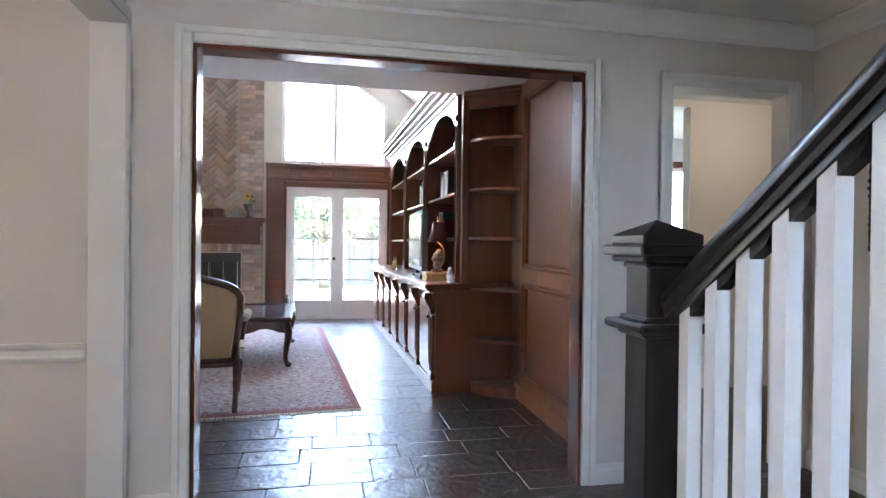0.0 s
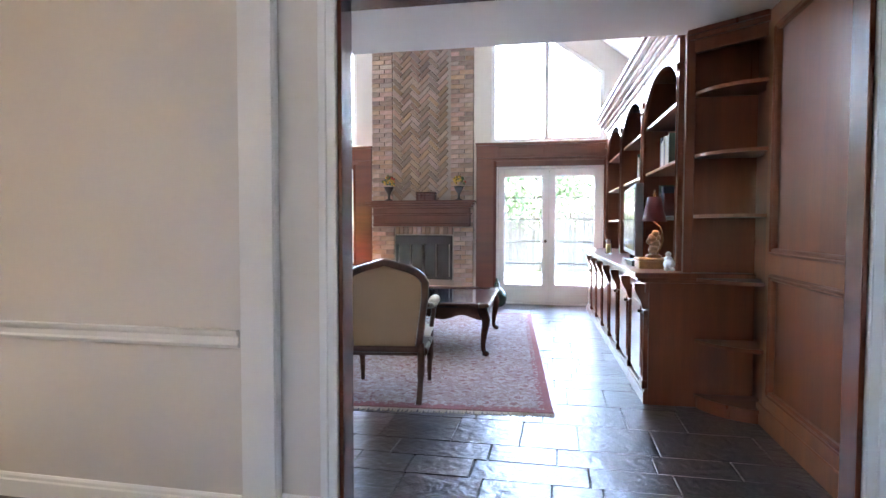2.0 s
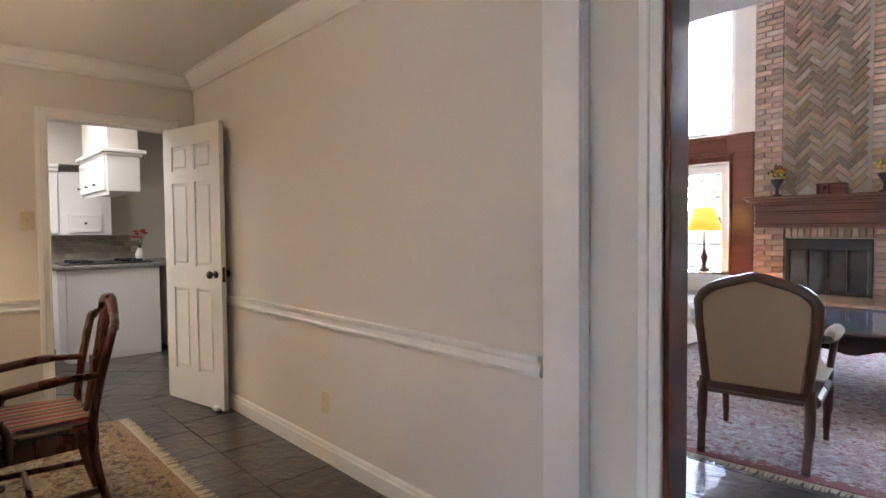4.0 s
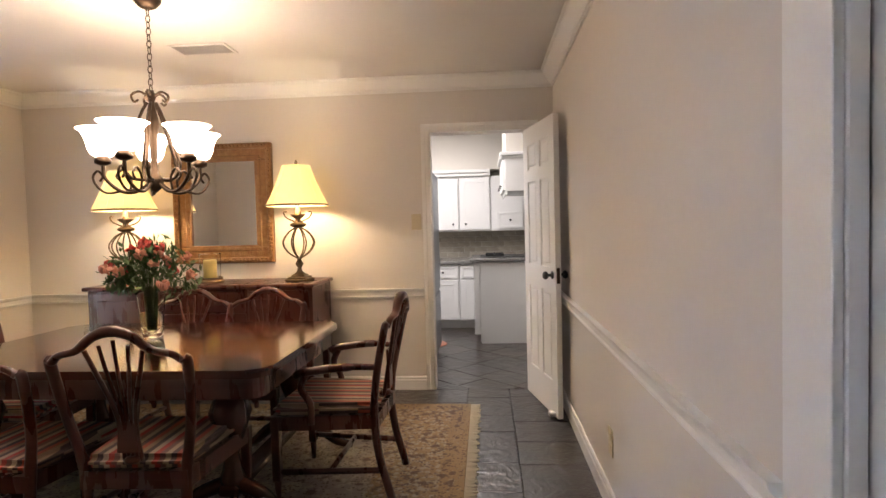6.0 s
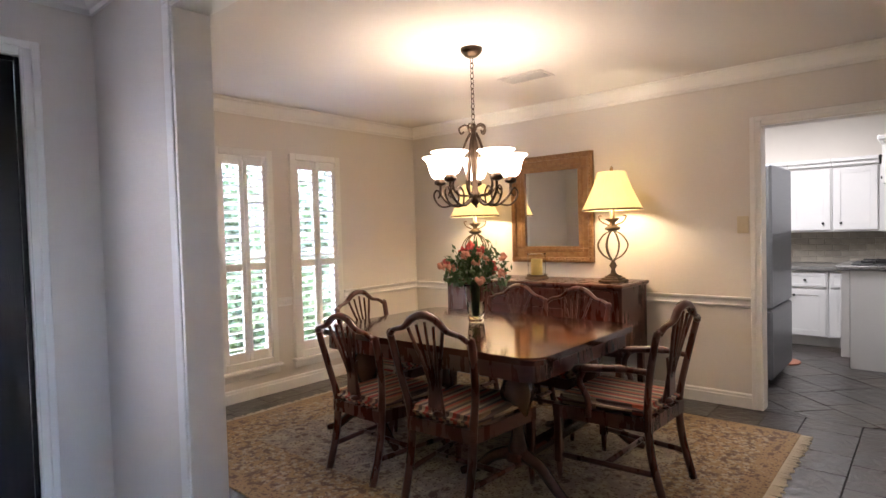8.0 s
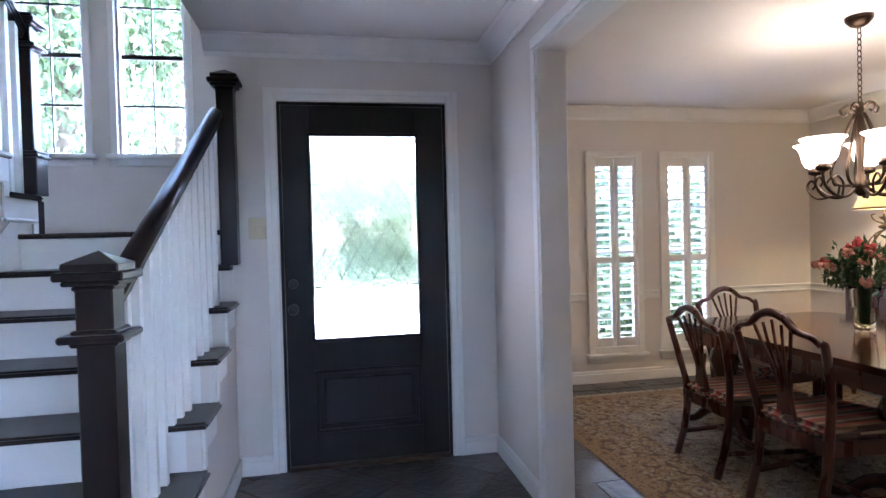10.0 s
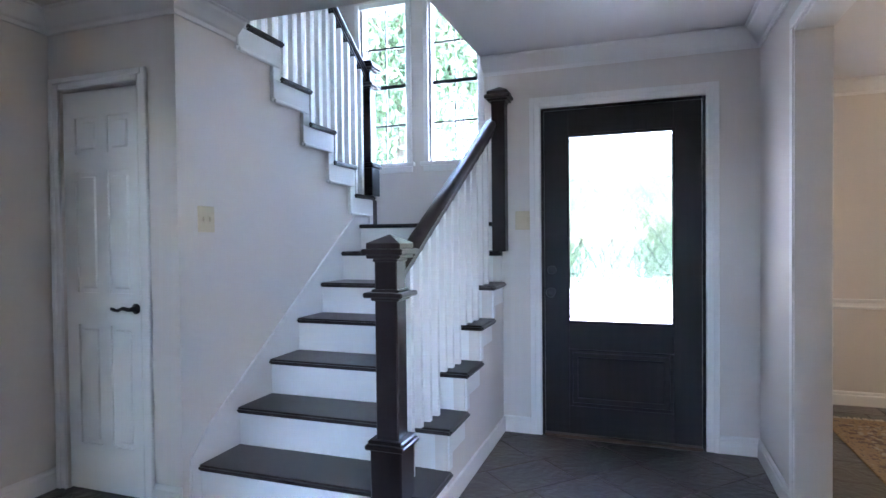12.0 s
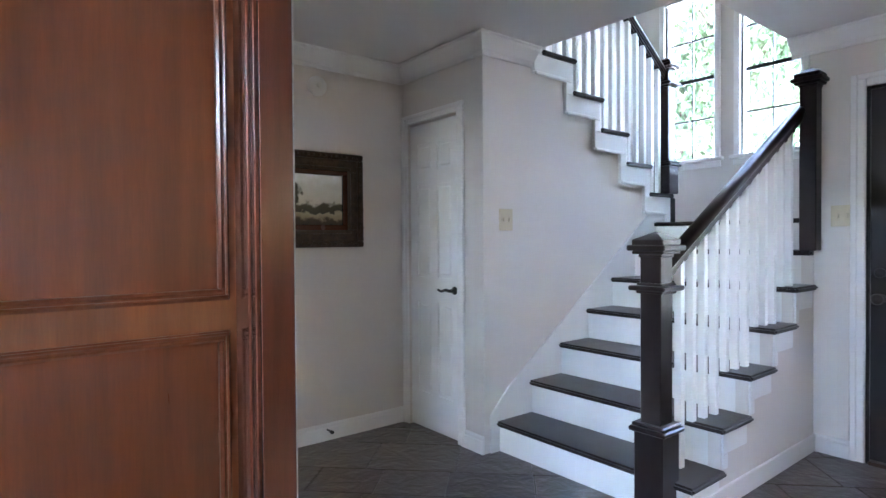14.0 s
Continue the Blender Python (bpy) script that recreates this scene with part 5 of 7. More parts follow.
FRINGE = material("cream_fringe", (.62, .55, .42), .95, vary=.2, fine=200, bump=.3)
CAR1 = carpet("pink_persian_rug", (.36, .29, .275), (.25, .13, .13), (.47, .43, .42), (.32, .12, .125), (1.65, 2.09), 14, (.05, .09))
rug("rug", -2.61, .69, 1.41, 5.59, CAR1, "faded pink and cream patterned wool rug with fringe", "y", FRINGE, 4.5)


def bergere(place, turn):
    c = thing("armchair", place, "carved walnut armchair with taupe back and cream seat", "armchair", turn=turn)
    # faces +y; the back stands at y = 0
    part("seat_frame", boxes((-.29, .29, .02, .60, .31, .37), bevel=.015), CHAIRWOOD, c)
    bm = box(-.30, .30, .05, .64, .355, .51, bevel=.072, seg=5)
    part("seat_cushion", bm, CREAM, c, "plump cream seat cushion")

    def back(o, n=14):
        pts = [(-.25 + o, .34 + o), (-.29 + o, .70)]
        for i in range(1, n):
            a = math.pi * i / n
            pts.append((-(.30 - o) * math.cos(a), .76 + (.185 - o * .8) * math.sin(a) ** .75 + .02 * math.exp(-((a - math.pi / 2) / .22) ** 2)))
        return pts + [(.29 - o, .70), (.25 - o, .34 + o)]
    bm = prism(bmesh.new(), back(.045), "y", -.012, .05)
    part("back_cloth", bm, TAUPE, c, "taupe upholstered chair back")
    pts = back(.018)
    bm = tube(bmesh.new(), [(x, .015, z) for x, z in pts], [.024 if z < .72 else .029 for x, z in pts], 8)
    tube(bm, [(-.23, .015, .36), (.23, .015, .36)], .026, 8)
    part("back_frame", bm, CHAIRWOOD, c)
    bmesh_back = part("back_cushion", box(-.24, .24, .05, .11, .48, .88, bevel=.025, seg=3), CREAM, c)
    for s in (-1, 1):
        bm = bmesh.new()
        tube(bm, curve([(s * .28, .03, .66), (s * .31, .16, .64), (s * .325, .34, .635), (s * .32, .42, .63), (s * .305, .44, .60)], 6), [.02] * 18 + [.024] * 7, 8)
        tube(bm, curve([(s * .315, .36, .63), (s * .30, .40, .53), (s * .285, .46, .44), (s * .28, .50, .36)], 5), .018, 8)
        part("arm", bm, CHAIRWOOD, c)
        part("arm_pad", tube(bmesh.new(), curve([(s * .315, .14, .665), (s * .325, .25, .672), (s * .325, .36, .662)], 5), [.02] + [.034] * 9 + [.02], 10), CREAM, c)
        bm = tube(bmesh.new(), curve([(s * .26, .55, .34), (s * .268, .565, .24), (s * .262, .56, .10), (s * .262, .56, .0)], 5), [.032] * 4 + [.026] * 4 + [.02] * 4 + [.016] * 4, 10)
        part("leg", bm, CHAIRWOOD, c)
        bm = tube(bmesh.new(), curve([(s * .245, .02, .40), (s * .25, .0, .25), (s * .245, -.03, .10), (s * .24, -.06, .0)], 5), [.026] * 8 + [.020] * 8, 10)
        part("leg", bm, CHAIRWOOD, c)
    return c


bergere((-.29, 1.56, .011), 8)

ct = thing("coffee_table", (-.37, 3.70, .011), "carved dark wood coffee table with inset glass top", "table", turn=2)
TW, TL = .60, .72
part("top_frame", boxes((-TW, -TW + .09, -TL, TL, .45, .49), (TW - .09, TW, -TL, TL, .45, .49), (-TW + .09, TW - .09, -TL, -TL + .09, .45, .49), (-TW + .09, TW - .09, TL - .09, TL, .45, .49), bevel=.010), DARKWOOD, ct)
part("glass_top", box(-TW + .088, TW - .088, -TL + .088, TL - .088, .468, .478), TABLEGLASS, ct, "dark blue-grey glass inset")
for s in (-1, 1):
    pts = [(-TW + .06, .45), (-TW + .06, .33)] + [(x, .355 + .022 * math.cos(x * 18) - .02 * math.exp(-(x / .12) ** 2)) for x in [(-TW + .12) + (2 * TW - .24) * i / 24 for i in range(25)]] + [(TW - .06, .33), (TW - .06, .45)]
    part("apron", prism(bmesh.new(), pts, "y", s * (TL - .04), s * (TL - .06)), DARKWOOD, ct)
    pts = [(a * TL / TW, b) for a, b in pts]
    part("apron", prism(bmesh.new(), pts, "x", s * (TW - .04), s * (TW - .06)), DARKWOOD, ct)
    for u in (-1, 1):
        leg = curve([(s * (TW - .07), u * (TL - .07), .43), (s * (TW - .03), u * (TL - .03), .33), (s * (TW - .05), u * (TL - .05), .18), (s * (TW - .055), u * (TL - .055), .07), (s * (TW - .03), u * (TL - .03), .02)], 6)
        bm = tube(bmesh.new(), leg, [.05 - .028 * min(1, i / 16) for i in range(len(leg))], 10)
        bmesh.ops.create_icosphere(bm, subdivisions=2, radius=1, matrix=Matrix.LocRotScale((s * (TW - .03), u * (TL - .03), .026), None, (.034, .034, .026)))
        part("leg", bm, DARKWOOD, ct)

sf = thing("sofa", (-2.1, 3.9, .011), "pale cream upholstered sofa with rolled arms and floral cushions", "sofa", turn=-90)
part("base", box(-1.0, 1.0, -.42, .42, .06, .28, bevel=.02), SOFA, sf)
for k in (-1, 1):
    part("seat_cushion", box((k - 1) * .4 + .005, (k + 1) * .4 - .005, -.28, .44, .28, .46, bevel=.05, seg=3), SOFA, sf)
    bm = box(k * 1.0 - .12, k * 1.0 + .12, -.42, .42, .06, .52, bevel=.02)
    tube(bm, [(k * 1.0, -.42, .55), (k * 1.0, .43, .55)], .13, 16)
    part("arm", bm, SOFA, sf)
    part("throw_pillow", box(k * .58 - .22, k * .58 + .22, -.20, -.04, .46, .84, bevel=.07, seg=3), FLORAL, sf, "floral throw pillow")
part("back", box(-.98, .98, -.44, -.22, .28, .86, bevel=.07, seg=3), SOFA, sf)
for sx in (-.92, .92):
    for sy in (-.36, .36):
        part("foot", turned([(.02, 0), (.03, .04), (.028, .06)], (sx, sy, 0), 12), DARKWOOD, sf)

et = thing("side_table", (-2.44, 6.0, 0), "round dark wood side table by the garden doors", "table")
part("top", turned([(.28, .60), (.29, .61), (.29, .63), (.28, .64)], seg=28), DARKWOOD, et)
part("pedestal", turned([(.05, .12), (.03, .2), (.045, .32), (.03, .45), (.06, .58), (.06, .60)], seg=16), DARKWOOD, et)
for k in range(3):
    a = 2 * math.pi * k / 3
    part("leg", tube(bmesh.new(), curve([(.02 * math.cos(a), .02 * math.sin(a), .16), (.14 * math.cos(a), .14 * math.sin(a), .12), (.26 * math.cos(a), .26 * math.sin(a), .02)], 5), [.03 - .0012 * i for i in range(11)], 8), DARKWOOD, et)
al = thing("table_lamp", (-2.44, 6.0, .64), "dark turned lamp with a lit amber shade", "lamp")
part("base", turned([(.07, 0), (.07, .02), (.03, .04), (.02, .09), (.045, .15), (.05, .19), (.02, .25), (.012, .34), (.012, .50)], seg=16), DARKWOOD, al)
part("shade", turned([(.215, .53), (.12, .83), (.117, .83), (.211, .532)], seg=28, hollow=True), AMBER, al, "lit amber cone shade")
part("harp", tube(bmesh.new(), [(0, 0, .50), (0, 0, .85)], .006, 8), BRONZE, al)
lamp("amber_lamp_light", "POINT", (-2.44, 6.0, 1.30), .5, (1, .6, .25), .05)

gj = thing("floor_jar", (-.02, 6.40, 0), "large green glazed floor jar beside the garden doors", "jar")
part("body", turned([(.08, 0), (.13, .04), (.15, .12), (.14, .20), (.10, .26), (.05, .29), (.04, .32), (.045, .34), (.04, .342)], seg=26), GREENGLASS, gj)
part("stopper", turned([(.04, .342), (.035, .36), (.016, .38), (.02, .40), (.022, .42), (0, .43)], seg=16), GREENGLASS, gj)

# ---- dining room ----
CAR2 = carpet("gold_persian_rug", (.31, .26, .215), (.15, .095, .075), (.43, .37, .28), (.34, .235, .135), (1.275, 1.58), 13, (.12, .46))
rug("rug", -3.33, -.78, -3.86, -.70, CAR2, "gold and beige patterned wool rug under the dining table", "y", FRINGE)

TX0, TX1, TY0, TY1, TZ = -2.66, -1.50, -3.06, -1.44, .72
tb = thing("dining_table", ((TX0 + TX1) / 2, (TY0 + TY1) / 2, .011), "polished mahogany dining table on turned pedestals", "table")


def rounded(w, l, r, n=6):
    pts = []
    for cx, cy, a0 in ((w - r, l - r, 0), (-w + r, l - r, 90), (-w + r, -l + r, 180), (w - r, -l + r, 270)):
        pts += [(cx + r * math.cos(radians(a0 + 90 * i / n)), cy + r * math.sin(radians(a0 + 90 * i / n))) for i in range(n + 1)]
    return pts


hw, hl = (TX1 - TX0) / 2, (TY1 - TY0) / 2
bm = prism(bmesh.new(), rounded(hw, hl, .09), "z", TZ - .045, TZ - .011)
es = [e for e in bm.edges if all(v.co.z > TZ - .02 for v in e.verts)]
bmesh.ops.bevel(bm, geom=es, offset=.012, segments=3, affect="EDGES")
part("tabletop", bm, TABLETOP, tb)
part("apron", prism(bmesh.new(), rounded(hw - .035, hl - .035, .07), "z", TZ - .135, TZ - .045), MAHOGANY, tb)
for s in (-1, 1):
    cy = s * (hl - .24)
    for cx in (-.38, .38):
        part("column", turned([(.05, .16), (.055, .20), (.04, .24), (.03, .30), (.065, .40), (.09, .48), (.07, .54), (.045, .56), (.07, .585)], (cx, cy, 0), 18), DARKWOOD, tb)
    part("cross_beam", boxes((-.44, .44, cy - .045, cy + .045, .13, .18), (-.46, .46, cy - .06, cy + .06, .56, .59), bevel=.012), DARKWOOD, tb)
    for cx in (-.38, .38):
        for u in (-1, 1):
            pts = curve([(cx, cy + u * .03, .17), (cx + (.02 if cx > 0 else -.02), cy + u * .14, .13), (cx * 1.1, cy + u * .24, .05), (cx * 1.18, cy + u * .32, .02)], 6)
            part("leg", tube(bmesh.new(), pts, [.036 - .0009 * i for i in range(len(pts))], 8), DARKWOOD, tb)


def dining_chair(arms):
    """Faces +y; origin at the middle of the back legs, on the floor."""
    c = thing("dining_chair", (0, 0, 0), "mahogany shield-back armchair with striped seat" if arms else "mahogany shield-back chair with striped seat", "chair", "chairs round the dining table")
    k = 1.04 if arms else 1.0
    D = .45 * k
    for s in (-1, 1):
        pts = curve([(s * .185 * k, -.055, 0), (s * .185 * k, .0, .22), (s * .19 * k, .015, .42), (s * .225 * k, -.01, .62), (s * .245 * k, -.055, .84), (s * .235 * k, -.065, .87)], 5)
        part("back_leg", tube(bmesh.new(), pts, [.020] * 12 + [.018] * (len(pts) - 12), 8, flat=1.1), MAHOGANY, c)
        bm = bmesh.new()
        x = s * .235 * k
        prism(bm, [(x - .019, D - .019), (x + .019, D - .019), (x + .019, D + .019), (x - .019, D + .019)], "z", .10, .42)
        bmesh.ops.bevel(bm, geom=bm.edges[:], offset=.003, segments=1, affect="EDGES")
        lathe(bm, [(.012, 0), (.017, .10)], (x, D, 0), 8)
        part("front_leg", bm, MAHOGANY, c)
        part("side_stretcher", tube(bmesh.new(), [(s * .186 * k, -.01, .14), (s * .232 * k, D, .14)], .012, 6, flat=1.3), MAHOGANY, c)
        # serpentine arms
        if arms:
            part("arm", tube(bmesh.new(), curve([(s * .235, -.02, .66), (s * .258, .12, .665), (s * .264, .26, .65), (s * .26, .34, .635), (s * .25, .36, .62)], 5), [.016] * 5 + [.021] * 16, 8), MAHOGANY, c)
            part("arm_post", tube(bmesh.new(), curve([(s * .258, .31, .635), (s * .252, .34, .56), (s * .245, .30, .48), (s * .244, .30, .38)], 5), .017, 8), MAHOGANY, c)
    part("cross_stretcher", tube(bmesh.new(), [(-.21 * k, D * .48, .14), (.21 * k, D * .48, .14)], .012, 6, flat=1.3), MAHOGANY, c)
    part("seat_rail", prism(bmesh.new(), [(-.20 * k, -.005), (.20 * k, -.005), (.255 * k, D + .02), (-.255 * k, D + .02)], "z", .35, .42), MAHOGANY, c)
    bm = prism(bmesh.new(), [(-.195 * k, .005), (.195 * k, .005), (.25 * k, D + .015), (-.25 * k, D + .015)], "z", .42, .475)
    bmesh.ops.bevel(bm, geom=[e for e in bm.edges], offset=.022, segments=3, affect="EDGES")
    part("seat", bm, SEAT, c, "striped red, tan and brown seat")
    # camel-backed crest rail
    top = curve([(-.236 * k, -.066, .855), (-.20 * k, -.075, .885), (-.13 * k, -.085, .905), (-.07 * k, -.088, .955), (0, -.09, .975), (.07 * k, -.088, .955), (.13 * k, -.085, .905), (.20 * k, -.075, .885), (.236 * k, -.066, .855)], 5)
    part("crest_rail", tube(bmesh.new(), top, [.018 + .010 * math.exp(-(p.x / .10) ** 2) for p in top], 8, flat=.75), MAHOGANY, c)
    # pierced vase splat: five ribs that spread to the crest
    bm = bmesh.new()
    for j in range(-2, 3):
        pts = curve([(j * .016, .005, .46), (j * .014, -.012, .56), (j * .020, -.035, .68), (j * .040 * k, -.065, .82), (j * .052 * k, -.085, .94 - abs(j) * .018)], 6)
        tube(bm, pts, [.008 if abs(j) < 2 else .010] * len(pts), 6, flat=.8)
    lathe(bm, [(.03, 0), (.034, .012), (.02, .025)], (0, .004, .455), 10)
    part("splat", bm, MAHOGANY, c)
    part("splat_panel", prism(bmesh.new(), [(-.040, .50), (.040, .50), (.034, .58), (.048, .70), (-.048, .70), (-.034, .58)], "y", -.028, -.016), MAHOGANY, c)
    return c


ch = dining_chair(False)
LOW = Matrix.Diagonal((1, 1, .945, 1))
ch.matrix_world = pose(-1.30, -1.86, .011, 0, 0, 92) @ LOW
for x, y, a in ((-1.30, -2.455, 88), (-2.87, -1.99, -91), (-2.87, -2.48, -88), (-2.08, -3.22, 4)):
    copy_thing(ch, pose(x, y, .011, 0, 0, a) @ LOW)
ac = dining_chair(True)
ac.matrix_world = pose(-2.12, -1.08, .011, 0, 0, 178) @ LOW

# vase of flowers
fv = thing("flower_vase", (-2.22, -2.33, TZ + .0005), "glass vase with coral and peach flowers and greenery", "vase")
part("vase", turned([(.045, 0), (.05, .01), (.055, .06), (.062, .14), (.07, .22), (.085, .25), (.081, .25), (.066, .22), (.058, .14), (.05, .06), (.0, .02)], seg=22), CLEAR, fv)
part("water", turned([(.046, .022), (.056, .13), (0, .132)], seg=18), WATER, fv)
rnd = random.Random(21)
bm, lv = bmesh.new(), bmesh.new()
for i in range(64):
    a, e = rnd.uniform(0, 6.28), rnd.uniform(.1, 1.45)
    r = rnd.uniform(.16, .26) * (1.15 - .25 * math.sin(e))
    tip = Vector((r * math.cos(a) * math.cos(e), r * math.sin(a) * math.cos(e), .26 + r * 1.05 * math.sin(e)))
    tube(bm, curve([(.02 * math.cos(a), .02 * math.sin(a), .04), (.035 * math.cos(a), .035 * math.sin(a), .24), tip], 3), .0022, 4)
    if i % 3 == 0:
        head = bmesh.new()
        for j in range(10):
            d = Vector((rnd.gauss(0, 1), rnd.gauss(0, 1), rnd.gauss(0, 1))).normalized() * .025
            bmesh.ops.create_icosphere(head, subdivisions=1, radius=1, matrix=Matrix.LocRotScale(tip + d * .8, Euler((rnd.uniform(0, 3), rnd.uniform(0, 3), 0)), (.019, .016, .007)))
        part("blossom", head, RED if i % 2 else PEACH, fv)
    else:
        for j in range(16):
            q = tip * rnd.uniform(.75, 1.05) + Vector((rnd.gauss(0, .022), rnd.gauss(0, .022), rnd.gauss(0, .022)))
            m = Matrix.LocRotScale(q, Euler((rnd.uniform(0, 6), rnd.uniform(0, 6), rnd.uniform(0, 6))), (rnd.uniform(.014, .032), rnd.uniform(.006, .012), 1))
            vs4 = [lv.verts.new(m @ Vector(p)) for p in ((-1, 0, 0), (0, -1, .003), (1, 0, 0), (0, 1, .003))]
            lv.faces.new(vs4)
part("stems", bm, GREEN, fv)
part("leaves", lv, GREEN, fv)

# buffet
bf = thing("buffet", (-3.70, -2.60, 0), "long mahogany buffet sideboard on slender legs", "sideboard")
part("top", box(0, .52, -.84, .84, .862, .89, bevel=.008), MAHOGANY, bf)
part("body", box(.012, .48, -.82, .82, .36, .862, bevel=.004), MAHOGANY, bf)
for k, (a, b) in enumerate(((-.80, -.36), (-.35, .35), (.36, .80))):
    if k == 1:
        for j, (z0, z1) in enumerate(((.39, .53), (.54, .69), (.70, .845))):
            d = part("drawer", box(.48, .496, a + .005, b - .005, z0, z1, bevel=.005), MAHOGANY, bf)
            for u in (-.16, .16):
                part("pull", tube(bmesh.new(), curve([(.496, u - .035, (z0 + z1) / 2), (.518, u - .02, (z0 + z1) / 2 - .012), (.518, u + .02, (z0 + z1) / 2 - .012), (.496, u + .035, (z0 + z1) / 2)], 4), .004, 6), BRONZE, d)
    else:
        d = part("door", box(.48, .496, a + .005, b - .005, .39, .845, bevel=.005), MAHOGANY, bf)
        part("door_panel", box(.494, .502, a + .06, b - .06, .45, .79, bevel=.006), MAHOGANY, d)
        part("knob", turned([(.008, -.01), (.012, 0), (.008, .012)], (.505, b - .03 if k == 0 else a + .03, .62), 10), BRONZE, d)
for y in (-.78, -.38, .38, .78):
    for x in (.05, .45):
        bm = bmesh.new()
        prism(bm, [(x - .022, y - .022), (x + .022, y - .022), (x + .022, y + .022), (x - .022, y + .022)], "z", .05, .36)
        lathe(bm, [(.014, 0), (.02, .05)], (x, y, 0), 8)
        part("leg", bm, MAHOGANY, bf)


def buffet_lamp(y):
    l = thing("table_lamp", (-3.42, y, .89), "tall iron openwork lamp with a lit cream shade", "lamp", "lamps on the buffet")
    part("foot", boxes((-.085, .085, -.085, .085, 0, .02), (-.07, .07, -.07, .07, .02, .035), (-.05, .05, -.05, .05, .035, .05), bevel=.006), IRON, l)
    part("stem", turned([(.045, .05), (.02, .07), (.014, .10), (.03, .125), (.016, .15), (.012, .165)], seg=16), IRON, l)
    for k in range(8):
        a = math.pi * k / 4
        pts = curve([(.012 * math.cos(a), .012 * math.sin(a), .165), (.085 * math.cos(a), .085 * math.sin(a), .215), (.118 * math.cos(a), .118 * math.sin(a), .285), (.075 * math.cos(a), .075 * math.sin(a), .355), (.016 * math.cos(a), .016 * math.sin(a), .39)], 5)
        part("cage_rib", tube(bmesh.new(), pts, .0055, 6), IRON, l)
    part("collar", turned([(.02, .385), (.055, .40), (.06, .415), (.03, .43), (.018, .45), (.05, .475), (.055, .485), (.02, .49), (.01, .60)], seg=18), IRON, l)
    bm = bmesh.new()
    for k in range(4):
        a = math.pi * k / 2 + .5
        tube(bm, curve([(.02 * math.cos(a), .02 * math.sin(a), .43), (.08 * math.cos(a), .08 * math.sin(a), .46), (.10 * math.cos(a), .10 * math.sin(a), .50), (.075 * math.cos(a), .075 * math.sin(a), .505)], 4), .006, 6)
    part("scrolls", bm, IRON, l)
    part("shade", turned([(.215, .545), (.22, .55), (.185, .62), (.14, .72), (.11, .80), (.10, .835), (.095, .835), (.105, .80), (.135, .72), (.18, .62), (.214, .552)], seg=32, hollow=True), SHADE, l, "lit cream bell shade")
    for k in range(12):
        a = math.pi * k / 6
        part("seam", tube(bmesh.new(), [(r * math.cos(a), r * math.sin(a), z) for r, z in ((.221, .552), (.1865, .62), (.1415, .72), (.1115, .80), (.101, .834))], .0022, 5), SHADE, l)
    part("shade_trim", turned([(.222, .543), (.223, .556), (.216, .557), (.216, .543)], seg=32, hollow=True), IRON, l)
    part("finial", turned([(.004, .83), (.012, .845), (.014, .86), (.005, .875), (0, .88)], seg=12), IRON, l)
    lamp("buffet_lamp_light", "POINT", (-3.42, y, 1.53), LAMP_W, (1, .86, .60), .04)


LAMP_W = .20
buffet_lamp(-3.24)
buffet_lamp(-1.93)

cn = thing("candle_holder", (-3.45, -2.62, .89), "glass hurricane with a yellow pillar candle on a dark stand", "candle")
part("stand", turned([(.10, 0), (.10, .012), (.085, .02), (.085, .03), (.095, .035)], seg=24), IRON, cn)
part("glass", turned([(.072, .036), (.075, .05), (.075, .20), (.08, .215), (.077, .215), (.072, .20), (.072, .052)], seg=24, hollow=True), CLEAR, cn)
part("candle", turned([(.048, .037), (.048, .165), (.04, .168), (0, .166)], seg=20), CANDLE, cn)

mi = thing("mirror", (-3.718, -2.615, 1.48), "wall mirror in an ornate carved gilt frame", "mirror", turn=-90)
carved_frame(mi, .80, .93, .125, .045, GOLD, .03, 7)
part("inner_frame", boxes(*[r for o in (.118,) for r in ((-.40 + o, .40 - o, .004, .03, .465 - o - .02, .465 - o), (-.40 + o, .40 - o, .004, .03, -.465 + o, -.465 + o + .02), (-.40 + o, -.40 + o + .02, .004, .03, -.465 + o + .02, .465 - o - .02), (.40 - o - .02, .40 - o, .004, .03, -.465 + o + .02, .465 - o - .02))], bevel=.004), GOLD, mi)
part("mirror_glass", box(-.285, .285, .006, .012, -.35, .35), MIRROR, mi)

# chandelier
cl = thing("chandelier", (-2.02, -2.16, ZD), "bronze scroll chandelier with five lit frosted glass bells", "chandelier")
part("canopy", turned([(.02, -.055), (.04, -.045), (.062, -.02), (.065, 0)], seg=22), BRONZE, cl)
bm = bmesh.new()
z, k = -.055, 0
while z > -.44:
    a = (0, math.pi / 2)[k % 2]
    pts = [(math.cos(a) * .011 * math.cos(t), math.sin(a) * .011 * math.cos(t), z - .016 + .019 * math.sin(t)) for t in [2 * math.pi * i / 10 for i in range(11)]]
    tube(bm, pts, .0026, 5)
    z -= .030
    k += 1
part("chain", bm, BRONZE, cl)
part("body", turned([(.006, -.93), (.018, -.92), (.035, -.90), (.04, -.87), (.02, -.84), (.014, -.78), (.02, -.66), (.032, -.60), (.022, -.55), (.012, -.50), (.022, -.47), (.012, -.44)], seg=18), BRONZE, cl)
bm = bmesh.new()
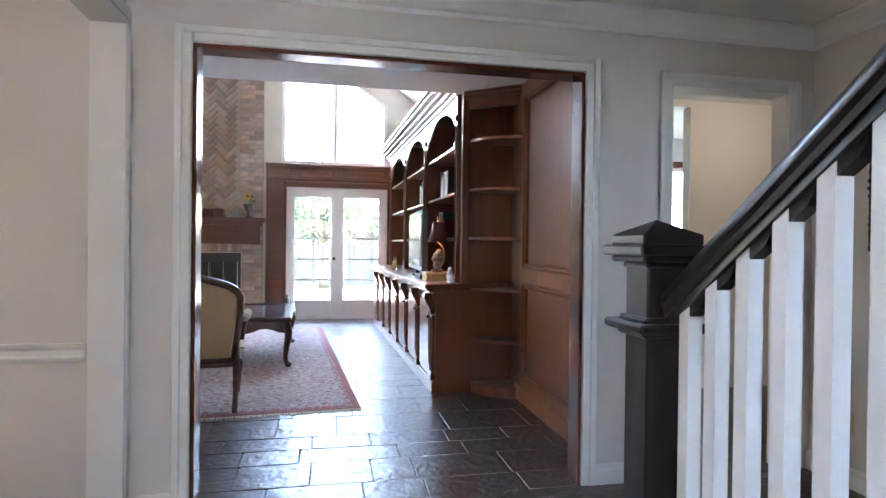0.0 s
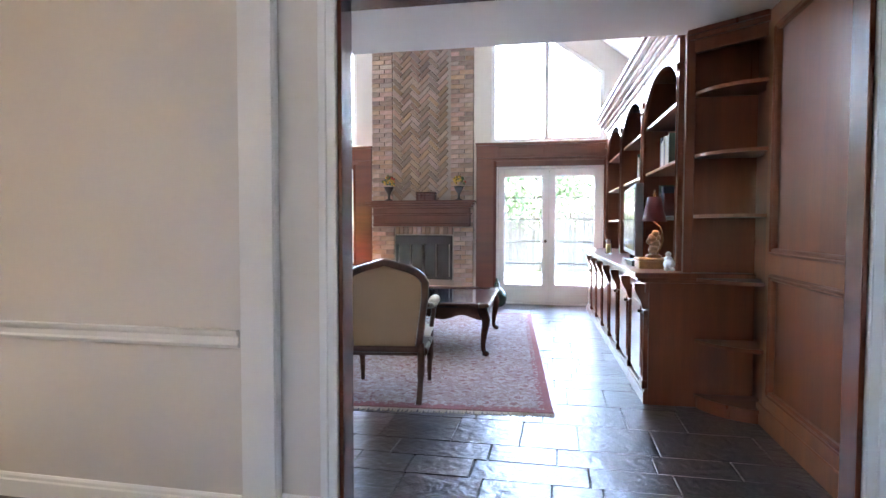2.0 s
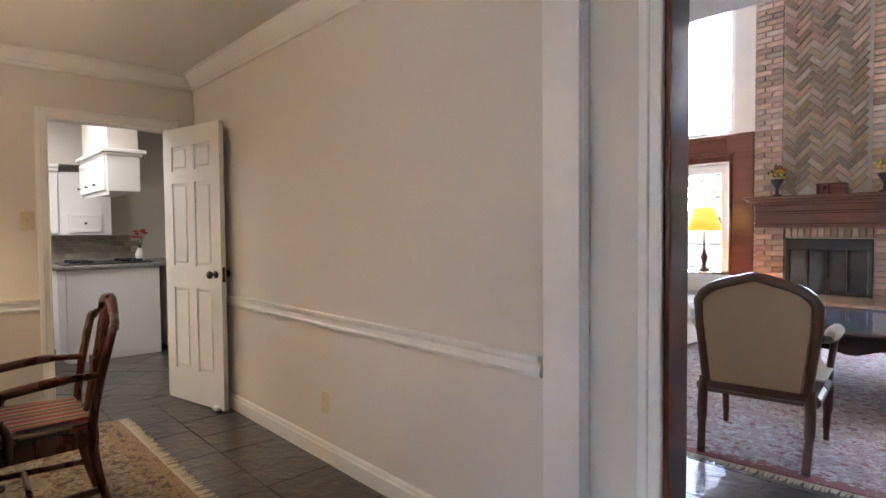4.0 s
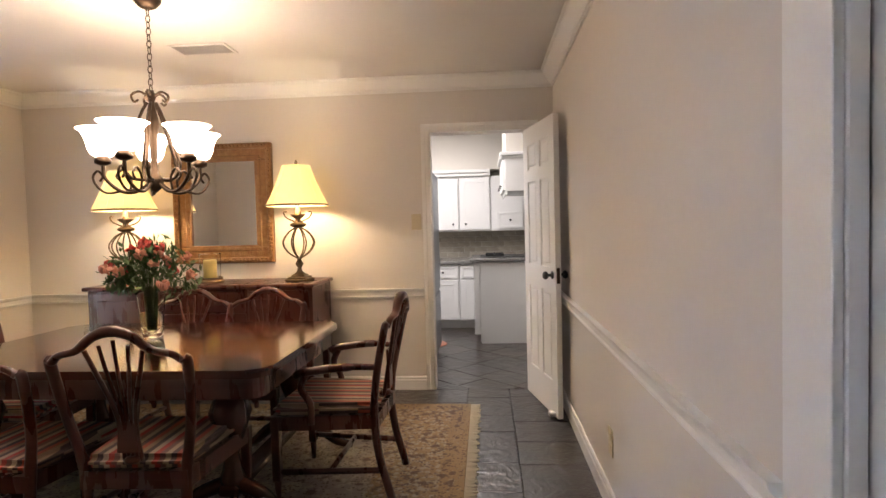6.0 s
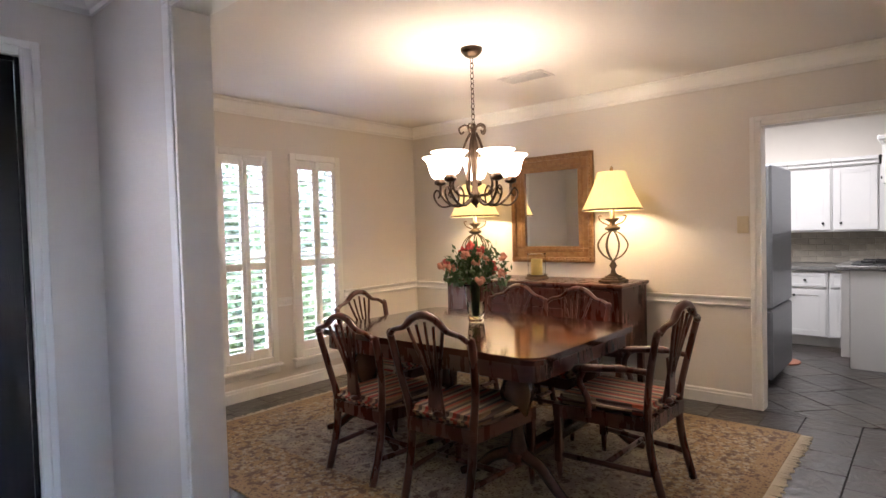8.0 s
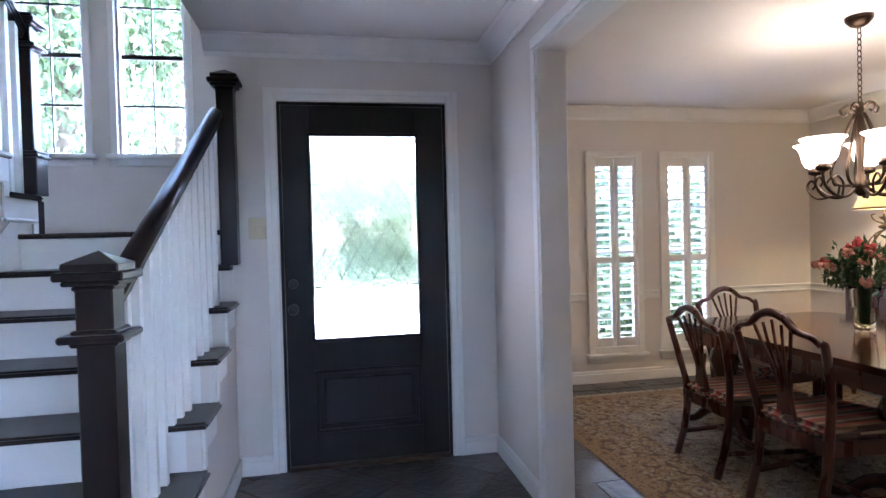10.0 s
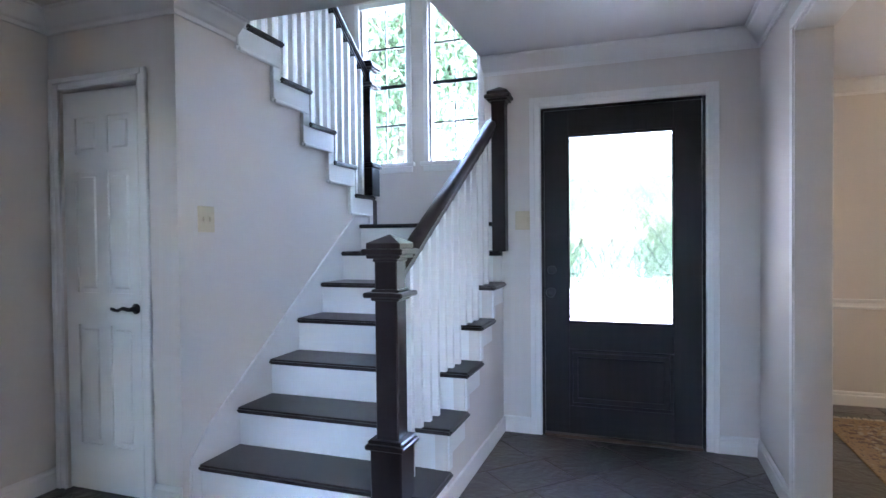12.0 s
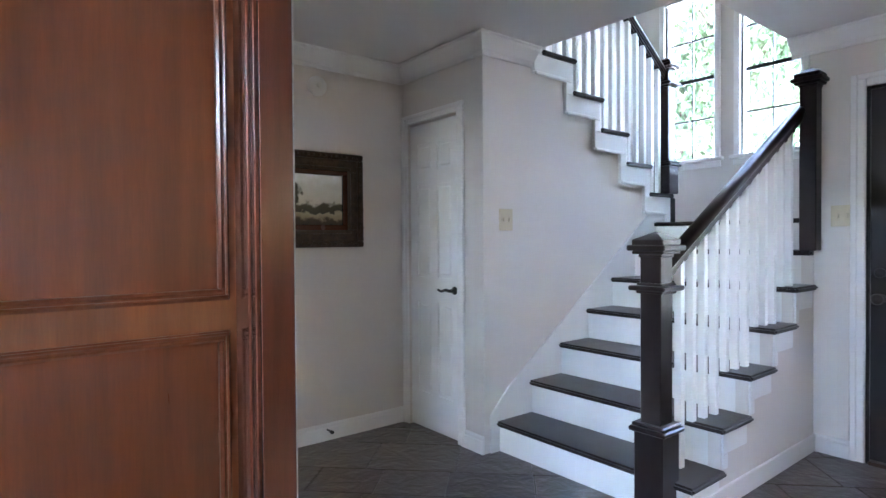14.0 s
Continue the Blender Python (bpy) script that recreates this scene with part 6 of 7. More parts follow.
for k in range(5):
    a = 2 * math.pi * k / 5 + .3
    c, s = math.cos(a), math.sin(a)
    tube(bm, curve([(.012 * c, .012 * s, -.47), (.05 * c, .05 * s, -.45), (.085 * c, .085 * s, -.47), (.075 * c, .075 * s, -.50), (.055 * c, .055 * s, -.49)], 4), .006, 6)
    tube(bm, curve([(.02 * c, .02 * s, -.50), (.05 * c, .05 * s, -.56), (.10 * c, .10 * s, -.70), (.13 * c, .13 * s, -.80), (.10 * c, .10 * s, -.86), (.04 * c, .04 * s, -.87)], 5), .008, 6)
part("scroll", bm, BRONZE, cl)
for k in range(5):
    a = 2 * math.pi * k / 5 + 1.24
    c, s = .70 * math.cos(a), .70 * math.sin(a)
    arm = curve([(.03 * c, .03 * s, -.88), (.12 * c, .12 * s, -.925), (.22 * c, .22 * s, -.92), (.31 * c, .31 * s, -.86), (.32 * c, .32 * s, -.79)], 6)
    bm = tube(bmesh.new(), arm, .0085, 8)
    tube(bm, curve([(.20 * c, .20 * s, -.92), (.30 * c, .30 * s, -.93), (.36 * c, .36 * s, -.90), (.385 * c, .385 * s, -.855), (.355 * c, .355 * s, -.825), (.325 * c, .325 * s, -.85), (.345 * c, .345 * s, -.875)], 5), .006, 6)
    tube(bm, curve([(.16 * c, .16 * s, -.925), (.15 * c, .15 * s, -.86), (.20 * c, .20 * s, -.82), (.24 * c, .24 * s, -.85), (.215 * c, .215 * s, -.875)], 5), .006, 6)
    ar = part("arm", bm, BRONZE, cl)
    part("cup", turned([(.012, -.80), (.035, -.79), (.038, -.775), (.028, -.765), (.028, -.755)], (.32 * c, .32 * s, 0), 16), BRONZE, ar)
    sh = part("glass_bell", turned([(.032, -.758), (.050, -.748), (.064, -.72), (.072, -.68), (.088, -.645), (.108, -.628), (.105, -.627), (.084, -.642), (.068, -.68), (.060, -.72), (.046, -.745)], (.32 * c, .32 * s, 0), 24), BELL, ar, "lit frosted glass bell")
    lamp("chandelier_light", "POINT", (-2.02 + .32 * c, -2.16 + .32 * s, ZD - .57), CHAND_W, (1, .85, .66), .04)

vt = thing("ceiling_vent", (-2.80, -2.28, ZD), "white slatted ceiling vent", "vent")
part("frame", boxes((-.10, .10, -.18, -.16, -.008, 0), (-.10, .10, .16, .18, -.008, 0), (-.10, -.08, -.16, .16, -.008, 0), (.08, .10, -.16, .16, -.008, 0), bevel=.002), CEIL, vt)
part("backing", box(-.08, .08, -.16, .16, -.001, .0), BLACK, vt)
for k in range(8):
    bm = box(-.010, .010, -.16, .16, -.001, .001)
    bmesh.ops.transform(bm, matrix=pose(-.07 + k * .02, 0, -.006, 0, 35), verts=bm.verts[:])
    part("slat", bm, CEIL, vt)

# ---- kitchen beyond the doorway ----
def shaker(parent, x, y0, y1, z0, z1, knob_y=None, knob_z=None, name="door"):
    d = part(name, boxes((x, x + .018, y0, y1, z0, z1), bevel=.003), KITCHEN, parent)
    f = .06 if name == "door" else .03
    part("rail_and_stile", boxes((x + .018, x + .024, y0, y0 + f, z0, z1), (x + .018, x + .024, y1 - f, y1, z0, z1), (x + .018, x + .024, y0 + f, y1 - f, z0, z0 + f), (x + .018, x + .024, y0 + f, y1 - f, z1 - f, z1), bevel=.002), KITCHEN, d)
    if knob_y is not None:
        bm = turned([(.006, 0), (.006, .012), (.014, .018), (.011, .026), (0, .028)], seg=12)
        bmesh.ops.transform(bm, matrix=pose(x + .024, knob_y, knob_z, 0, 90), verts=bm.verts[:])
        part("knob", bm, BLACK, d, "dark round knob")


for y0 in (-1.70, -1.30, -.90, -.50):
    c = thing("base_cabinet", (-6.93, y0, 0), "white kitchen base cabinet with a drawer", "cabinet", "kitchen base cabinets")
    part("body", boxes((0, .66, .002, .398, .10, .80), (0, .58, .002, .398, 0, .10)), KITCHEN, c)
    shaker(c, .662, .02, .38, .12, .60, .32 if y0 != -1.30 else .10, .54)
    shaker(c, .662, .02, .38, .63, .77, .20, .70, "drawer")
    if y0 > -.6:
        continue
    u = thing("wall_cabinet", (-6.93, y0, 0), "white kitchen wall cabinet", "cabinet", "kitchen wall cabinets")
    part("body", box(0, .33, .002, .398, 1.19, 1.88), KITCHEN, u)
    shaker(u, .332, .015, .385, 1.21, 1.86, .32 if y0 == -1.30 else .08, 1.28)
    part("cornice", boxes((0, .38, 0, .40, 1.88, 1.92), (0, .41, 0, .40, 1.92, 1.96), bevel=.006), KITCHEN, u)
structure("kitchen_soffit", box(-6.95, -6.58, -2.2, .10, 1.962, 2.45), STUCCO, "white soffit above the wall cabinets", "wall")
tagged(part("kitchen_worktop", box(-6.95, -6.22, -1.72, .5, .803, .838, bevel=.006), GRANITE), "speckled granite worktop on the base cabinets", "worktop")
bs = tagged(new("backsplash"), "beige stone tile backsplash", "backsplash", kind="structure")
me = None
for k in range(13):
    for j in range(5):
        if me is None:
            b = part("tile", box(-.006, .006, -.0745, .0745, -.0325, .0325, bevel=.002), SPLASH, bs)
            me = b.data
        else:
            b = new("tile", me)
            b.parent = bs
        b.location = (-6.943, -1.62 + k * .152 + (j % 2) * .076, .875 + j * .068)
rf = thing("refrigerator", (-4.80, -1.53, 0), "tall stainless steel refrigerator beside the doorway", "refrigerator", turn=90)
part("body", box(-.35, .42, -.42, .42, .02, 1.78, bevel=.012), STEEL, rf)
part("door", box(.425, .48, -.41, .41, .62, 1.77, bevel=.015), STEEL, rf)
part("drawer", box(.425, .48, -.41, .41, .05, .61, bevel=.015), STEEL, rf)
pn = thing("peninsula_cabinet", (-5.42, -.70, 0), "white kitchen peninsula with a plain end panel", "cabinet")
part("body", boxes((-.70, .0, .0, .86, .10, .87), (-.62, -.06, .05, .82, 0, .10), bevel=.004), KITCHEN, pn)
part("end_panel", box(.0, .012, .06, .86, .0, .87, bevel=.002), KITCHEN, pn)
part("corner_post", box(-.02, .02, -.01, .055, .10, .87, bevel=.004), KITCHEN, pn)
tagged(part("peninsula_worktop", box(-6.20, -5.37, -.745, .22, .875, .91, bevel=.006), GRANITE), "speckled granite worktop on the peninsula", "worktop")
hb = thing("cooktop", (-5.74, -.26, .91), "black gas cooktop on the peninsula", "cooktop")
part("plate", box(-.26, .26, -.38, .38, 0, .012, bevel=.004), BLACK, hb)
for x in (-.13, .13):
    for y in (-.22, .22):
        part("grate", boxes((x - .10, x + .10, y - .008, y + .008, .012, .036), (x - .008, x + .008, y - .10, y + .10, .012, .036), bevel=.003), BLACK, hb)
# wall cabinet that returns along the kitchen's far side, doors facing the cooking space
rc = thing("wall_cabinet", (-5.0, -.37, 0), "white kitchen wall cabinet with a stepped cornice", "cabinet", "kitchen wall cabinets")
part("body", box(-1.08, 0, 0, .27, 1.59, 1.91, bevel=.003), KITCHEN, rc)
part("cornice", boxes((-1.08, .02, -.02, .29, 1.91, 1.935), (-1.08, .05, -.05, .32, 1.935, 1.97), bevel=.006), KITCHEN, rc)
part("valance", box(-1.08, 0, 0, .02, 1.555, 1.59, bevel=.004), KITCHEN, rc)
for a in (-1.07, -.72, -.37):
    d = part("door", box(a, a + .34, -.018, -.001, 1.60, 1.90, bevel=.003), KITCHEN, rc)
    part("rail_and_stile", boxes((a, a + .05, -.024, -.018, 1.60, 1.90), (a + .29, a + .34, -.024, -.018, 1.60, 1.90), (a + .05, a + .29, -.024, -.018, 1.60, 1.65), (a + .05, a + .29, -.024, -.018, 1.85, 1.90), bevel=.002), KITCHEN, d)
    bm = turned([(.006, 0), (.006, .012), (.013, .018), (.010, .026), (0, .028)], seg=12)
    bmesh.ops.transform(bm, matrix=pose(a + .04, -.024, 1.66, 90), verts=bm.verts[:])
    part("knob", bm, BLACK, d, "dark round knob")
structure("peninsula_soffit", box(-6.07, -5.01, -.36, -.11, 1.972, 2.45), STUCCO, "white soffit that carries the hanging cabinet", "wall")
bc = thing("base_cabinet", (-5.40, .24, 0), "white kitchen base cabinet at the far wall", "cabinet", "kitchen base cabinets")
part("body", boxes((-.95, .0, .02, .54, .10, .87), (-.95, -.05, .06, .54, 0, .10), bevel=.003), KITCHEN, bc)
part("worktop", box(-.97, .04, -.01, .555, .875, .91, bevel=.005), GRANITE, bc, "speckled granite worktop")
kv = thing("flower_vase", (-5.85, .10, .91), "small white vase with red flowers on the kitchen worktop", "vase")
part("vase", turned([(.03, 0), (.045, .03), (.05, .07), (.03, .11), (.022, .13), (.028, .14), (.02, .138)], seg=16), WHITE, kv)
rnd = random.Random(14)
bm = bmesh.new()
for k in range(7):
    a, r, h = rnd.uniform(0, 6.28), rnd.uniform(.02, .08), rnd.uniform(.22, .34)
    tip = Vector((r * math.cos(a), r * math.sin(a), h))
    tube(bm, curve([(0, 0, .10), tip * .5 + Vector((0, 0, .06)), tip], 3), .003, 5)
    petals = bmesh.new()
    for j in range(6):
        b = 6.28 * j / 6
        bmesh.ops.create_icosphere(petals, subdivisions=1, radius=1, matrix=Matrix.LocRotScale(tip + Vector((.018 * math.cos(b), .018 * math.sin(b), .004 * (j % 2))), Euler((0, .5, b)), (.020, .014, .008)))
    part("blossom", petals, RED, kv)
part("stems", bm, GREEN, kv)
hc = thing("wall_cabinet", (-6.93, -.50, 0), "white end cabinet with a small spice drawer", "cabinet")
part("body", box(0, .33, .0, .50, 1.19, 1.88), KITCHEN, hc)
shaker(hc, .332, .08, .40, 1.22, 1.42, .24, 1.32, "drawer")
# unseen fixture and lamp, added to brighten the back hall and foyer wall
hl = thing("ceiling_light", (3.95, .90, 2.50), "unseen round frosted ceiling light added to brighten the back hall", "ceiling light")
part("base_plate", turned([(.17, -.02), (.17, 0), (0, 0)], seg=24), TRIM, hl)
part("glass_bowl", turned([(0, -.11), (.08, -.10), (.14, -.06), (.155, -.02), (.15, -.02), (.13, -.055), (.07, -.092), (0, -.10)], seg=24), SHADE, hl, "glowing frosted bowl of the added hall light")
lamp("back_hall_fill", "POINT", (3.95, .90, 2.33), .13, (1, .95, .87), .08)
om = thing("floor_mat", (-5.38, -1.12, 0), "small orange oval mat on the kitchen floor", "mat")
bm = turned([(.13, .001), (.14, .004), (.135, .012), (.12, .014)], seg=24)
bmesh.ops.transform(bm, matrix=Matrix.Diagonal((1, .8, 1, 1)), verts=bm.verts[:])
part("pad", bm, PEACH, om)
lamp("kitchen_light", "AREA", (-4.95, -1.45, 2.44), KITCHEN_W, (.88, .95, 1)).data.size = 1.6


# ---- outside ----
structure("ground", box(-150, 150, -150, 150, -.30, -.16), LAWN, "lawn round the house", "ground")
structure("patio", box(-9, 8, 6.86, 13.5, -.16, -.06), PATIO, "pale concrete patio behind the garden doors", "pavement")
structure("path", box(-.3, 2.6, -6.8, -3.1, -.16, -.02), PATIO, "pale concrete entry path", "pavement")
structure("driveway", box(-14, 14, -14, -6.8, -.16, -.10), PATIO, "pale concrete drive", "pavement")
fn = tagged(new("garden_fence"), "weathered grey board fence behind the garden", "fence")
me = None
for k in range(150):
    x = -11 + k * .15
    if me is None:
        b = part("board", box(-.07, .07, -.01, .01, 0, 1.85, bevel=.004), FENCE, fn)
        me = b.data
    else:
        b = new("board", me)
        b.parent = fn
    b.location = (x, 17 + .012 * (k % 2), -.16)
for z in (.3, 1.4):
    part("rail", box(-11.1, 11.5, 17.03, 17.07, z, z + .09), FENCE, fn)


def tree(x, y, h, r, seed, n=900, low=.35):
    rnd = random.Random(seed)
    t = thing("tree", (x, y, -.16), "leafy green garden tree", "tree", "garden trees")
    bm = tube(bmesh.new(), curve([(0, 0, 0), (.05, .03, h * .25), (-.04, .06, h * .55), (.05, 0, h * .85)], 4), [.16 - .010 * i for i in range(13)], 8)
    tips = []
    for k in range(9):
        a, z = rnd.uniform(0, 6.28), h * rnd.uniform(low, .75)
        e = Vector((r * .75 * math.cos(a), r * .75 * math.sin(a), z + h * rnd.uniform(.08, .25)))
        tube(bm, curve([(0, 0, z), (e.x * .4, e.y * .4, z + .1 * h), e], 3), [.05 - .006 * i for i in range(7)], 5)
        tips.append(e)
    part("trunk", bm, BARK, t)
    vs, fs = [], []
    for i in range(n):
        c = rnd.choice(tips) + Vector((rnd.gauss(0, r * .32), rnd.gauss(0, r * .32), rnd.gauss(0, h * .10)))
        m = Matrix.LocRotScale(c, Euler((rnd.uniform(0, 6), rnd.uniform(0, 6), rnd.uniform(0, 6))), (rnd.uniform(.05, .12),) * 3)
        b = len(vs)
        vs += [m @ Vector(p) for p in ((-1, 0, 0), (-.2, -.5, .1), (1, 0, 0), (-.2, .5, .1))]
        fs.append((b, b + 1, b + 2, b + 3))
    mesh = bpy.data.meshes.new("crown")
    mesh.from_pydata(vs, [], fs)
    mesh.materials.append(LEAF)
    c = new("crown", mesh)
    c.parent = t


for i, (x, y, h, r) in enumerate(((.45, 15.6, 3.6, 1.1), (3.0, 15.6, 4.8, 1.8), (-3.2, 15.0, 4.2, 1.8), (4.9, -9.8, 7.0, 1.9), (6.1, -10.4, 6.3, 1.5), (-5.5, 15.8, 5, 2), (1.2, -17, 4.4, 2.0), (-2.4, -18, 4.6, 2.2), (4.2, -14, 7.5, 2.6), (-6, -16, 4.5, 2.2), (.2, -22, 5, 2.8), (8.5, -17, 8, 3))):
    tree(x, y, h, r, 40 + i, 3200 if h < 5 else 6500)


def bush(name, x, y, w, d, h, seed, n, label, group, size=(.03, .075)):
    """Twigs and loose leaves that fill an uneven mound."""
    rnd = random.Random(seed)
    t = thing(name, (x, y, -.16), label, "shrub", group)
    bm = bmesh.new()
    mounds = []
    for k in range(max(5, int(w * 3))):
        c = Vector((rnd.uniform(-w / 2, w / 2), rnd.uniform(-d / 3, d / 3), h * rnd.uniform(.45, .85)))
        tube(bm, curve([(c.x * .8, c.y * .5, 0), (c.x * .9, c.y, c.z * .5), c], 3), [.025 - .003 * i for i in range(7)], 5)
        mounds += [c, Vector((c.x, c.y, c.z * .55)), Vector((c.x + rnd.uniform(-.2, .2), c.y, c.z * .25))]
    part("twigs", bm, BARK, t)
    vs, fs = [], []
    for i in range(n):
        c = rnd.choice(mounds) + Vector((rnd.gauss(0, .20), rnd.gauss(0, d * .22), rnd.gauss(0, h * .10)))
        c.z = max(.03, c.z)
        m = Matrix.LocRotScale(c, Euler((rnd.uniform(0, 6), rnd.uniform(0, 6), rnd.uniform(0, 6))), (rnd.uniform(*size),) * 3)
        b = len(vs)
        vs += [m @ Vector(p) for p in ((-1, 0, 0), (-.2, -.5, .1), (1, 0, 0), (-.2, .5, .1))]
        fs.append((b, b + 1, b + 2, b + 3))
    mesh = bpy.data.meshes.new("foliage")
    mesh.from_pydata(vs, [], fs)
    mesh.materials.append(LEAF)
    new("foliage", mesh).parent = t


for i, (x, w, h) in enumerate(((-4.2, 1.5, 1.1), (-2.9, 1.4, 1.35), (-1.6, 1.5, 1.2), (-.9, 1.0, .95))):
    bush("shrub", x, -5.9 - .3 * (i % 2), w, .8, h, 300 + i, 4200, "leafy shrub outside the dining room windows", "shrubs by the house")
for i, (x, w, h) in enumerate(((-8.6, 2.0, 3.5), (-6.9, 2.1, 3.2), (-5.2, 2.0, 3.6), (-3.4, 2.0, 3.1), (-1.9, 1.6, 2.7))):
    bush("shrub", x, -8.4 - .5 * (i % 2), w, 1.0, h, 310 + i, 5200, "tall leafy shrub along the front of the house", "shrubs by the house", (.05, .10))
for i, (x, y, w, h) in enumerate(((-1.2, -19.0, 4.0, 5.2), (2.2, -18.4, 3.8, 5.8), (5.6, -18.8, 4.0, 5.0))):
    bush("shrub", x, y, w, 1.0, h, 320 + i, 9000, "tall leafy shrub across the drive", "shrubs by the drive", (.07, .15))
for i in range(4):
    bush("shrub", -5.6 + i * 2.9, 18.2, 2.2, .8, 2.7 + .5 * ((i * 7) % 3) / 2, 340 + i, 2200, "leafy shrub along the garden fence", "shrubs by the fence", (.05, .11))

# ---- slate floor tiles ----
def slate_rows(x0, x1, y0, y1, seed, rows=(.22, .31, .40), widths=(.22, .40, .58), angle=0, clip=None):
    """Rows of slate of mixed length: a list of (centre x, centre y, w, d)."""
    rnd = random.Random(seed)
    out, y = [], y0
    while y < y1 - .02:
        d = min(rnd.choice(rows), y1 - y)
        if y1 - y - d < .1:
            d = y1 - y
        x = x0 - rnd.uniform(0, .3)
        while x < x1:
            w = rnd.uniform(widths[0], widths[2])
            a, b = max(x, x0), min(x + w, x1)
            if b - a > .05:
                out.append(((a + b) / 2, y + d / 2, b - a, d))
            x += w
        y += d
    return out


def tile_mesh(bm, pts, rnd):
    """One cleft slate from its outline."""
    cx, cy = sum(p[0] for p in pts) / len(pts), sum(p[1] for p in pts) / len(pts)

    def inset(d):
        out = []
        for p, q in pts:
            u, v = p - cx, q - cy
            n = math.hypot(u, v)
            k = max(.2, 1 - d * 1.4 / n)
            out.append((cx + u * k, cy + v * k))
        return out
    base = [(p + rnd.uniform(-.0025, .0025), q + rnd.uniform(-.0025, .0025)) for p, q in inset(.0022)]
    top = [(cx + (p - cx) * .985, cy + (q - cy) * .985) for p, q in base]
    h = [rnd.uniform(-.0018, .0018) for _ in pts]
    lo = [bm.verts.new((p, q, -.009)) for p, q in base]
    mi = [bm.verts.new((p, q, -.004 + h[i])) for i, (p, q) in enumerate(base)]
    hi = [bm.verts.new((p, q, h[i] * .8)) for i, (p, q) in enumerate(top)]
    n = len(pts)
    for a, b in ((lo, mi), (mi, hi)):
        for i in range(n):
            bm.faces.new((a[i], a[(i + 1) % n], b[(i + 1) % n], b[i]))
    bm.faces.new(hi)


def rect(cx, cy, w, d, angle=0):
    c, s = math.cos(angle), math.sin(angle)
    return [(cx + c * u - s * v, cy + s * u + c * v) for u, v in ((-w / 2, -d / 2), (w / 2, -d / 2), (w / 2, d / 2), (-w / 2, d / 2))]


def clipped(pts, x0, x1, y0, y1):
    for axis, lim, sign in ((0, x0, 1), (0, x1, -1), (1, y0, 1), (1, y1, -1)):
        out = []
        for i, p in enumerate(pts):
            q = pts[i - 1]
            a, b = sign * (p[axis] - lim), sign * (q[axis] - lim)
            if (a >= 0) != (b >= 0):
                t = b / (b - a)
                out.append((q[0] + (p[0] - q[0]) * t, q[1] + (p[1] - q[1]) * t))
            if a >= 0:
                out.append(p)
        pts = out
        if len(pts) < 3:
            return None
    area = abs(sum(pts[i - 1][0] * pts[i][1] - pts[i][0] * pts[i - 1][1] for i in range(len(pts)))) / 2
    return pts if area > .003 else None


floor_parent = tagged(new("slate_floor"), "blue-grey slate tile floor with uneven cleft pieces", "floor", kind="structure")
rnd = random.Random(77)
near, far = [], []
for t in slate_rows(-4.3, 2.2, .0, 6.66, 1):
    (near if -.9 < t[0] < 2.2 and t[1] < 4.6 else far).append(rect(*t))
for t in slate_rows(-3.72, -.393, -4.27, -.06, 2):
    (near if t[0] < -2.9 and t[1] > -1.3 else far).append(rect(*t))
for t in slate_rows(-5, 5, -5, 5, 3, rows=(.30, .40), widths=(.30, .4, .50)):
    p = rect(*t)
    c = math.sqrt(.5)
    p = clipped([(-5.7 + c * (u - v), -1 + c * (u + v)) for u, v in p], -6.95, -3.72, -2.6, .8)
    if p:
        far.append(p)
for t in slate_rows(2.2, 3.36, .0, 1.7, 6):
    far.append(rect(*t))
for t in slate_rows(-4, 4, -4, 4, 5, rows=(.30, .40), widths=(.30, .40, .50)):
    c = math.sqrt(.5)
    p = clipped([(1.4 + c * (u - v), -1.5 + c * (u + v)) for u, v in rect(*t)], -.393, 3.24, -2.96, 0)
    if p:
        near.append(p)
near.sort(key=lambda p: (p[0][0] - .9) ** 2 + (p[0][1] - .6) ** 2)
far += near[300:]
for p in near[:300]:
    x, y = p[0]
    bm = bmesh.new()
    tile_mesh(bm, [(u - x, v - y) for u, v in p], rnd)
    o = part("slate_tile", bm, SLATE, floor_parent)
    o.location = (x, y, 0)
bm = bmesh.new()
for p in far:
    tile_mesh(bm, p, rnd)
tagged(part("slate_tiles_beyond", bm, SLATE, floor_parent), kind="stuff")

# ---- bricks of the fireplace ----
def brick_mesh(w, h, d=.02):
    return box(-w / 2, w / 2, -d, .012, -h / 2, h / 2, bevel=.004)


shared = {}


def brick(w, h, x, z, angle, mat, y, store):
    key = (round(w, 3), round(h, 3), mat.name)
    if z > 4.6:
        return
    if key not in shared:
        o = part("brick", brick_mesh(w, h), mat, fp)
        shared[key] = o.data
    else:
        o = new("brick", shared[key])
        o.parent = fp
    o.location = (x, y, z)
    o.rotation_euler = (0, angle, 0)


rnd = random.Random(5)
BH, BL, J = .060, .195, .011


def lay(w, h, x, z, angle, mat, back=0):
    y = BYF + back + rnd.uniform(-.003, .003)
    brick(w, h, x, z, angle, mat, y, None)


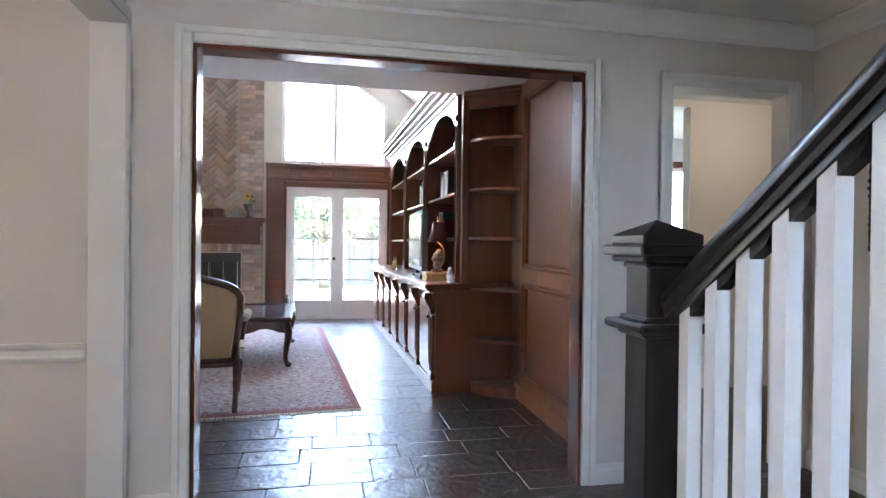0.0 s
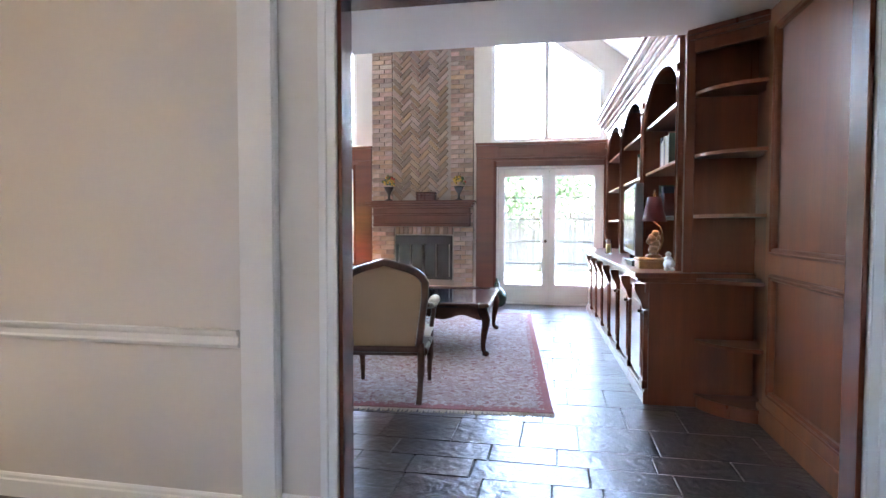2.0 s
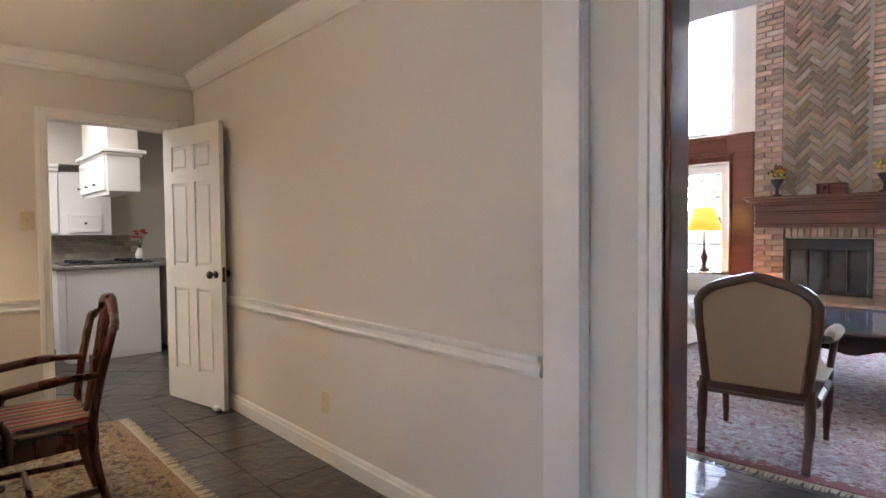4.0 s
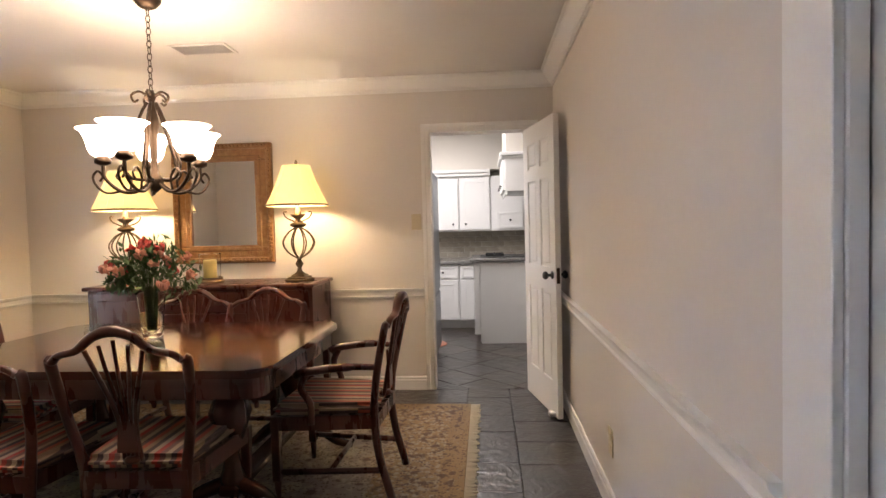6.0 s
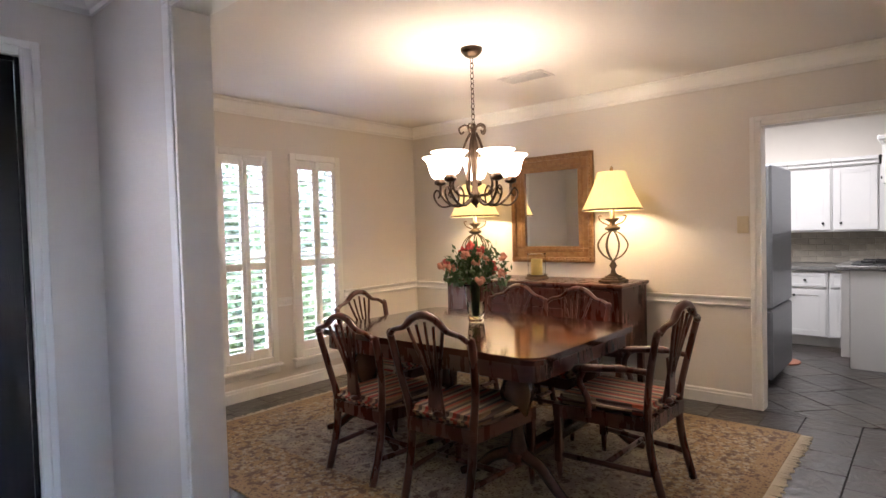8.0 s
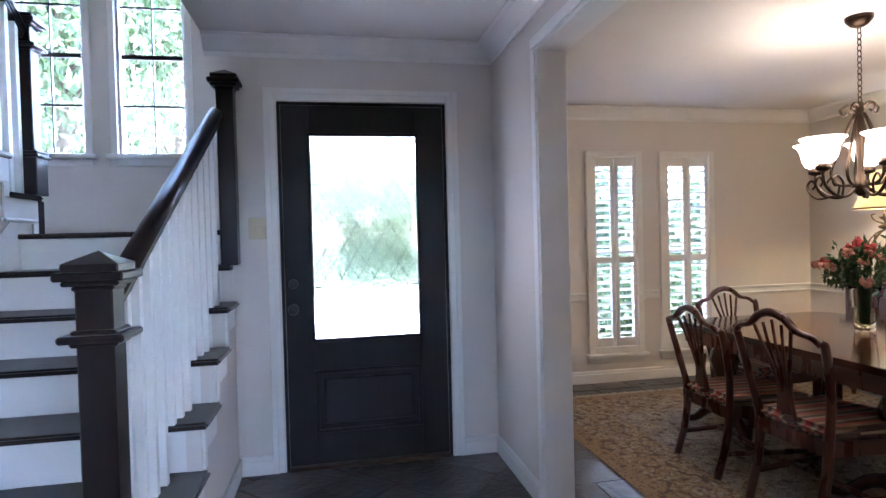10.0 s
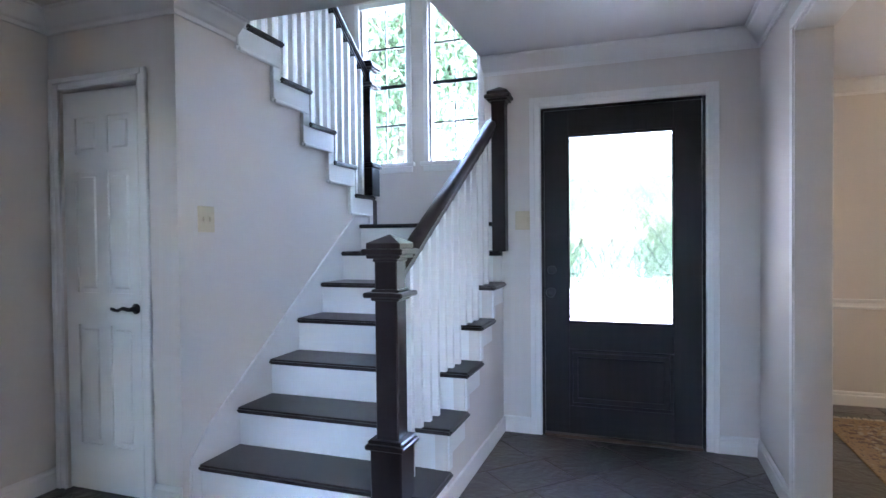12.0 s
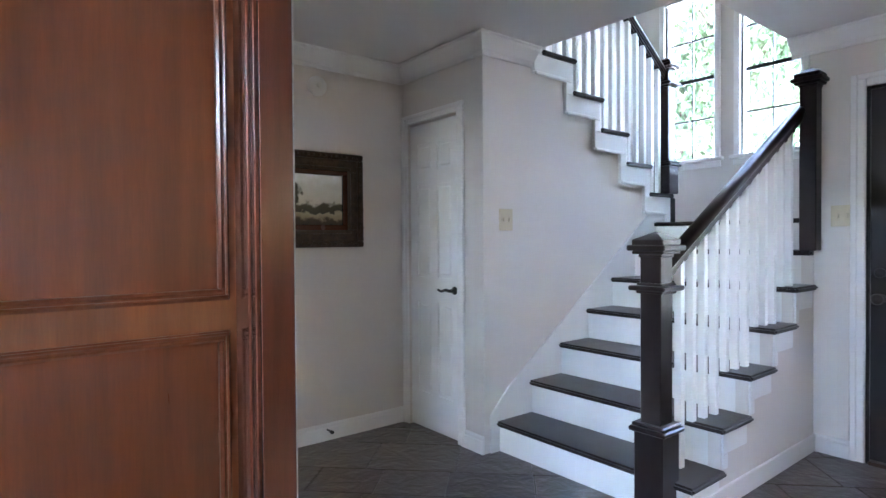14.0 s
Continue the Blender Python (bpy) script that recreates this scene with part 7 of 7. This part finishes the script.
z, k = .30, 0
while z < 4.3:
    for x0, x1 in ((BXL, -1.50), (-.57, BXR)):
        if z < 1.20:
            x0, x1 = (BXL, -1.47) if x0 == BXL else (-.52, BXR)
        W = x1 - x0
        if k % 2:
            lay(W * .62 - J, BH, x0 + W * .31, z, 0, BRICK), lay(W * .38 - J, BH, x0 + W * .81, z, 0, BRICK)
        else:
            lay(W * .38 - J, BH, x0 + W * .19, z, 0, BRICK), lay(W * .62 - J, BH, x0 + W * .69, z, 0, BRICK)
    z += BH + J
    k += 1
# soldier course over the firebox
x = -1.45
while x < -.54:
    lay(BH, .115, x + BH / 2, 1.137, 0, BRICK)
    x += BH + J
# herringbone between the columns, above the mantel
L, S = BL + J, (BL + J) / 3
c45 = math.sqrt(.5)
cx, cz = -1.035, 2.9
for i in range(-30, 31):
    for j in range(-12, 13):
        for vert in (0, 1):
            u = i * S + j * L
            v = i * S - j * (L)
            if vert:
                pu, pv, ang = u - S / 2, v + L / 2, math.pi / 2
            else:
                pu, pv, ang = u + L / 2, v + S / 2, 0
            x, zz = cx + (pu - pv) * c45, cz + (pu + pv) * c45
            if -1.49 - .02 < x < -.58 + .02 and 1.66 < zz < 4.25:
                lay(BL, BH, x, zz, -math.pi / 4 - ang, HERRING, .010)
# hearth
for kx in range(9):
    for row, (y0, zc) in enumerate(((6.12, .06), (6.12, .135), (6.12, .205))):
        bm = box(-.095, .095, -.012, .01, -.031, .031, bevel=.004)
        o = part("brick", bm, BRICK, fp) if (kx, row) == (0, 0) else new("brick", hearth_mesh)
        hearth_mesh = o.data
        o.parent = fp
        o.location = (-1.84 + kx * .2 + (.1 if row % 2 else 0) * (1 if kx < 8 else .5), y0, zc)
for kx in range(17):
    for ky in range(3):
        bm = box(-.05, .05, -.078, .078, -.03, .012, bevel=.004)
        o = part("brick", bm, BRICK, fp) if (kx, ky) == (0, 0) else new("brick", top_mesh)
        top_mesh = o.data
        o.parent = fp
        o.location = (-1.885 + kx * .1065, 6.19 + ky * .165, .262)
